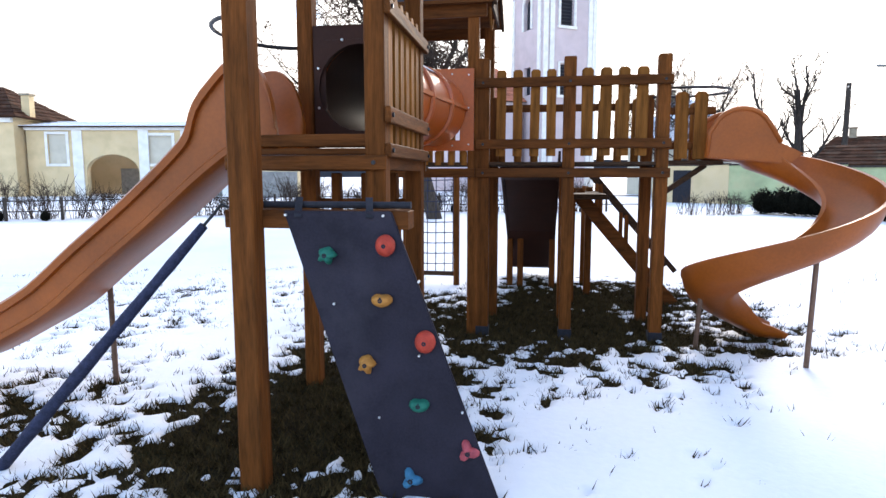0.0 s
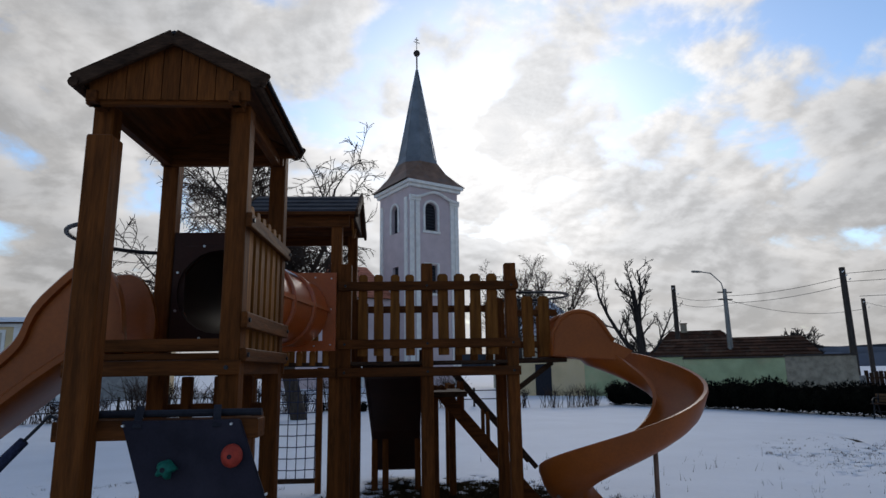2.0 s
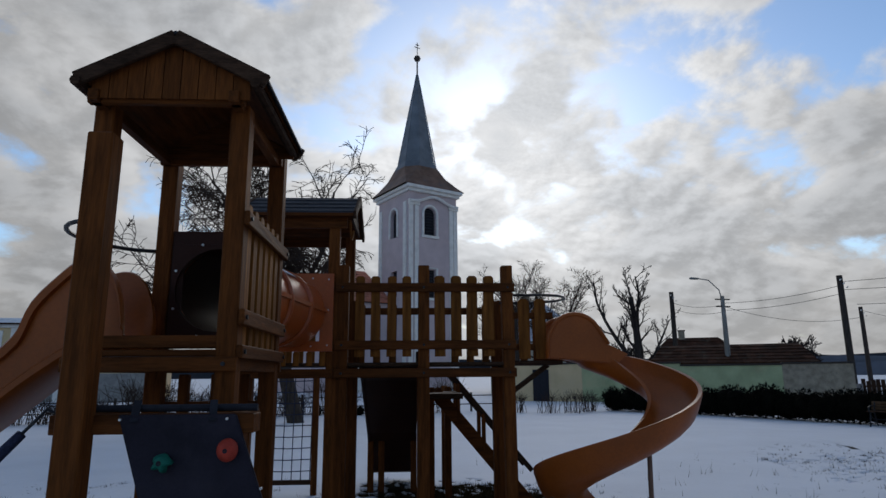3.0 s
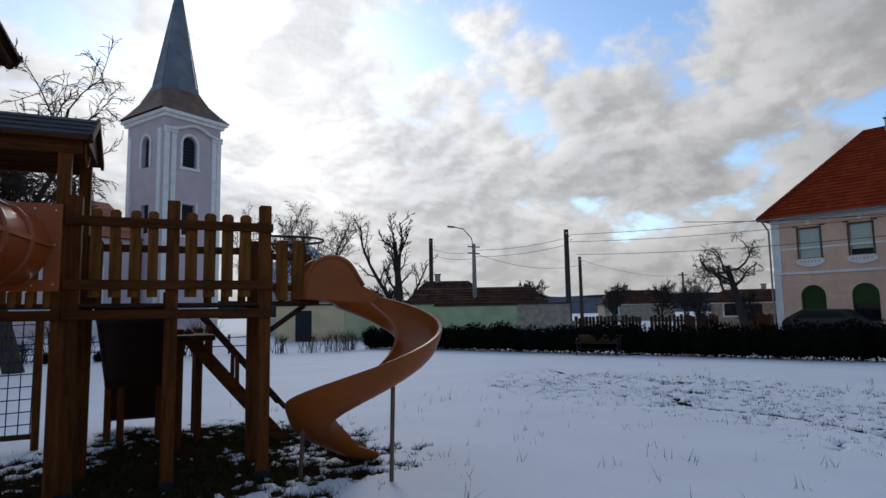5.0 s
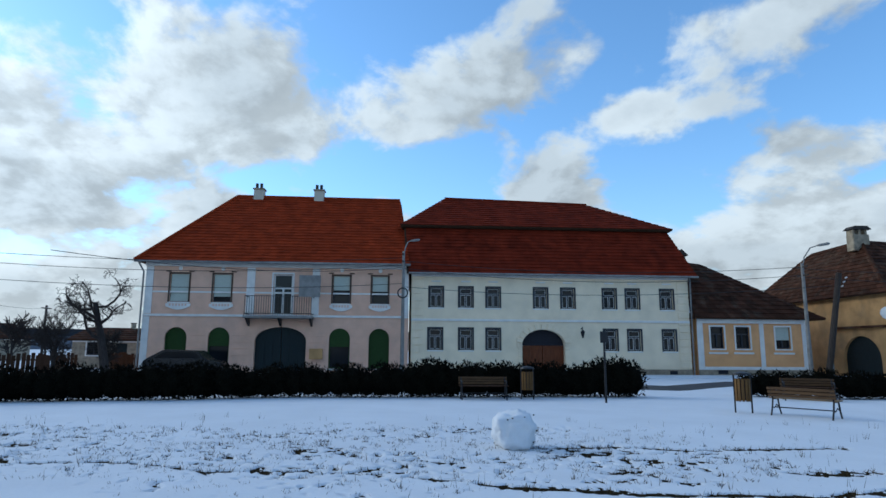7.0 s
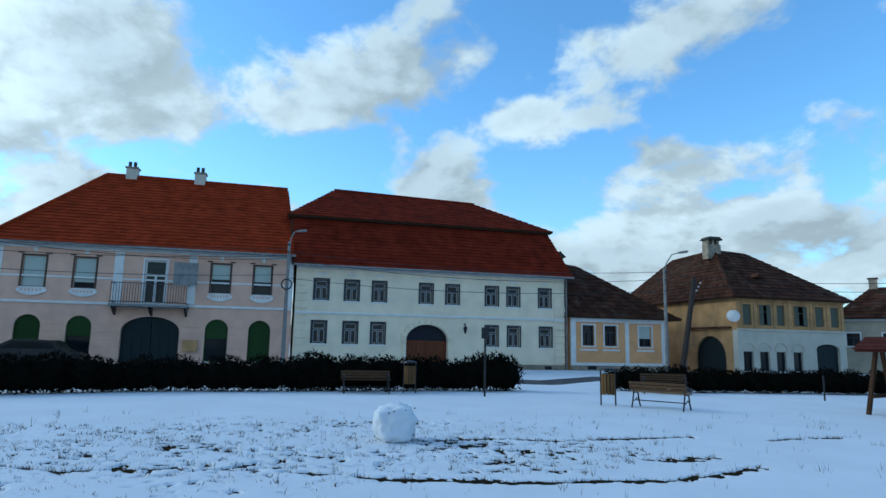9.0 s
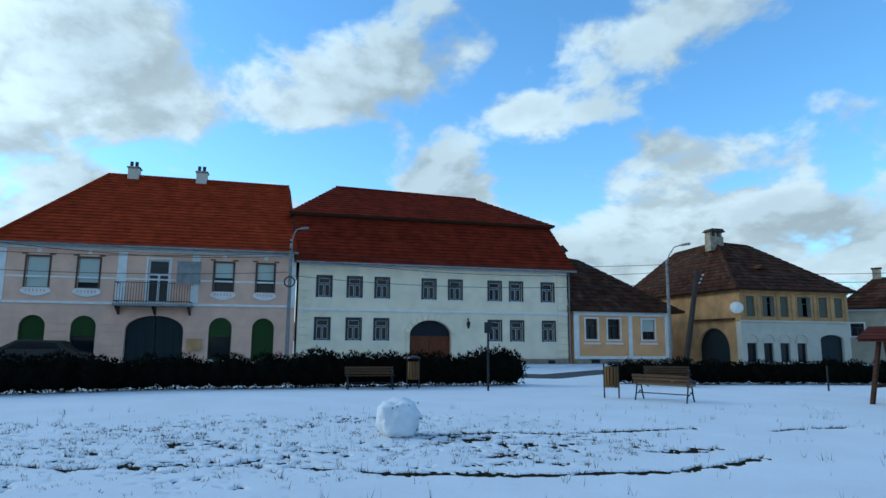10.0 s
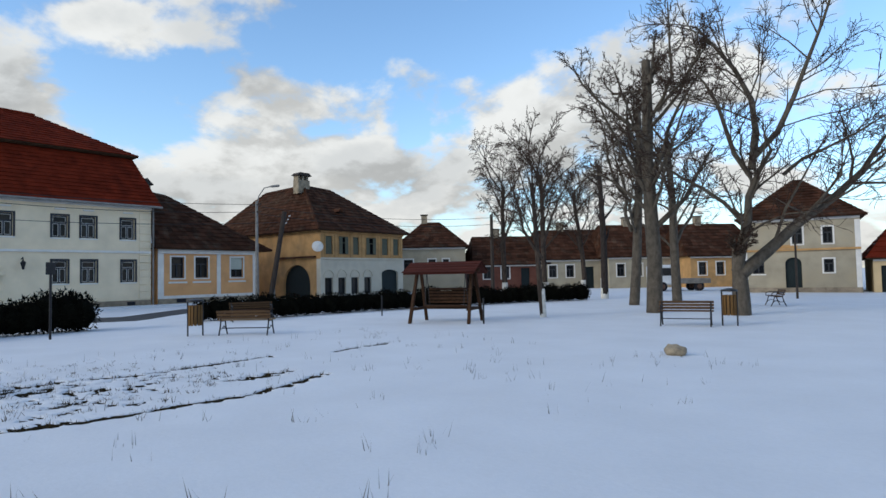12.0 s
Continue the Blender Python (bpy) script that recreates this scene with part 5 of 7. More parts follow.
def house_cream():
    H = empty("town_house", HOUSES, "long two-storey cream town house with dark red mansard roof", "house")
    x0, x1, ze = 0.30, 18.40, 6.45
    up = [1.46, 3.36, 5.12, 8.2, 9.98, 12.72, 14.25, 16.55]
    low = [1.42, 3.36, 5.11, 12.72, 14.3, 16.6]
    ops = [(a, a + 0.82, 4.25, 5.52, 0) for a in up] + [(a, a + 0.82, 1.58, 2.9, 0) for a in low] + [(7.36, 10.12, -0.05, 2.9, 1.0)]
    shell(H, x0, x1, 11, ze, ops, "cream")
    for a in up:
        window(H, a, a + 0.82, 4.25, 5.52, 0, "tee", 0, 0, "frame_dark", casing="frame_dark")
        part("scroll", bx(a + 0.1, -0.05, 5.86, a + 0.72, -0.004, 5.96, bevel=0.02), "trim_white", H)
    for a in low:
        window(H, a, a + 0.82, 1.58, 2.9, 0, "tee", 0, 0, "frame_dark", casing="frame_dark")
    band(H, x0, x1, 3.38, 3.52)
    band(H, x0, x1, 6.2, 6.44, 0.14, name="cornice")
    part("plinth", bx(x0 - 0.01, -0.07, -0.4, 7.3, -0.004, 0.42), "plinth", H)
    part("plinth", bx(10.2, -0.07, -0.4, x1 + 0.01, -0.004, 0.42), "plinth", H)
    part("cellar_vent", bx(16.9, -0.09, 0.12, 17.4, -0.072, 0.34), "rubber", H)
    for z in np.arange(0.5, 6.1, 0.46):
        for a, b in ((x0 - 0.004, x0 + 0.75), (x1 - 0.75, x1 + 0.004)):
            part("quoin", bx(a, -0.05, z, b - (0.2 if round(z / 0.46) % 2 else 0) if a < 5 else b, -0.004, z + 0.38, bevel=0.01), "cream", H)
    # gate surround of single stones
    for k in range(13):
        a = math.pi * k / 12
        c, s = math.cos(a), math.sin(a)
        p = part("voussoir", bx(-0.13, -0.07, -0.15, 0.13, -0.004, 0.17 + 0.06 * (k % 2), bevel=0.01), "cream", H)
        p.matrix_local = Matrix.Translation((8.74 + 1.55 * c, 0, 1.9 + 1.16 * s)) @ pose(0, 0, 0, 0, 90 - math.degrees(math.atan2(s * 1.16, c * 1.55)), 0)
    for z in (0.3, 0.75, 1.2, 1.65):
        for x in (7.1, 10.12):
            part("jamb_stone", bx(x, -0.07, z, x + 0.26, -0.004, z + 0.38, bevel=0.01), "cream", H)
    for x0g, x1g in ((7.36, 8.72), (8.76, 10.12)):
        g = part("gate_leaf", bx(x0g, 0.34, -0.1, x1g, 0.40, 1.88), "gate_wood", H, "varnished brown gate leaf")
        for k in range(2):
            for z0, z1 in ((0.15, 0.9), (1.02, 1.74)):
                a = x0g + 0.14 + k * 0.6
                part("gate_panel", bx(a, 0.31, z0, a + 0.46, 0.338, z1, bevel=0.012), "gate_wood", g)
    part("fanlight", bx(7.36, 0.36, 1.89, 10.12, 0.42, 2.9), "rubber", H)
    # wall lantern
    l = part("wall_lantern", tube(bmesh.new(), [(11.2, -0.02, 2.95), (11.2, -0.3, 3.05), (11.2, -0.34, 2.9)], 0.03, 6), "black_steel", H, "black iron wall lantern")
    part("lantern_cage", lathe(bmesh.new(), [(0.05, 0), (0.14, 0.36), (0.15, 0.38), (0.03, 0.52)], 6, (11.2, -0.36, 2.38)), "black_steel", l)
    # mansard roof
    e = 0.5
    zb = 9.75
    B = [(-0.12, 1.95, zb), (18.05, 1.95, zb), (18.05, 9.0, zb), (-0.12, 9.0, zb)]
    G = [(x0 - 0.2, -e, ze - 0.08), (x1 + e, -e, ze - 0.08), (x1 + e, 11 + e, ze - 0.08), (x0 - 0.2, 11 + e, ze - 0.08)]
    roof_face(H, [G[0], G[1], B[1], B[0]], 14, "tile_deep")
    roof_face(H, [G[1], G[2], B[2], B[1]], 14, "tile_deep")
    roof_face(H, [G[3], G[0], B[0], B[3]], 14, "tile_deep")
    roof_face(H, [G[2], G[3], B[3], B[2]], 14, "tile_deep")
    part("eave_step", bx(-0.35, 1.75, zb, 18.25, 9.2, zb + 0.2, bevel=0.03), "wood_dark", H)
    C = [(-0.45, 1.6, zb + 0.16), (18.35, 1.6, zb + 0.16), (18.35, 9.4, zb + 0.16), (-0.45, 9.4, zb + 0.16)]
    P, Q = (2.75, 5.5, 12.7), (13.5, 5.5, 12.45)
    roof_face(H, [C[0], C[1], Q, P], 13, "tile_deep")
    roof_face(H, [C[1], C[2], Q, Q], 13, "tile_deep")
    roof_face(H, [C[3], C[0], P, P], 13, "tile_deep")
    roof_face(H, [C[2], C[3], P, Q], 13, "tile_deep")
    part("ridge_cap", tube(bmesh.new(), [P, Q], 0.12, 8), "tile_deep", H)
    gutter(H, x0 - 0.2, x1 + e, -e - 0.06, ze - 0.1)
    part("downpipe", tube(bmesh.new(), [(x1 + 0.1, -0.15, ze - 0.1), (x1 + 0.1, -0.12, 0)], 0.055, 8), "concrete", H)


def house_low():
    H = empty("cottage", HOUSES, "low ochre cottage with white trim and old brown roof", "house")
    x0, x1, ze = 18.85, 26.3, 3.75
    ws = [(19.76, 20.66), (21.45, 22.4), (24.15, 25.15)]
    shell(H, x0, x1, 8, ze, [(a, b, 1.78, 3.18, 0) for a, b in ws], "ochre")
    for i, (a, b) in enumerate(ws):
        window(H, a, b, 1.78, 3.18, 0, "cross", 0, 0.6 if i == 2 else 0, "frame_dark")
        band(H, a - 0.2, b + 0.2, 1.42, 1.54, 0.06)
    for a, b in ((x0, x0 + 0.4), (23.05, 23.35), (x1 - 0.35, x1)):
        band(H, a, b, 0.5, 3.4, 0.05, name="pilaster")
    band(H, x0, x1, 3.4, 3.74, 0.12, name="cornice")
    band(H, x0, x1, 0.42, 0.62, 0.06)
    part("plinth", bx(x0, -0.06, -0.4, x1, -0.004, 0.41), "stone", H)
    part("cellar_vent", bx(20.1, -0.08, 0.15, 20.75, -0.064, 0.4), "rubber", H)
    P, Q = (20.3, 4.6, 8.1), (21.6, 4.6, 7.95)
    a, b, c, d = (x0 - 0.3, -0.45, ze), (27.4, -0.45, ze), (27.4, 8.4, ze), (x0 - 0.3, 8.4, ze)
    roof_face(H, [a, b, Q, P], 14, "tile_old", 0.34)
    roof_face(H, [b, c, Q, Q], 14, "tile_old", 0.34)
    roof_face(H, [d, a, P, P], 14, "tile_old", 0.34)
    roof_face(H, [c, d, P, Q], 14, "tile_old", 0.34)
    bm = bmesh.new()
    slab(bm, [(x0 - 0.28, 0.2, 4.0), (20.0, 4.0, 7.45), (20.0, 4.9, 7.45), (x0 - 0.26, 5.4, 4.05)], 0.06)
    bmesh.ops.translate(bm, verts=bm.verts[:], vec=(-0.04, 0, 0.09))
    part("snow_patch", bm, "snow", H, "snow left on the shaded slope")
    ch = part("chimney", bx(19.9, 4.3, 7.2, 20.45, 4.9, 8.5, bevel=0.02), "stone", H)
    part("chimney_cap", bx(19.75, 4.15, 8.5, 20.6, 5.05, 8.62, bevel=0.03), "pole_wood", ch)
    part("chimney_hat", prism(bmesh.new(), [(19.8, 8.62), (20.55, 8.62), (20.17, 9.0)], "y", 4.2, 5.0), "pole_wood", ch)


def house_corner():
    D = pose(39.0, -26.3, 0, 0, 0, -83.7)
    H = empty("corner_house", D, "two-storey corner house, worn ochre above, whitish arches below, old brown roof", "house")
    x0, x1, ze = 0.0, 9.1, 5.25
    up = [(0.5, 1.2), (1.85, 2.75), (3.3, 3.95), (4.75, 5.8), (6.55, 7.3), (7.9, 8.6)]
    ar = [(0.42, 1.22), (1.75, 2.55), (3.1, 3.9), (4.5, 5.3)]
    part("upper_wall", wall_mesh(x0, x1, 3.05, ze, 0, 0.45, [(a, b, 3.4, 4.8, 0) for a, b in up]), "old_ochre", H)
    part("lower_wall", wall_mesh(x0, x1, -0.4, 3.046, 0, 0.45, [(a, b, 0.3, 1.6, 0) for a, b in ar] + [(6.5, 8.5, -0.05, 2.2, 0.35)]), "greywhite", H)
    part("side_wall", wall_mesh_side(0.46, 15.0, -0.4, ze, [(1.2, 4.5, -0.05, 2.65, 1.5)]), "old_ochre", H)
    part("far_wall", bx(x1 - 0.45, 0.455, -0.4, x1, 15, ze), "greywhite", H)
    part("back_wall", bx(0.5, 14.6, -0.4, x1 - 0.46, 15, ze), "old_ochre", H)
    # dark sheet set in the side archway for the shade of an open passage
    part("gate", bx(0.2, 1.2, -0.1, 0.28, 4.5, 2.65), "gate_dark", H, "dark sheet painting the shade of the open archway")
    for i, (a, b) in enumerate(up):
        w = window(H, a, b, 3.4, 4.8, 0, "cross", 0, 0, "shutter_drab", "glass", "old_ochre")
        if i in (1, 3):
            part("shutter", bx(a - 0.02, -0.07, 3.42, a + 0.32, -0.04, 4.78), "shutter_drab", w)
            part("shutter", bx(b - 0.32, -0.07, 3.42, b + 0.02, -0.04, 4.78), "shutter_drab", w)
        else:
            part("shutter", bx(a + 0.02, 0.06, 3.42, b - 0.02, 0.1, 4.78), "shutter_drab", w)
        band(H, a - 0.15, b + 0.15, 4.98, 5.06, 0.07, "old_ochre", "lintel")
    for i, (a, b) in enumerate(ar):
        window(H, a + 0.02, b - 0.02, 0.3, 1.6, 0, "plain", 0.1, 0, "frame_dark")
        bm = bmesh.new()
        pts = arch_points(a - 0.1, b + 0.1, 1.62, 2.2)
        tube(bm, [(x, -0.02, z) for x, z in pts], 0.05, 6)
        part("arch_mould", bm, "greywhite", H)
    part("door", bx(6.5, 0.2, -0.1, 8.5, 0.26, 2.2), "gate_dark", H)
    band(H, x0, x1, 3.0, 3.14, 0.08, "greywhite")
    band(H, x0 - 0.02, x1, ze - 0.2, ze, 0.14, "old_ochre", "cornice")
    for x in (-0.02, 1.4, 3.0, 4.25, 6.1, 7.55, 8.8):
        band(H, x, x + 0.25, 3.16, ze - 0.22, 0.045, "old_ochre", "pilaster")
    e = 0.5
    a, b, c, d = (-e, -e, ze), (x1 + e, -e, ze), (x1 + e, 15.5, ze), (-e, 15.5, ze)
    P, P2, Q = (2.6, 5.2, 9.45), (2.6, 10.5, 9.3), (5.4, 5.2, 9.3)
    roof_face(H, [a, b, Q, P], 15, "tile_old", 0.34)
    roof_face(H, [b, c, Q, Q], 15, "tile_old", 0.34)
    roof_face(H, [d, a, P, P2], 15, "tile_old", 0.34)
    roof_face(H, [c, d, P2, Q], 15, "tile_old", 0.34)
    part("hip_cap", tube(bmesh.new(), [P, a], 0.11, 6), "tile_old", H)
    ch = part("chimney", bx(1.6, 4.6, 8.6, 2.8, 5.3, 9.75, bevel=0.03), "stone", H)
    for x in (1.7, 2.15, 2.6):
        part("chimney_pier", bx(x - 0.08, 4.65, 9.75, x + 0.08, 5.25, 10.1), "stone", ch)
    part("chimney_hat", prism(bmesh.new(), [(1.45, 10.1), (2.95, 10.1), (2.65, 10.35), (1.75, 10.35)], "y", 4.5, 5.4), "pole_wood", ch)
    for x, z in ((3.2, 6.9), (6.4, 6.4)):
        part("roof_hatch", prism(bmesh.new(), [(x - 0.3, z), (x + 0.3, z), (x, z + 0.3)], "y", 1.2, 2.2), "tile_old", H)
    dish = part("satellite_dish", lathe(bmesh.new(), [(0.05, 0.14), (0.3, 0.05), (0.42, 0.0), (0.43, 0.012)], 16), "frame_white", H, "white satellite dish", True)
    dish.matrix_local = Matrix.Translation((-0.45, -0.25, 3.95)) @ pose(0, 0, 0, 75, 0, -35)
    part("dish_arm", tube(bmesh.new(), [(-0.45, -0.2, 3.9), (0.05, 0.1, 3.7)], 0.03, 6), "black_steel", H)
    # gate roofing on the yard side
    part("gate_hood", bx(-0.25, 0.5, 3.15, -0.004, 5.2, 3.28), "tile_old", H)


def wall_mesh_side(y0, y1, z0, z1, ops):
    bm = wall_mesh(y0, y1, z0, z1, 0.0, 0.45, ops)
    bm.transform(Matrix(((0, 1, 0, 0), (1, 0, 0, 0), (0, 0, 1, 0), (0, 0, 0, 1))))
    bmesh.ops.recalc_face_normals(bm, faces=bm.faces[:])
    return bm


def simple_house(m, w, depth, ze, zr, wall, roof, label, wins, hip=0.35, name="house", chimney=True, rows=10):
    """A plain house: real wall openings, pitched hipped roof. wins: (xa, xb, za, zb, rise)."""
    H = empty(name, m, label, "house")
    shell(H, 0, w, depth, ze, wins, wall, 0.4)
    for a, b, c, d, r in wins:
        if c < 0.2:
            part("door", bx(a, 0.2, c, b, 0.26, d), "gate_dark", H)
        else:
            window(H, a, b, c, d, 0, "cross", r, 0, "frame_dark")
    band(H, 0, w, ze - 0.22, ze - 0.02, 0.1, name="cornice")
    e = 0.4
    k = depth * hip
    P, Q = (k, depth / 2, zr), (w - k, depth / 2, zr)
    a, b, c, d = (-e, -e, ze), (w + e, -e, ze), (w + e, depth + e, ze), (-e, depth + e, ze)
    roof_face(H, [a, b, Q, P], rows, roof, 0.5)
    roof_face(H, [b, c, Q, Q], rows, roof, 0.5)
    roof_face(H, [d, a, P, P], rows, roof, 0.5)
    roof_face(H, [c, d, P, Q], rows, roof, 0.5)
    if chimney:
        ch = part("chimney", bx(w * 0.35, depth / 2 - 0.3, zr - 0.5, w * 0.35 + 0.6, depth / 2 + 0.3, zr + 0.7), "stone", H)
        part("chimney_cap", bx(w * 0.35 - 0.08, depth / 2 - 0.38, zr + 0.7, w * 0.35 + 0.68, depth / 2 + 0.38, zr + 0.8), "pole_wood", ch)
    return H


house_pink()
house_cream()
house_low()
house_corner()
simple_house(pose(45.3, -39.3, 0, 0, 0, -134), 6.6, 7, 4.4, 7.1, "dim_cream", "tile_old", "small grey-white house with an old brown roof beyond the corner", [(0.6, 1.5, 2.2, 3.2, 0), (3.0, 3.7, 2.2, 3.2, 0), (4.4, 5.0, 2.2, 3.2, 0)])
for x, y, w, ze, zr, wall in ((40.8, -45.6, 7.2, 2.6, 5.6, "brick_wall"), (36.5, -50.6, 8.0, 3.0, 6.2, "dim_cream"), (31.0, -54.2, 8.5, 3.1, 6.5, "dim_cream"), (24.5, -57.8, 7.0, 3.0, 6.3, "old_ochre"), (18.5, -62.0, 7.0, 3.0, 6.0, "dim_cream")):
    simple_house(pose(x, y, 0, 0, 0, -128), w, 7, ze, zr, wall, "tile_old", "low village house with a brown tile roof behind bare trees", [(0.8, 1.6, 1.2, 2.4, 0), (2.6, 3.4, 1.2, 2.4, 0), (4.6, 5.5, 0.0, 2.2, 0)], 0.04)


def house_pale():
    m = pose(15.3, -44.9, 0, 0, 0, -165)
    wins = [(3.0, 3.6, 3.25, 4.3, 0), (4.75, 5.3, 3.25, 4.3, 0), (2.55, 3.5, 0.0, 2.35, 0.4), (4.75, 5.3, 1.35, 2.2, 0), (0.6, 1.3, 1.3, 2.2, 0.2)]
    H = simple_house(m, 6.8, 7.0, 5.0, 7.95, "dim_cream", "tile_old", "pale two-storey house with a steep red hipped roof", wins, 0.45, "pale_house", False, 14)
    band(H, 0, 6.8, 2.78, 2.92, 0.12, "old_ochre")
    for a in (0, 6.5):
        band(H, a, a + 0.3, 0, 4.7, 0.05, name="pilaster")
    band(H, 0, 6.8, 0, 0.35, 0.06, "plinth", name="plinth")
    part("patched_render", bx(2.2, -0.02, 2.95, 3.3, -0.004, 3.2), "old_ochre", H)


house_pale()
simple_house(pose(8.2, -47.0, 0, 0, 0, -165), 7.0, 6.0, 2.2, 4.3, "yellow_wall", "tile_deep", "low yellow outbuilding with a red roof", [(0.4, 2.2, 0.0, 1.7, 0)], 0.2, "outbuilding", False, 6)


def long_house():
    """Yellow building with an arched gateway across the road."""
    m = pose(-33.0, 47, 0, 0, 0, 0)
    H = empty("courtyard_building", m, "long pale yellow courtyard building with arched gateway and snowy roof", "house")
    wins = [(3.1, 4.5, 2.5, 4.7, 0), (10.7, 12.5, 2.5, 4.6, 0), (5.9, 9.9, -0.05, 3.2, 1.3), (14.2, 15.2, 2.5, 4.6, 0), (17.0, 18.0, 2.5, 4.6, 0)]
    shell(H, 1.5, 22, 8, 5.3, wins, "yellow_wall")
    for a, b, c, d, r in wins:
        if c > 1:
            w = part("blind_window", bx(a, 0.12, c, b, 0.2, d), "greywhite", H)
            bm = bmesh.new()
            for g in ((a - 0.2, c - 0.2, a, d + 0.2), (b, c - 0.2, b + 0.2, d + 0.2), (a, d, b, d + 0.2), (a, c - 0.2, b, c)):
                box(bm, g[0], -0.06, g[1], g[2], -0.003, g[3])
            part("casing", bm, "trim_white", w)
    part("gate_back", bx(5.9, 5.0, -0.1, 9.9, 5.1, 2.2), "concrete", H)
    for x in (5.0, 10.0, 13.2, 16.2):
        band(H, x, x + 0.75, 0, 5.0, 0.12, name="pilaster")
    band(H, 1.5, 22, 5.0, 5.3, 0.25, name="cornice")
    roof_face(H, [(1.2, -0.5, 5.3), (22.4, -0.5, 5.3), (22.4, 4, 6.0), (1.2, 4, 6.0)], 6, "snow", 3.0)
    part("old_plaster", bx(10.9, -0.03, 0.0, 21.9, -0.004, 1.9), "concrete", H)
    E = empty("gate_house", m, "taller yellow house end with a tiled gable roof", "house")
    part("wall", bx(-5, -1.0, -0.3, 1.3, 7, 5.9), "yellow_wall", E)
    band(E, -5, 1.3, 5.5, 5.9, 0.3, name="cornice", y=-1.0)
    roof_face(E, [(1.9, -1.6, 5.9), (1.9, 7.5, 5.9), (-2.0, 3.0, 8.6), (-2.0, 3.0, 8.6)], 8, "tile_old")
    roof_face(E, [(-6, -1.6, 5.9), (1.9, -1.6, 5.9), (-2.0, 3.0, 8.6), (-2.2, 3.0, 8.6)], 8, "tile_old")
    c = part("chimney", bx(1.2, 0.2, 5.9, 1.8, 0.8, 7.6), "yellow_wall", E)
    part("chimney_cap", bx(1.1, 0.1, 7.6, 1.9, 0.9, 7.75), "stone", c)


long_house()


# ---------------------------------------------------------------- church
def church():
    m = pose(9.85, 61.85, 0, 0, 0, 22)             # at the tower's near left corner
    C = empty("church", m, "lilac and white church with a tall slate-grey spire", "church")
    w = 6.1
    ops = [(1.85, 3.35, 16.3, 19.4, 0.75), (1.9, 3.3, 9.6, 12.6, 0.0)]
    part("tower_wall", wall_mesh(0, w, 0, 21.2, 0, 0.6, ops), "lilac", C)
    sw = wall_mesh(0.002, w, 0, 21.2, 0, 0.6, [(1.9, 3.3, 16.3, 19.4, 0.7), (1.9, 3.2, 9.8, 12.6, 0)])
    sw.transform(Matrix(((0, 1, 0, 0), (1, 0, 0, 0), (0, 0, 1, 0), (0, 0, 0, 1))) @ Matrix.Translation((0.6, 0, 0)))
    bmesh.ops.recalc_face_normals(sw, faces=sw.faces[:])
    part("tower_wall", sw, "lilac", C)
    part("tower_wall", bx(w - 0.6, 0.602, 0, w, w + 0.6, 21.2), "lilac", C)
    part("tower_wall", bx(0.602, w, 0, w - 0.602, w + 0.6, 21.2), "lilac", C)
    part("belfry_floor", bx(0.62, 0.62, 15.6, w - 0.62, w, 15.9), "wood_dark", C)
    # belfry louvres and surrounds
    for a, b, c_, d, r in ops:
        wn = part("belfry_window", bx(a, 0.35, c_, b, 0.42, d), "rubber", C)
        for k in range(9):
            part("louvre", bx(a, 0.22, c_ + 0.15 + k * 0.33, b, 0.34, c_ + 0.2 + k * 0.33), "frame_dark", wn)
        bm = bmesh.new()
        if r:
            tube(bm, [(b + 0.15, -0.06, c_)] + [(x, -0.06, z) for x, z in arch_points(a - 0.15, b + 0.15, d - r, d + 0.18)] + [(a - 0.15, -0.06, c_)], 0.14, 6)
        else:
            tube(bm, [(b + 0.15, -0.06, c_), (b + 0.15, -0.06, d + 0.15), (a - 0.15, -0.06, d + 0.15), (a - 0.15, -0.06, c_)], 0.14, 6)
        box(bm, a - 0.35, -0.18, c_ - 0.28, b + 0.35, -0.004, c_ - 0.02)
        part("window_surround", bm, "trim_white", wn)
    wn = part("belfry_window", bx(0.35, 2.5, 16.3, 0.42, 3.9, 19.4), "rubber", C)
    part("belfry_window", bx(0.35, 2.5, 9.8, 0.42, 3.8, 12.6), "rubber", C)
    part("window_surround", tube(bmesh.new(), [(-0.06, 2.35, 16.3)] + [(-0.06, x, z) for x, z in arch_points(2.35, 4.05, 18.7, 19.6)[::-1]] + [(-0.06, 4.05, 16.3)], 0.13, 6), "trim_white", wn)
    for x in (-0.06, 1.0 - 0.35, w - 1.0, w - 0.45):
        band(C, x, x + 0.5, 0, 19.9, 0.12, name="pilaster")
        part("capital", bx(x - 0.1, -0.22, 19.4, x + 0.6, -0.004, 20.0, bevel=0.04), "trim_white", C)
    for y in (0.7, w):
        part("pilaster", bx(-0.12, y - 0.2, 0, -0.004, y + 0.4, 19.9), "trim_white", C)
    # curved cornice
    for z0, z1, o in ((20.9, 21.25, 0.3), (21.25, 21.6, 0.55)):
        part("cornice", bx(-o, -o, z0, w + o, w + 0.6 + o, z1, bevel=0.05), "trim_white", C)
    bm = bmesh.new()
    tube(bm, [(w * k / 16, -0.3, 20.3 + 0.75 * (0.5 + 0.5 * math.cos((k - 8) / 8 * math.pi)) ** 1.5 - 0.5) for k in range(17)], 0.16, 6)
    part("curved_moulding", bm, "trim_white", C)
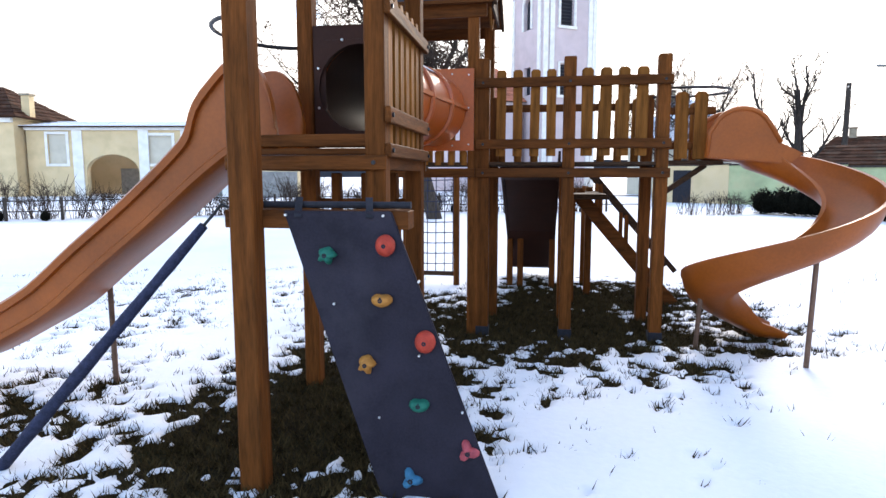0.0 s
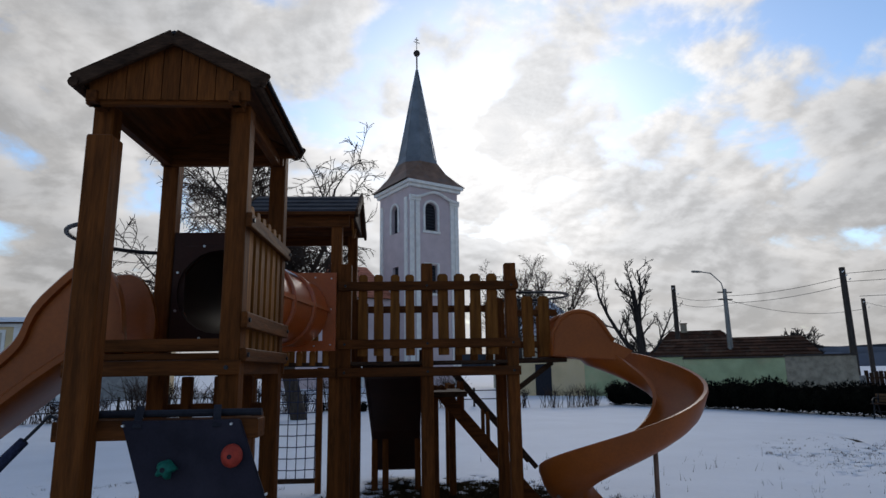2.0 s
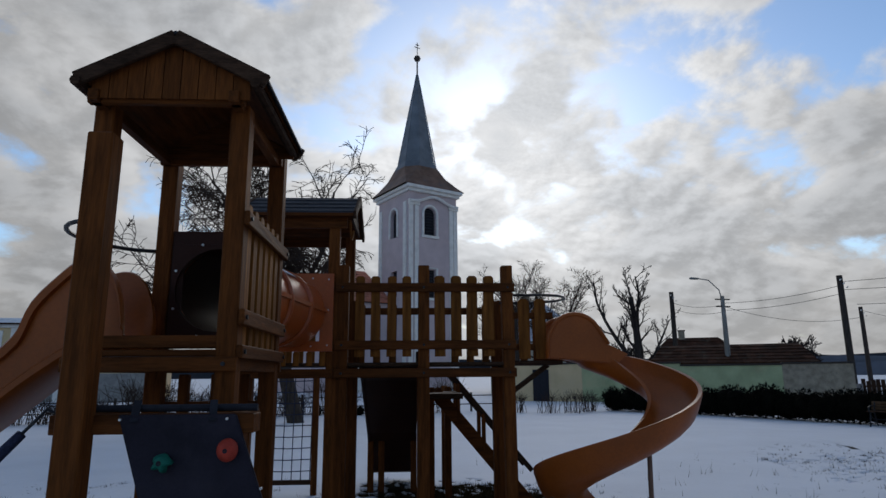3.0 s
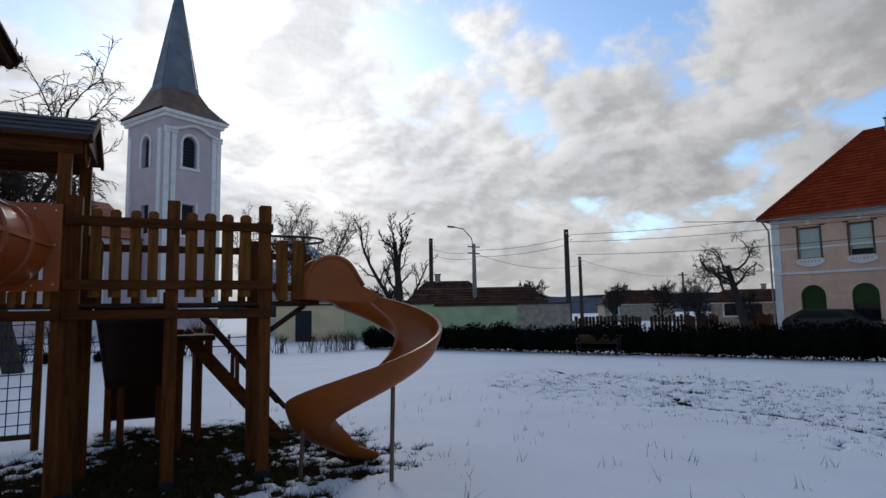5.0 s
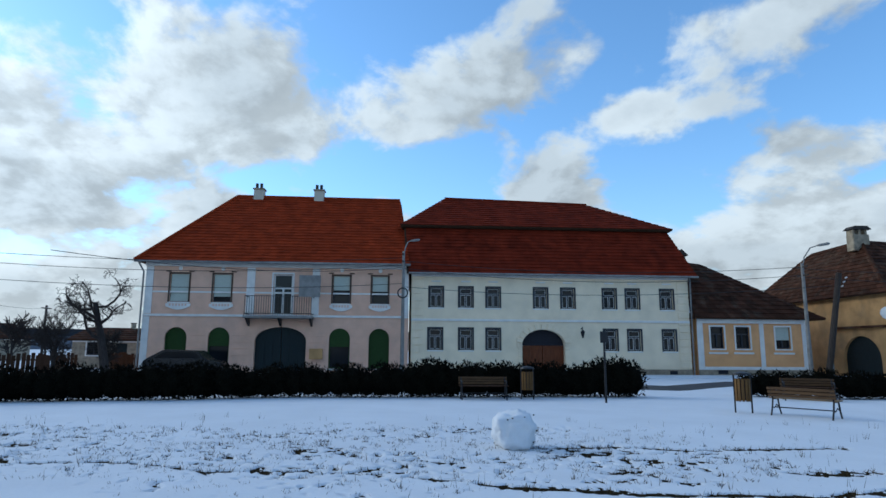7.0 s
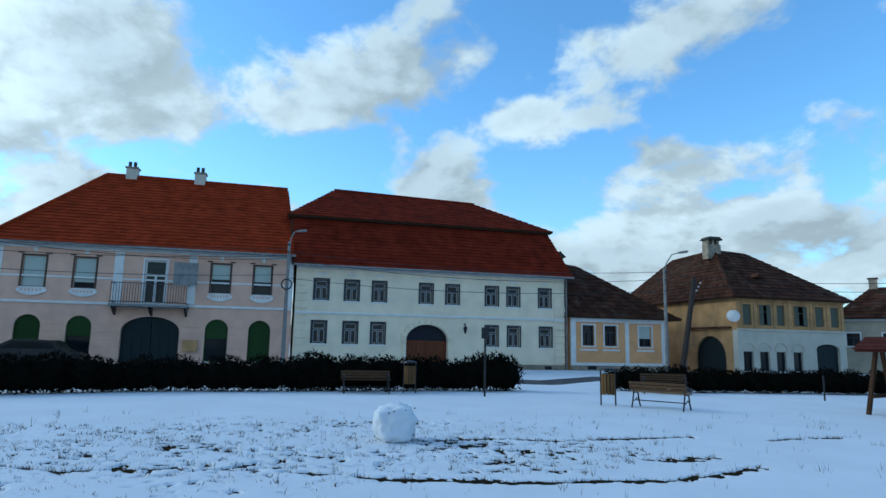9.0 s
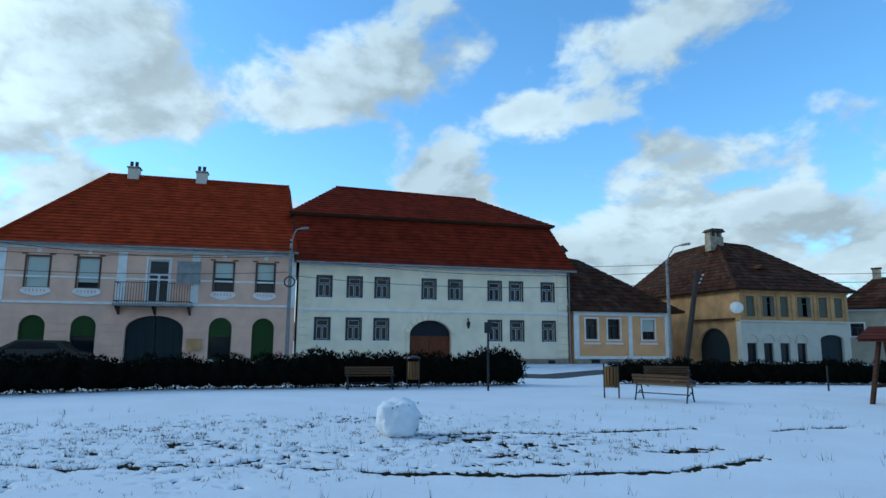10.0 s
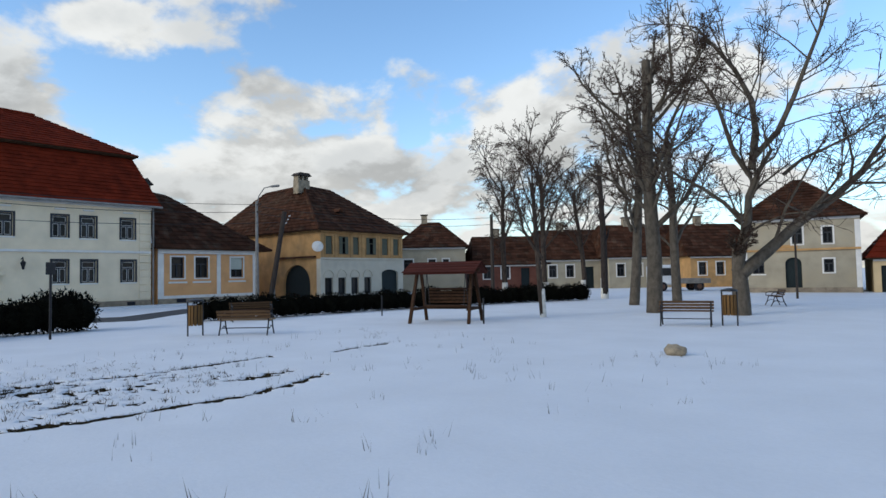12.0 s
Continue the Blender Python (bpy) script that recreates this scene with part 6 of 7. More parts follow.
    # spire: flared skirt, then a steep needle
    def spire_ring(z, h, eight):
        cx, cy = w / 2, (w + 0.6) / 2
        out = []
        for k in range(8):
            a = math.pi / 8 + k * math.pi / 4
            r8 = (h / math.cos(math.pi / 8) * math.cos(a), h / math.cos(math.pi / 8) * math.sin(a))
            q = a - math.pi / 4 * 0
            s4 = (h * (1 if math.cos(a) > 0 else -1), h * (1 if math.sin(a) > 0 else -1))
            out.append(Vector((cx + s4[0] * (1 - eight) + r8[0] * eight, cy + s4[1] * (1 - eight) + r8[1] * eight, z)))
        return out
    def loft(rings):
        bm = bmesh.new()
        rs = [[bm.verts.new(p) for p in r] for r in rings]
        for a, b in zip(rs, rs[1:]):
            for k in range(8):
                try:
                    bm.faces.new((a[k], a[(k + 1) % 8], b[(k + 1) % 8], b[k]))
                except ValueError:
                    pass
        bm.faces.new(rs[-1])
        bmesh.ops.remove_doubles(bm, verts=bm.verts[:], dist=0.001)
        return bm
    part("spire_skirt", loft([spire_ring(21.6, 3.85, 0.0), spire_ring(22.3, 3.3, 0.15), spire_ring(23.2, 2.75, 0.45), spire_ring(24.4, 2.35, 0.85)]), "rust_metal", C, "rust-stained sheet metal skirt")
    sp = part("spire", loft([spire_ring(24.4, 2.36, 0.85), spire_ring(25.2, 2.05, 1.0), spire_ring(30.8, 1.1, 1.0), spire_ring(36.6, 0.10, 1.0)]), "sheet_metal", C)
    for k in range(8):
        a = math.pi / 8 + k * math.pi / 4
        q = 1 / math.cos(math.pi / 8)
        part("spire_seam", tube(bmesh.new(), [(w / 2 + 2.05 * q * math.cos(a), w / 2 + 0.3 + 2.05 * q * math.sin(a), 25.2), (w / 2 + 0.1 * math.cos(a), w / 2 + 0.3 + 0.1 * math.sin(a), 36.6)], 0.05, 5), "sheet_metal", sp)
    f = part("finial", tube(bmesh.new(), [(w / 2, w / 2 + 0.3, 36.5), (w / 2, w / 2 + 0.3, 38.4)], 0.09, 8), "pole_wood", C)
    part("finial_ball", lathe(bmesh.new(), [(0.05, -0.42), (0.3, -0.28), (0.42, 0), (0.3, 0.28), (0.05, 0.42)], 12, (w / 2, w / 2 + 0.3, 38.7)), "pole_wood", f, "", True)
    part("cross", bx(w / 2 - 0.03, w / 2 + 0.27, 39.0, w / 2 + 0.03, w / 2 + 0.33, 40.8), "pole_wood", f)
    part("cross_arm", bx(w / 2 - 0.4, w / 2 + 0.27, 40.1, w / 2 + 0.4, w / 2 + 0.33, 40.17), "pole_wood", f)
    part("cross_arm", bx(w / 2 - 0.25, w / 2 + 0.27, 40.45, w / 2 + 0.25, w / 2 + 0.33, 40.52), "pole_wood", f)
    # nave behind and to the left
    part("nave_wall", bx(-9.0, 3.0, 0, -0.6, 16.0, 9.2), "lilac", C)
    roof_face(C, [(-9.4, 2.6, 9.1), (-0.3, 2.6, 9.1), (-0.3, 9.5, 13.5), (-5.0, 9.5, 13.5)], 14, "orange_roof", 0.6)
    part("entrance_door", bx(-5.5, 2.8, 0, -3.8, 2.98, 6.5), "trim_white", C)


church()

# ---------------------------------------------------------------- far land, road, walls
def far_land():
    rng = np.random.RandomState(8)
    bm = bmesh.new()
    last = None
    for k in range(121):
        a = math.radians(-20 + k * 1.5)                # from ahead round to the right
        R = 620
        h = 15 + 9 * (value_noise(np.array([k * 0.07]), np.array([0.3]), 4, 3)[0] - 0.3) * 2 + rng.uniform(-0.6, 0.6) - 6 * (k > 70)
        row = [bm.verts.new((R * math.sin(a), R * math.cos(a), -3)), bm.verts.new((R * math.sin(a), R * math.cos(a), max(6, h))), bm.verts.new(((R + 90) * math.sin(a), (R + 90) * math.cos(a), max(6, h) - 2))]
        if last:
            for i in range(2):
                bm.faces.new((last[i], row[i], row[i + 1], last[i + 1]))
        last = row
    thing("backdrop", bm, "hill", Matrix(), "low wooded hills along the horizon", "hills", "", "structure")
    # snow fields in a dark blue-grey colour, with dark copses, on the rise before the hills
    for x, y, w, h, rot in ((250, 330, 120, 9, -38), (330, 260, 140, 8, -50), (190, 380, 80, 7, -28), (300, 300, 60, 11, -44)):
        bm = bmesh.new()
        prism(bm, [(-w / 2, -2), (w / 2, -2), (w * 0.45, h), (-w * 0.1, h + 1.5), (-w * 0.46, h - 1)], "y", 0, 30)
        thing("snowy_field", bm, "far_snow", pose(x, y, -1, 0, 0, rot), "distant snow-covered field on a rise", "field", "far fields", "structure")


far_land()
thing("road", bx(-60, 27.5, -0.02, 20, 33, 0.012), "snow", Matrix(), "snow-covered village road behind the fence", "road", "", "structure")
bm = bmesh.new()
prism(bm, [(26.0, -9.0), (29.5, -9.5), (36.0, 3.0), (35.0, 22.0), (31.0, 22.0), (31.5, 3.0)], "z", -0.02, 0.034)
prism(bm, [(26.0, -9.0), (29.5, -9.5), (34.0, -14.0), (33.5, -38.0), (30.0, -38.0), (30.0, -13.0)], "z", -0.02, 0.030)
thing("road", bm, "asphalt", Matrix(), "wet asphalt street in front of the houses", "road", "", "structure")
thing("pavement", bx(-18.2, -2.6, -0.05, 26, -0.4, 0.10), "snow", HOUSES, "snowy pavement along the house fronts", "pavement", "", "structure")


def boundary_wall():
    W = empty("boundary_wall", pose(12.5, 36.8, 0, 0, 0, -36), "long low wall with peeling green and yellow render", "wall")
    x = 0.0
    for i, (w, h, mat) in enumerate(((4.2, 2.2, "yellow_wall"), (5.5, 2.15, "green_wall"), (5.0, 2.0, "green_wall"), (3.2, 2.05, "stone"))):
        part("wall_section", bx(x, 0, -0.3, x + w - 0.004, 0.4, h, bevel=0.01), mat, W)
        part("coping", bx(x - 0.02, -0.08, h, x + w + 0.015, 0.48, h + 0.09, bevel=0.01), "pole_wood", W)
        x += w
    part("doorway", bx(1.2, -0.02, 0.0, 2.2, -0.003, 1.9), "rubber", W)
    B = simple_house(pose(21.5, 35.5, 0, 0, 0, -36), 8.5, 5, 2.2, 3.4, "greywhite", "tile_old", "dark low sheds with a small gable behind the wall", [(1, 1.8, 1.1, 1.8, 0)], 0.05, "shed", False, 6)
    for i in range(14):
        x, y = 27 + i * 1.4 + random.uniform(-.4, .4), 30.5 - i * 0.75 + random.uniform(-1, 1)
        H = empty("garden_fence", pose(x, y, 0, 0, 0, random.uniform(-45, -20)), "weathered board fence in a back garden", "fence", "garden fences")
        for k in range(6):
            part("board", bx(k * 0.24, 0, -0.1, k * 0.24 + 0.2, 0.03, 1.2 + random.uniform(-.1, .1)), "wood_dark", H)
        part("fence_rail", bx(0, 0.032, 0.8, 1.45, 0.07, 0.9), "wood_dark", H)


boundary_wall()
simple_house(pose(33, 56, 0, 0, 0, -30), 9, 7, 2.6, 5.2, "stone", "tile_old", "distant house with a brown roof below the hills", [(1, 2, 1, 2, 0)], 0.3, "far_house", True, 6)
simple_house(pose(70, 62, 0, 0, 0, -40), 10, 7, 2.6, 4.6, "stone", "tile_old", "distant low house with a dark roof", [(1, 2, 1, 2, 0)], 0.2, "far_house", True, 6)
simple_house(pose(86, 50, 0, 0, 0, -50), 9, 7, 2.4, 4.4, "stone", "tile_old", "distant house among bare trees", [(1, 2, 1, 2, 0)], 0.2, "far_house", True, 6)
simple_house(pose(47, 30.0, 0, 0, 0, -60), 5, 5, 2.2, 3.2, "stone", "tile_old", "small garden house behind the apple tree", [(1, 2, 1, 2, 0), (3, 3.8, 0, 1.9, 0)], 0.2, "garden_house", False, 6)
simple_house(pose(15.5, 52, 0, 0, 0, -20), 8.5, 9, 4.4, 8.2, "greywhite", "snow", "house with a snow-covered roof beyond the church square", [(1, 2, 1.5, 2.8, 0)], 0.4, "snowy_house", True, 8)


# ---------------------------------------------------------------- hedges and bushes
def shrub_mesh(seed, w, d, h):
    rng = random.Random(seed)
    bm = bmesh.new()
    bmesh.ops.create_icosphere(bm, subdivisions=2, radius=1.0)
    for v in bm.verts:
        k = 0.82 + 0.16 * noise.noise(v.co * 2.1 + Vector((seed, 0, 0)))
        v.co = Vector((v.co.x * w / 2 * k, v.co.y * d / 2 * k, h * 0.47 + v.co.z * h * 0.47 * k))
    base = list(bm.verts)
    n = 620
    for _ in range(n):
        u = Vector((rng.gauss(0, 1), rng.gauss(0, 1), rng.gauss(0, 1))).normalized()
        k = 0.86 + 0.18 * noise.noise(u * 2.1 + Vector((seed, 0, 0))) + rng.uniform(-0.06, 0.16)
        p = Vector((u.x * w / 2 * k, u.y * d / 2 * k, max(0.02, h * 0.47 + u.z * h * 0.50 * k)))
        t = Vector((rng.gauss(0, 1), rng.gauss(0, 1), rng.gauss(0.6, 1))).normalized()
        s = t.cross(u)
        if s.length < 0.1:
            continue
        s.normalize()
        ln, wd = rng.uniform(0.05, 0.12), rng.uniform(0.02, 0.04)
        vs = [bm.verts.new(p - s * wd), bm.verts.new(p + s * wd), bm.verts.new(p + t * ln + u * 0.03)]
        bm.faces.new(vs)
    me = bpy.data.meshes.new("shrub")
    bm.to_mesh(me)
    bm.free()
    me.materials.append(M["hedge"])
    return me


bare_bush_spots = []
SHRUBS = [shrub_mesh(i + 1, 0.98, 0.95, 1.12) for i in range(5)]


def hedge_row(pts, step, scale, label, jitter=0.08):
    pts = [Vector((*p, 0)) for p in pts]
    for a, b in zip(pts, pts[1:]):
        n = max(1, round((b - a).length / step))
        for k in range(n):
            p = a.lerp(b, k / n)
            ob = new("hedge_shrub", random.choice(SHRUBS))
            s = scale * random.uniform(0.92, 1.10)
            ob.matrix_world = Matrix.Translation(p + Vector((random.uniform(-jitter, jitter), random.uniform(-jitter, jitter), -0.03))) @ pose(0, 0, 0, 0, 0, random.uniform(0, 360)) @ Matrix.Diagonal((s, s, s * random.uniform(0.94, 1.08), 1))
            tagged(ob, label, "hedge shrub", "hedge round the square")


hedge_row([(13.2, 25.4), (15.0, 21.8), (16.6, 17.6), (18.0, 13.6), (19.2, 10.0), (20.9, 5.8)], 0.42, 1.0, "dark evergreen shrub in a clipped hedge row")
hedge_row([(20.9, 5.8), (21.7, 0.5)], 0.5, 1.0, "dark evergreen shrub in a clipped hedge row")
hedge_row([(21.7, 0.9), (21.8, 0.1), (22.2, -2.4), (22.4, -4.0)], 0.5, 1.06, "rounded dark evergreen shrub standing in a row")
hedge_row([(22.4, -3.75), (22.6, -6.6)], 0.5, 1.15, "rounded dark evergreen shrub standing in a row")
hedge_row([(23.4, -10.6), (22.6, -13.2), (22.7, -17.6), (22.2, -21.7), (21.3, -25.9), (19.4, -31.8)], 0.42, 0.9, "dark evergreen shrub in a clipped hedge row")
hedge_row([(-20, 18.5), (-13.5, 21.6), (-8.6, 24.6), (-2, 26.0), (6, 26.5)], 1.9, 0.42, "low snowy shrub along the park edge", 0.5)
for x, y in ((9.0, 25.6), (10.0, 24.9), (10.8, 24.4), (11.6, 24.9), (12.2, 25.3)):
    bare_bush_spots.append((x, y))


def bare_bush(x, y, h, n, label, mat="twig"):
    bm = bmesh.new()
    for _ in range(n):
        a, r = random.uniform(0, 6.28), random.uniform(0, 0.5)
        p = Vector((r * math.cos(a), r * math.sin(a), 0))
        q = p + Vector((random.gauss(0, 0.25) * h, random.gauss(0, 0.25) * h, h * random.uniform(0.55, 1.0)))
        m = p.lerp(q, 0.55) + Vector((random.gauss(0, .05), random.gauss(0, .05), 0.08)) * h
        tube(bm, [p, m, q], [0.013, 0.010, 0.005], 3, False)
        for _ in range(3):
            e = m + Vector((random.gauss(0, .25), random.gauss(0, .25), random.uniform(0.1, .4))) * h * 0.6
            tube(bm, [m, e], [0.007, 0.004], 3, False)
    return thing("bare_bush", bm, mat, pose(x, y, 0), label, "bush", "bare bushes along the road")


for k in range(34):
    f = k / 33
    bare_bush(-22 + 28 * f + random.uniform(-.3, .3), 19.5 + 7.0 * min(1, f * 1.5) + random.uniform(-.4, .6), random.uniform(0.9, 1.9), 36, "leafless brown bush along the park edge")

for x, y in bare_bush_spots:
    bare_bush(x, y, 1.0, 22, "low leafless bush by the park corner")


def picket_run():
    F = empty("road_fence", pose(0, 0, 0), "thin dark rail fence along the park edge", "fence")
    pts = [(-26, 16.5), (-13.6, 21.9), (-8.6, 25.0), (-2, 26.6), (9, 27.0)]
    for a, b in zip(pts, pts[1:]):
        for z in (0.35, 0.72):
            part("rail", tube(bmesh.new(), [(*a, z), (*b, z)], 0.022, 5), "pole_wood", F)
        n = int(math.dist(a, b) / 1.6)
        for k in range(n):
            x, y = a[0] + (b[0] - a[0]) * k / n, a[1] + (b[1] - a[1]) * k / n
            part("fence_post", bx(x - 0.04, y - 0.04, -0.05, x + 0.04, y + 0.04, 0.85), "pole_wood", F)


picket_run()
s = empty("notice_post", pose(-9.6, 24.2, 0, 0, 0, 10), "small white notice on a thin post by the fence", "sign")
part("pole", tube(bmesh.new(), [(0, 0, 0), (0, 0, 1.35)], 0.025, 6), "concrete", s)
part("plate", bx(-0.14, -0.02, 1.0, 0.14, 0.0, 1.38), "frame_white", s)


# ---------------------------------------------------------------- trees
def grow(bms, p, d, length, radius, level, rng, opts):
    """One limb and all that grows from it."""
    steps = 5 if level < 2 else 3
    pts, rad = [p.copy()], [radius]
    q, v = p.copy(), d.normalized()
    for k in range(steps):
        v = (v + Vector((rng.gauss(0, 1), rng.gauss(0, 1), rng.gauss(0, 1))) * opts["wild"] * (0.3 if level == 0 else 1 + 0.35 * level) + Vector((0, 0, opts["rise"] if level < opts["droop_from"] else -opts["droop"]))).normalized()
        q = q + v * (length / steps)
        pts.append(q.copy())
        rad.append(max(opts["tip"], radius * (1 - (k + 1) / steps * (0.45 if level == 0 else 0.72))))
    key = 0 if level == 0 else (1 if level <= 2 else 2)
    tube(bms[key], pts, rad, (10, 7, 5, 4, 3, 3, 3)[min(level, 6)], False)
    if level >= opts["levels"]:
        return
    n = opts["kids"][min(level, len(opts["kids"]) - 1)]
    for i in range(n):
        f = opts["first"] + (1 - opts["first"]) * (i + rng.random()) / n if level == 0 else 0.2 + 0.8 * (i + rng.random()) / n
        k = min(int(f * steps), steps - 1)
        base = pts[k].lerp(pts[k + 1], f * steps - k)
        axis = (pts[k + 1] - pts[k]).normalized()
        side = Vector((rng.gauss(0, 1), rng.gauss(0, 1), rng.gauss(0, 0.5)))
        side = (side - axis * side.dot(axis)).normalized()
        ang = opts["spread"] * rng.uniform(0.7, 1.25)
        grow(bms, base, axis * math.cos(ang) + side * math.sin(ang), length * opts["shrink"] * rng.uniform(0.7, 1.15) * (1 - 0.35 * f if level else 1), max(opts["tip"], min(rad[k] * 0.5, radius * opts["thin"])), level + 1, rng, opts)


def tree(name, x, y, seed, trunk_h, r, d0=(0, 0, 1), bark="bark", label="", wash=0.0, limbs=(), **o):
    opts = dict(levels=4, kids=(6, 5, 5, 4), first=0.45, spread=0.75, shrink=0.62, wild=0.10, rise=0.06, droop=0.0, droop_from=9, tip=0.008, thin=0.42)
    opts.update(o)
    rng = random.Random(seed)
    T = empty(name, pose(x, y, -0.05), label, "tree")
    bms = [bmesh.new(), bmesh.new(), bmesh.new()]
    grow(bms, Vector((0, 0, 0)), Vector(d0), trunk_h, r, 0, rng, opts)
    for p, d, ln, rr in limbs:
        grow(bms, Vector(p), Vector(d), ln, rr, 1, rng, opts)
    part("trunk", bms[0], bark, T, smooth=True)
    part("limb", bms[1], bark, T, smooth=True)["kind"] = "stuff"
    part("twig_crown", bms[2], "twig" if bark != "bark_dark" else "bark_dark", T)["kind"] = "stuff"
    if wash:
        part("limewash", tube(bmesh.new(), [(0, 0, 0), (wash * d0[0], wash * d0[1], wash)], [r * 1.06, r * 0.98], 10, False), "whitewash", T, "whitewashed lower trunk", True)
    return T


tree("willow_tree", -0.3, 22.6, 11, 5.6, 0.30, (-0.22, 0.0, 1), "bark", "bare willow with pale drooping twigs behind the playground", 0, (((-0.5, 0, 2.6), (-0.8, 0, 1), 6.0, 0.15), ((-0.6, 0, 3.2), (0.45, 0, 1), 5.5, 0.14), ((-0.5, 0, 2.2), (-1.0, 0, 0.7), 5.5, 0.13), ((-0.8, 0, 3.8), (-0.3, 0.1, 1), 5.5, 0.13), ((-0.6, 0, 3.0), (0.8, 0.2, 0.8), 4.0, 0.12)), levels=4, kids=(9, 10, 9, 7), first=0.4, spread=0.75, shrink=0.58, wild=0.13, droop=0.10, droop_from=3, tip=0.0115)
tree("lopped_tree", 24.7, 43.0, 5, 7.5, 0.28, (0, 0, 1), "bark_dark", "dark leafless tree with upright lopped limbs", 0, (((0, 0, 1.5), (-0.35, 0, 1), 8, 0.2), ((0, 0, 2.0), (0.3, 0.1, 1), 7.5, 0.2), ((0, 0, 1), (0.6, 0, 1), 5.5, 0.16)), levels=4, kids=(6, 10, 7, 4), first=0.45, spread=0.7, shrink=0.36, tip=0.016, wild=0.10, rise=0.12)
for x, y, seed in ((15.5, 45.0, 6), (18.2, 46.0, 36), (21.0, 47.5, 16)):
    tree("round_tree", x, y, seed, 6.6, 0.24, (0, 0, 1), "bark", "broad leafless tree beyond the square", 0, (), levels=4, kids=(9, 7, 6, 5), first=0.35, spread=0.7, shrink=0.62, tip=0.010, thin=0.3, wild=0.12)
tree("apple_tree", 31.5, 17.9, 9, 4.0, 0.24, (-0.1, 0.1, 1), "bark_dark", "old gnarled leafless fruit tree", 0, (), levels=4, kids=(7, 6, 6, 4), first=0.5, spread=0.9, shrink=0.58, tip=0.010, wild=0.28, rise=0.0)
tree("garden_tree", 32.5, 21.5, 19, 2.0, 0.12, (0, 0, 1), "bark_dark", "small leafless garden tree", 0, (), levels=4, kids=(8, 7, 5, 4), first=0.2, spread=0.6, shrink=0.72, tip=0.010, wild=0.12)
tree("garden_tree", 34.5, 19.8, 29, 1.6, 0.10, (0, 0, 1), "bark_dark", "small leafless garden tree", 0, (), levels=4, kids=(8, 7, 5, 4), first=0.2, spread=0.6, shrink=0.75, tip=0.010, wild=0.12)
for i, (x, y) in enumerate(((48, 52), (58, 50), (64, 44), (40, 46), (54, 40), (27.5, 50))):
    tree("far_tree", x, y, 40 + i, 2.6, 0.12, (0, 0, 1), "bark_dark", "small leafless tree in a distant garden", 0, (), levels=3, kids=(9, 8, 7), first=0.2, spread=0.65, shrink=0.75, wild=0.1, tip=0.03)
# the planted square: slim trees with whitewashed feet, big plane trees
SLIM = dict(levels=4, kids=(11, 9, 8, 6), first=0.36, wild=0.12, tip=0.0085, thin=0.3)
tree("slim_tree", 13.2, -18.8, 21, 5.0, 0.12, (0.05, 0.0, 1), "bark", "slim leafless tree with a whitewashed foot", 1.1, (((0, 0, 2.2), (0.45, 0.5, 1), 3.2, 0.07), ((0, 0, 2.6), (-0.4, -0.3, 1), 3.0, 0.06)), spread=0.6, shrink=0.46, rise=0.10, levels=4, kids=(8, 7, 6, 4), first=0.5, wild=0.12, tip=0.008, thin=0.3)
tree("slim_tree", 26.2, -32.4, 22, 7.6, 0.2, (0, 0, 1), "bark", "tall slim leafless tree with fine hanging twigs", 1.1, (), spread=0.62, shrink=0.50, droop=0.16, droop_from=3, **SLIM)
tree("slim_tree", 22.6, -32.0, 23, 8.0, 0.2, (0, 0, 1), "bark", "tall slim leafless tree with fine hanging twigs", 1.1, (), spread=0.55, shrink=0.48, droop=0.10, droop_from=3, **SLIM)
tree("slim_tree", 20.8, -33.5, 24, 6.8, 0.17, (0, 0, 1), "bark", "leafless street tree with a whitewashed foot", 1.2, (), spread=0.6, shrink=0.5, **SLIM)
tree("lopped_tree", 19.4, -33.6, 25, 8.2, 0.23, (0, 0, 1), "bark_dark", "dark lopped trunk with few twigs", 1.3, (), levels=3, kids=(9, 5, 3), first=0.35, spread=0.7, shrink=0.16, tip=0.014, wild=0.06)
PLANE = dict(levels=4, thin=0.26, tip=0.0095, wild=0.13, rise=0.05)
tree("plane_tree", 10.9, -22.8, 26, 10.0, 0.31, (-0.015, -0.02, 1), "bark_plane", "large mottled plane tree with a sawn-off top", 0, (((0, 0, 3.2), (-0.75, -0.75, 1), 5.0, 0.12), ((0, 0, 4.4), (0.5, 0.4, 1), 4.6, 0.10), ((-0.1, 0, 5.4), (-0.6, -0.5, 1), 5.2, 0.10), ((-0.1, 0, 6.5), (0.4, 0.6, 1), 4.6, 0.09), ((-0.1, 0, 7.6), (-0.35, -0.3, 1), 4.6, 0.08), ((-0.1, -0.1, 9.0), (0.25, 0.25, 1), 1.0, 0.15)), kids=(9, 10, 8, 6), first=0.3, spread=0.75, shrink=0.40, **PLANE)
tree("plane_tree", 14.3, -27.6, 27, 9.4, 0.25, (-0.03, -0.03, 1), "bark_plane", "plane tree with a tall straight trunk and dense twigs", 0, (((0, 0, 3.6), (0.5, 0.4, 1), 4.5, 0.09), ((0, 0, 5.0), (0.4, 0.5, 1), 4.5, 0.09), ((0, 0, 4.2), (-0.4, -0.3, 1), 4.0, 0.08)), kids=(11, 10, 8, 6), first=0.3, spread=0.7, shrink=0.38, **PLANE)
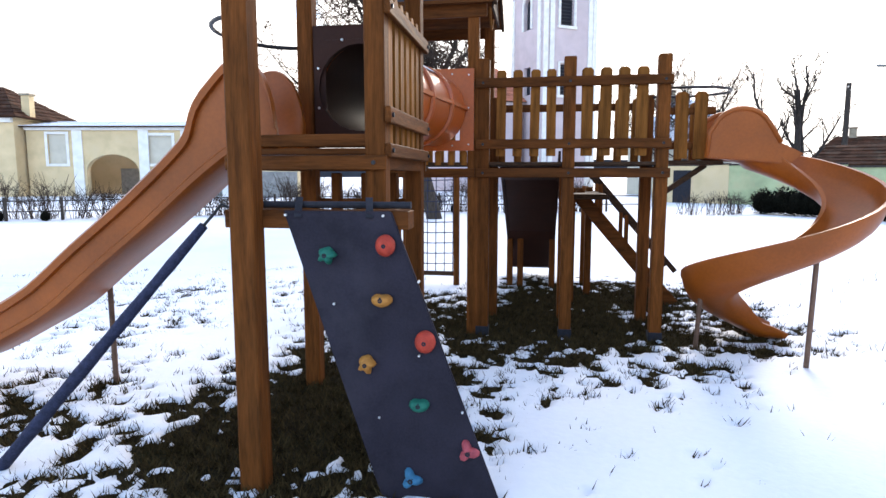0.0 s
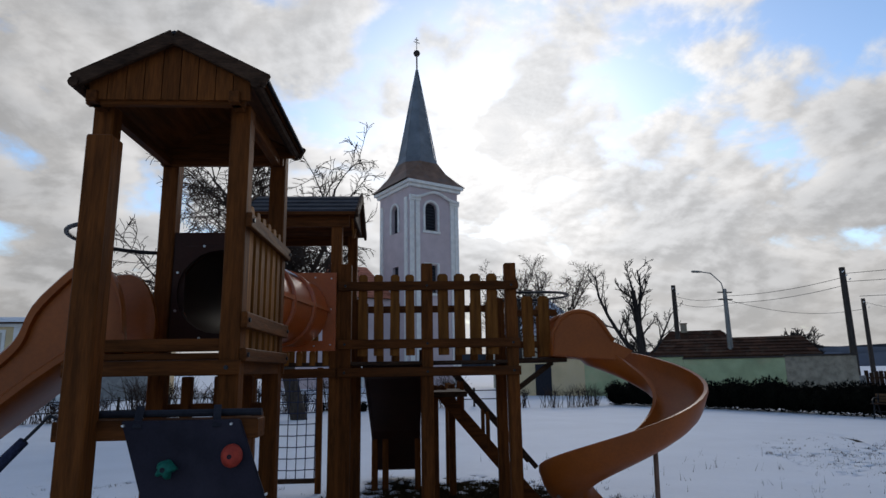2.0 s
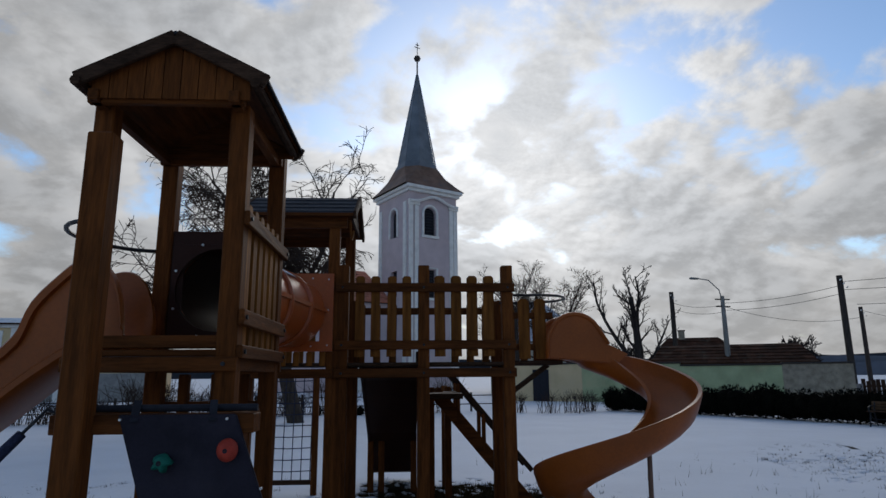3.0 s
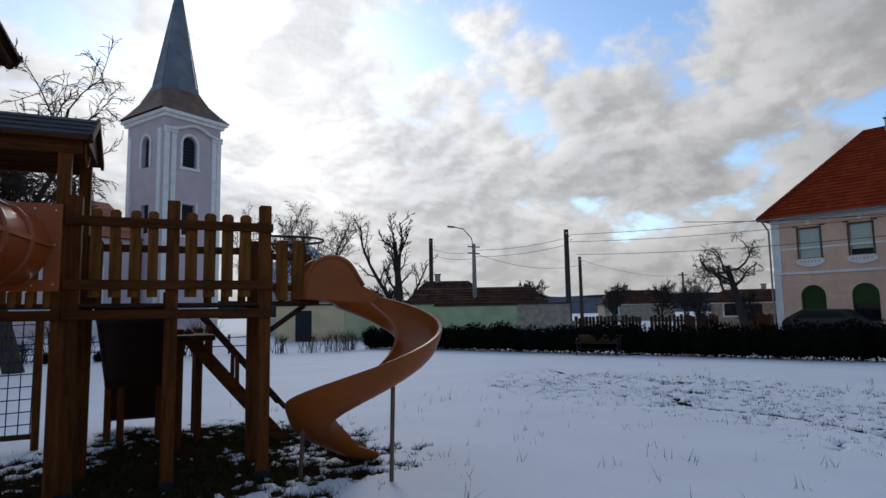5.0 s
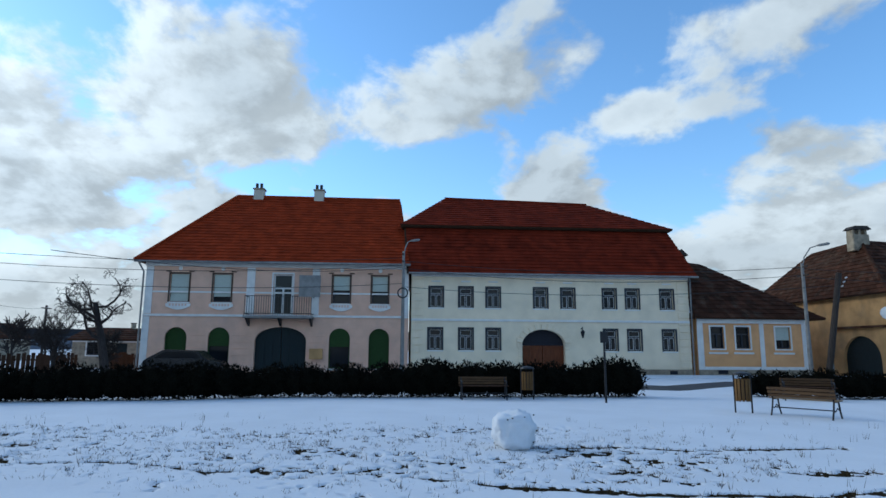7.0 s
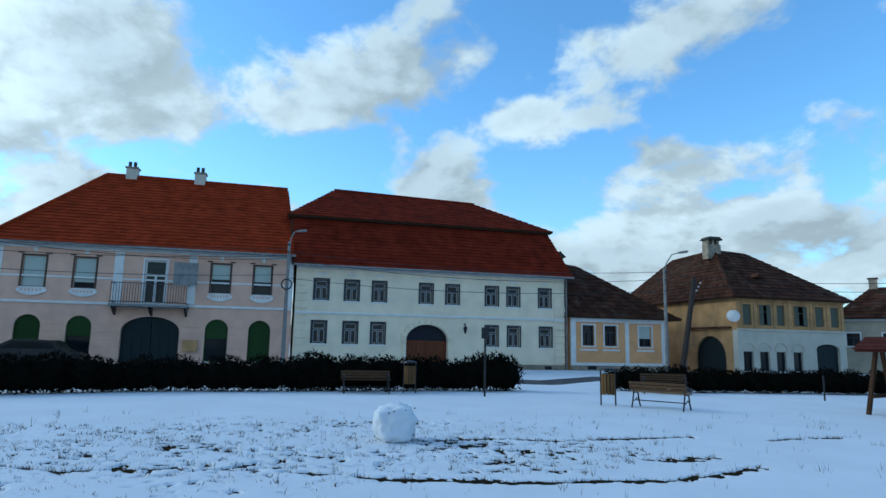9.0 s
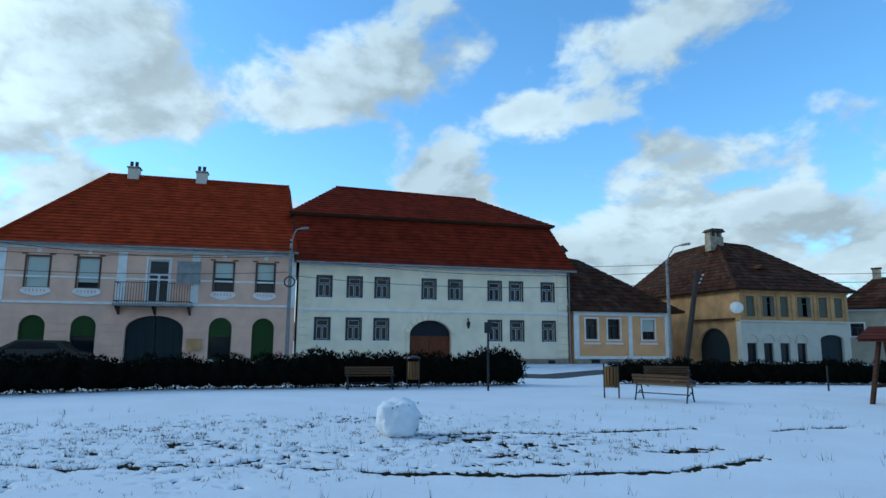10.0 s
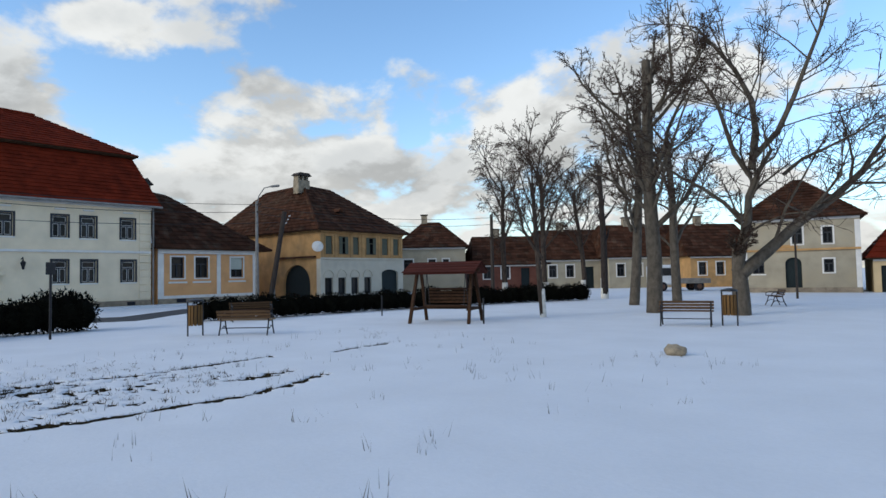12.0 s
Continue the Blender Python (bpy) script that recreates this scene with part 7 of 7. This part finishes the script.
tree("plane_tree", 14.4, -32.5, 28, 8.6, 0.26, (0.0, 0.0, 1), "bark_plane", "leafless mottled tree behind the plane trees", 0, (((0, 0, 3.0), (-0.5, -0.5, 1), 5.0, 0.1),), kids=(10, 9, 7, 6), first=0.3, spread=0.7, shrink=0.42, **PLANE)
tree("plane_tree", 7.8, -23.0, 31, 2.3, 0.34, (-0.05, -0.04, 1), "bark_plane", "spreading plane tree with pale forked limbs", 0.0,
     (((-0.05, 0, 1.5), (-0.42, -0.43, 1.0), 7.2, 0.24), ((0.05, 0.05, 1.6), (-0.12, -0.12, 1.0), 4.4, 0.21), ((-0.4, -0.4, 5.2), (-0.20, -0.20, 1.0), 6.6, 0.14), ((-0.35, -0.35, 5.0), (0.6, 0.6, 1.0), 4.6, 0.10), ((-0.45, -0.45, 5.6), (-0.95, -0.95, 1.0), 6.6, 0.12), ((-0.1, -0.1, 3.4), (0.75, 0.7, 1.0), 4.4, 0.08), ((-1.2, -1.2, 5.0), (-0.9, -0.8, 0.7), 4.6, 0.07)),
     kids=(2, 11, 9, 6), first=0.8, spread=0.72, shrink=0.54, **PLANE)


# ---------------------------------------------------------------- poles and wires
def lamp_post(x, y, h, r, toward, label, arm=1.5, mat="concrete", lean=(0, 0)):
    P = empty("street_lamp", pose(x, y, 0), label, "street lamp")
    part("pole", tube(bmesh.new(), [(0, 0, -0.2), (lean[0], lean[1], h)], [r, r * 0.62], 10), mat, P)
    tx, ty = toward
    pts = [(lean[0], lean[1], h - 0.4), (lean[0] + 0.15 * tx, lean[1] + 0.15 * ty, h + 0.3 * arm), (lean[0] + 0.55 * arm * tx, lean[1] + 0.55 * arm * ty, h + 0.8 * arm), (lean[0] + arm * tx, lean[1] + arm * ty, h + 0.9 * arm)]
    part("arm", tube(bmesh.new(), pts, 0.035, 6), "concrete", P)
    bm = bmesh.new()
    e = Vector(pts[-1])
    t = Vector((tx, ty, 0.1)).normalized()
    tube(bm, [e - t * 0.1, e + t * 0.1, e + t * 0.45, e + t * 0.55], [0.03, 0.07, 0.08, 0.04], 8)
    part("lamp_head", bm, "concrete", P, "", True)
    for z in (h - 0.25, h - 0.7):
        part("cross_arm", bx(lean[0] - 0.5, lean[1] - 0.04, z, lean[0] + 0.5, lean[1] + 0.04, z + 0.07), "pole_wood", P)
    return P


lamp_post(25.3, 33.6, 6.35, 0.2, (-0.85, 0.5), "concrete street lamp with a curved arm and wires", 1.3)
lamp_post(37.9, 3.5, 7.6, 0.13, (0.1, -0.6), "concrete street lamp in front of the house fronts", 0.75)
lamp_post(33.8, -18.4, 6.3, 0.12, (-0.4, -0.7), "concrete street lamp by the corner house", 1.0)


def wood_pole(x, y, h, r, label, lean=(0, 0), shoe=True):
    P = empty("utility_pole", pose(x, y, 0), label, "utility pole")
    part("pole", tube(bmesh.new(), [(0, 0, -0.2), (lean[0], lean[1], h)], [r, r * 0.8], 10), "pole_wood", P)
    if shoe:
        part("concrete_foot", bx(-r - 0.02, -r - 0.14, -0.2, r + 0.02, -r + 0.02, 1.0), "concrete", P)
    for k in range(3):
        part("insulator", tube(bmesh.new(), [(lean[0] + (k - 1) * 0.2, lean[1] - r, h - 0.3 - 0.2 * k), (lean[0] + (k - 1) * 0.2, lean[1] - r - 0.1, h - 0.25 - 0.2 * k)], 0.035, 6), "frame_white", P)
    return P


wood_pole(28.6, 28.0, 6.85, 0.19, "tarred wooden utility pole with a concrete foot")
wood_pole(40.0, 37.8, 6.35, 0.17, "tarred wooden utility pole carrying wires")
wood_pole(26.5, 41.0, 7.6, 0.2, "dark wooden utility pole beside a bare tree")
wood_pole(33.5, -19.0, 5.7, 0.17, "leaning dark wooden pole beside the corner house", (-0.35, -0.9))
P = wood_pole(72, 50, 6.5, 0.16, "distant utility pole with a cross arm", shoe=False)
part("cross_arm", bx(-0.9, -0.05, 6.1, 0.9, 0.05, 6.22), "pole_wood", P)
wood_pole(26.5, -31.5, 5.6, 0.13, "pale slim pole beside the small house", shoe=False)
wood_pole(9.7, -36.5, 4.2, 0.06, "thin sign pole before the pale house", shoe=False)


def wire(a, b, sag, r=0.014):
    a, b = Vector(a), Vector(b)
    n = 16
    pts = [a.lerp(b, k / n) - Vector((0, 0, sag * 4 * (k / n) * (1 - k / n))) for k in range(n + 1)]
    thing("overhead_wire", tube(bmesh.new(), pts, r, 4, False), "wire", Matrix(), "black overhead wire between poles", "wire", "overhead wires")


for z, s in ((0, 0.5), (-0.45, 0.6)):
    wire((25.3, 33.6, 5.9 + z), (28.6, 28.0, 6.3 + z), 0.2)
    wire((28.6, 28.0, 6.5 + z), (37.9, 3.5, 7.2 + z), s)
    wire((37.9, 3.5, 7.0 + z), (33.8, -18.4, 6.1 + z), s)
    wire((33.8, -18.4, 6.0 + z), (26.5, -31.5, 5.4 + z), 0.4)
    wire((25.3, 33.6, 5.8 + z), (26.5, 41.0, 6.8 + z), 0.25)
wire((25.3, 33.6, 5.7), (40.0, 37.8, 5.6), 0.6)
wire((40.0, 37.8, 6.1), (72, 50, 6.1), 0.6)
wire((37.9, 3.5, 6.6), (23.7, 16.0, 5.4), 0.5)
wire((37.9, 3.5, 5.4), (32.0, -18.8, 4.9), 0.5)
wire((37.9, 3.5, 5.6), (29.0, 27.5, 5.2), 0.5)


def coil(x, y, z):
    thing("cable_coil", tube(bmesh.new(), [(x, y + 0.3 * math.cos(a), z + 0.3 * math.sin(a)) for a in np.linspace(0, 6.28, 20)], 0.04, 6), "wire", Matrix(), "coil of black cable hung on the lamp post", "cable")


coil(37.68, 3.5, 5.0)


# ---------------------------------------------------------------- park furniture
def park_bench(m, label, slats=("bench_slat", "bench_slat"), w=1.5):
    B = empty("park_bench", m, label, "bench", "park benches")
    for i in range(4):
        part("seat_slat", bx(-w / 2, -0.38 + i * 0.105, 0.42, w / 2, -0.38 + i * 0.105 + 0.085, 0.45, bevel=0.006), slats[0], B)
    for i in range(3):
        part("back_slat", bx(-w / 2, 0.05 + i * 0.03, 0.47 + i * 0.085, w / 2, 0.08 + i * 0.03, 0.47 + i * 0.085 + 0.07, bevel=0.006), slats[1], B)
    for x in (-w / 2 + 0.08, w / 2 - 0.08):
        e = part("iron_end", tube(bmesh.new(), [(x, -0.45, 0), (x, -0.36, 0.18), (x, -0.30, 0.40), (x, 0.0, 0.41), (x, 0.13, 0.70)], 0.022, 6), "black_steel", B, "black cast-iron bench end")
        part("rear_leg", tube(bmesh.new(), [(x, 0.15, 0), (x, 0.06, 0.2), (x, 0.0, 0.41)], 0.022, 6), "black_steel", e)
        part("stretcher_scroll", tube(bmesh.new(), [(x, -0.36, 0.18), (x, -0.2, 0.26), (x, -0.06, 0.18), (x, 0.06, 0.2)], 0.014, 6), "black_steel", e)
        part("arm_rest", tube(bmesh.new(), [(x, -0.40, 0.42), (x, -0.40, 0.54), (x, -0.28, 0.60), (x, 0.08, 0.58)], 0.018, 6), "black_steel", e)
    part("stretcher", tube(bmesh.new(), [(-w / 2 + 0.08, -0.1, 0.2), (w / 2 - 0.08, -0.1, 0.2)], 0.016, 6), "black_steel", B)
    return B


def litter_bin(m, label):
    B = empty("litter_bin", m, label, "litter bin", "litter bins")
    for x in (-0.2, 0.2):
        part("leg", bx(x - 0.02, -0.02, 0, x + 0.02, 0.02, 1.0), "black_steel", B)
    body = part("body", lathe(bmesh.new(), [(0.155, 0.34), (0.165, 0.86)], 12), "rubber", B)
    for k in range(12):
        a = 2 * math.pi * k / 12
        s = part("slat", bx(-0.034, -0.012, 0.3, 0.034, 0.012, 0.88, bevel=0.004), "bin_slat", body)
        s.matrix_local = Matrix.Translation((0.18 * math.cos(a), 0.18 * math.sin(a), 0)) @ pose(0, 0, 0, 0, 0, math.degrees(a) + 90)
    part("lid", lathe(bmesh.new(), [(0.24, 0.98), (0.22, 1.03), (0.05, 1.07)], 14), "black_steel", B)
    return B


park_bench(pose(16.3, -8.75, 0.02, 0, 0, 42), "slatted park bench on black cast-iron ends in the snow", ("bench_pale", "bench_slat"), 1.55)
litter_bin(pose(17.3, -7.75, 0.02, 0, 0, -110), "slatted wooden litter bin on two black legs")
park_bench(pose(21.0, -1.0, 0.02, 0, 0, -85), "dark park bench in front of the hedge", ("wood_dark", "bench_slat"), 1.6)
litter_bin(pose(21.1, -2.45, 0.02, 0, 0, -90), "slatted wooden litter bin in front of the hedge")
park_bench(pose(17.0, 15.0, 0.02, 0, 0, -65), "dark park bench backed by the hedge", ("wood_dark", "bench_slat"), 1.6)
park_bench(pose(21.8, -11.8, 0.02, 0, 0, -110), "dark park bench beside the far hedge", ("wood_dark", "bench_slat"), 1.6)
park_bench(pose(7.6, -18.1, 0.02, 0, 0, -160), "slatted park bench under the plane trees", ("bench_slat", "bench_slat"), 1.5)
litter_bin(pose(6.55, -18.6, 0.02, 0, 0, -170), "slatted wooden litter bin under the plane tree")
park_bench(pose(8.5, -29.5, 0.02, 0, 0, 120), "small park bench far off in the snow", ("bench_slat", "bench_slat"), 1.2)


def garden_swing():
    S = empty("garden_swing", pose(14.7, -15.3, 0.0, 0, 0, -155), "roofed wooden garden swing seat standing in the snow", "garden swing")
    for x in (-0.98, 0.98):
        for y in (-0.78, 0.78):
            part("leg", beam(bmesh.new(), (x * 1.06, y, 0), (x, y * 0.2, 1.78), 0.10, 0.10, 0.008), "wood_dark", S)
        part("tie", bx(x - 0.05, -0.66, 0.44, x + 0.05, 0.66, 0.53, bevel=0.006), "wood_dark", S)
    part("top_beam", bx(-1.2, -0.06, 1.72, 1.2, 0.06, 1.84, bevel=0.008), "wood_dark", S)
    part("foot_beam", bx(-0.92, 0.40, 0.44, 0.92, 0.50, 0.53, bevel=0.006), "wood_dark", S)
    for s in (-1, 1):
        bm = slab(bmesh.new(), [(-1.25, s * 0.80, 1.70), (1.25, s * 0.80, 1.70), (1.25, 0, 2.06), (-1.25, 0, 2.06)], 0.05)
        part("roof_board", bm, "swing_roof", S)
        for k in range(4):
            f = k / 4
            part("roof_strip", slab(bmesh.new(), [(-1.29, s * 0.86 * (1 - f), 1.70 + 0.36 * f + 0.03), (1.29, s * 0.86 * (1 - f), 1.70 + 0.36 * f + 0.03), (1.29, s * 0.86 * (1 - f - 0.27), 1.70 + 0.36 * (f + 0.27) + 0.012), (-1.29, s * 0.86 * (1 - f - 0.27), 1.70 + 0.36 * (f + 0.27) + 0.012)], 0.012), "swing_roof", S)
    seat = part("seat", bx(-0.75, -0.25, 0.55, 0.75, 0.25, 0.6, bevel=0.006), "wood_dark", S)
    for k in range(5):
        part("back_slat", bx(-0.75, 0.24 + k * 0.02, 0.66 + k * 0.11, 0.75, 0.265 + k * 0.02, 0.74 + k * 0.11), "wood_dark", seat)
    for x in (-0.7, 0.7):
        for y in (-0.22, 0.24):
            part("chain", tube(bmesh.new(), [(x, y, 0.58), (x, 0, 1.74)], 0.012, 5), "black_steel", seat)


garden_swing()


def snow_block():
    bm = bmesh.new()
    bmesh.ops.create_icosphere(bm, subdivisions=4, radius=1.0)
    for v in bm.verts:
        c = v.co
        k = 1 / max(abs(c.x) ** 3.6 + abs(c.y) ** 3.6 + abs(c.z) ** 3.6, 1e-6) ** (1 / 3.6)
        k = k * 0.92 + 0.08
        n1 = noise.noise(c * 1.7) * 0.18 + noise.noise(c * 4.0) * 0.16 + noise.noise(c * 11.0) * 0.07
        v.co = Vector((c.x * 0.35 * (k + n1) * (0.93 - 0.2 * c.z), c.y * 0.33 * (k + n1), 0.30 + c.z * 0.31 * (k + n1)))
    S = empty("snow_block", pose(11.0, -1.28, 0), "big rolled lump of snow with bits of grass", "snow lump")
    part("lump", bm, "snow", S, smooth=True)
    for k in range(26):
        a, z = random.uniform(0, 6.28), random.uniform(0.08, 0.55)
        d = Vector((math.cos(a) * 0.345, math.sin(a) * 0.33, z))
        part("dirt_fleck", bx(d.x - 0.012, d.y - 0.012, d.z, d.x + 0.012, d.y + 0.012, d.z + random.uniform(0.008, 0.02)), "turf", S)


snow_block()
bm = bmesh.new()
bmesh.ops.create_icosphere(bm, subdivisions=3, radius=1.0)
for v in bm.verts:
    v.co = Vector((v.co.x * 0.22, v.co.y * 0.16, 0.10 + v.co.z * 0.12)) * (1 + 0.22 * noise.noise(v.co * 1.7) + 0.06 * noise.noise(v.co * 5))
thing("field_stone", bm, "stone", pose(5.05, -11.75, 0.0), "tan field stone lying in the snow", "stone", smooth=True)
s = empty("sign_post", pose(19.95, -4.75, 0), "thin dark sign post standing in the snow", "sign post")
part("pole", tube(bmesh.new(), [(0, 0, 0), (0, 0, 2.15)], 0.035, 8), "black_steel", s)
part("plate", bx(-0.03, -0.12, 1.85, 0.03, 0.12, 2.2, bevel=0.01), "black_steel", s)
for x, y in ((13.1, -15.4), (19.3, -16.2)):
    s = empty("thin_post", pose(x, y, 0), "thin dark post beside the swing seat", "post")
    part("pole", tube(bmesh.new(), [(0, 0, 0), (0, 0, 0.85)], 0.03, 6), "black_steel", s)


def parked_car():
    C = empty("parked_car", pose(35.0, 15.4, 0.03, 0, 0, -84), "black car parked behind the hedge", "car")
    out = [(-2.1, 0.3), (2.1, 0.3), (2.15, 0.75), (1.3, 0.95), (0.8, 1.42), (-1.0, 1.48), (-1.9, 1.0), (-2.15, 0.8)]
    bm = prism(bmesh.new(), out, "y", -0.85, 0.85)
    bmesh.ops.bevel(bm, geom=bm.edges[:], offset=0.07, segments=2, affect="EDGES")
    part("body", bm, "car_black", C)
    for s in (-1, 1):
        part("side_glass", prism(bmesh.new(), [(-1.5, 1.0), (1.05, 1.0), (0.7, 1.34), (-0.95, 1.38)], "y", s * 0.853, s * 0.86), "glass", C)
        for x in (-1.35, 1.35):
            w = part("wheel", tube(bmesh.new(), [(x, s * 0.7, 0.31), (x, s * 0.88, 0.31)], 0.31, 16), "rubber", C)
            part("rim", tube(bmesh.new(), [(x, s * 0.875, 0.31), (x, s * 0.89, 0.31)], 0.2, 12), "grey_steel", w)


parked_car()


def white_truck():
    C = empty("white_truck", pose(22.5, -47.5, 0.0, 0, 0, -135), "small white truck parked beyond the trees", "truck")
    part("cab", bx(-0.9, -0.9, 0.5, 0.7, 0.9, 2.1, bevel=0.12), "truck_white", C)
    part("windscreen", bx(-0.75, -0.93, 1.25, 0.55, -0.905, 1.85, bevel=0.01), "glass", C)
    part("load_bed", bx(0.75, -0.95, 0.6, 3.6, 0.95, 1.0, bevel=0.03), "concrete", C)
    for x in (-0.2, 2.7):
        for y in (-0.8, 0.8):
            w = part("wheel", tube(bmesh.new(), [(x, y - 0.12, 0.38), (x, y + 0.12, 0.38)], 0.38, 14), "rubber", C)
            part("rim", tube(bmesh.new(), [(x, y - 0.13, 0.38), (x, y + 0.13, 0.38)], 0.2, 10), "grey_steel", w)


white_truck()
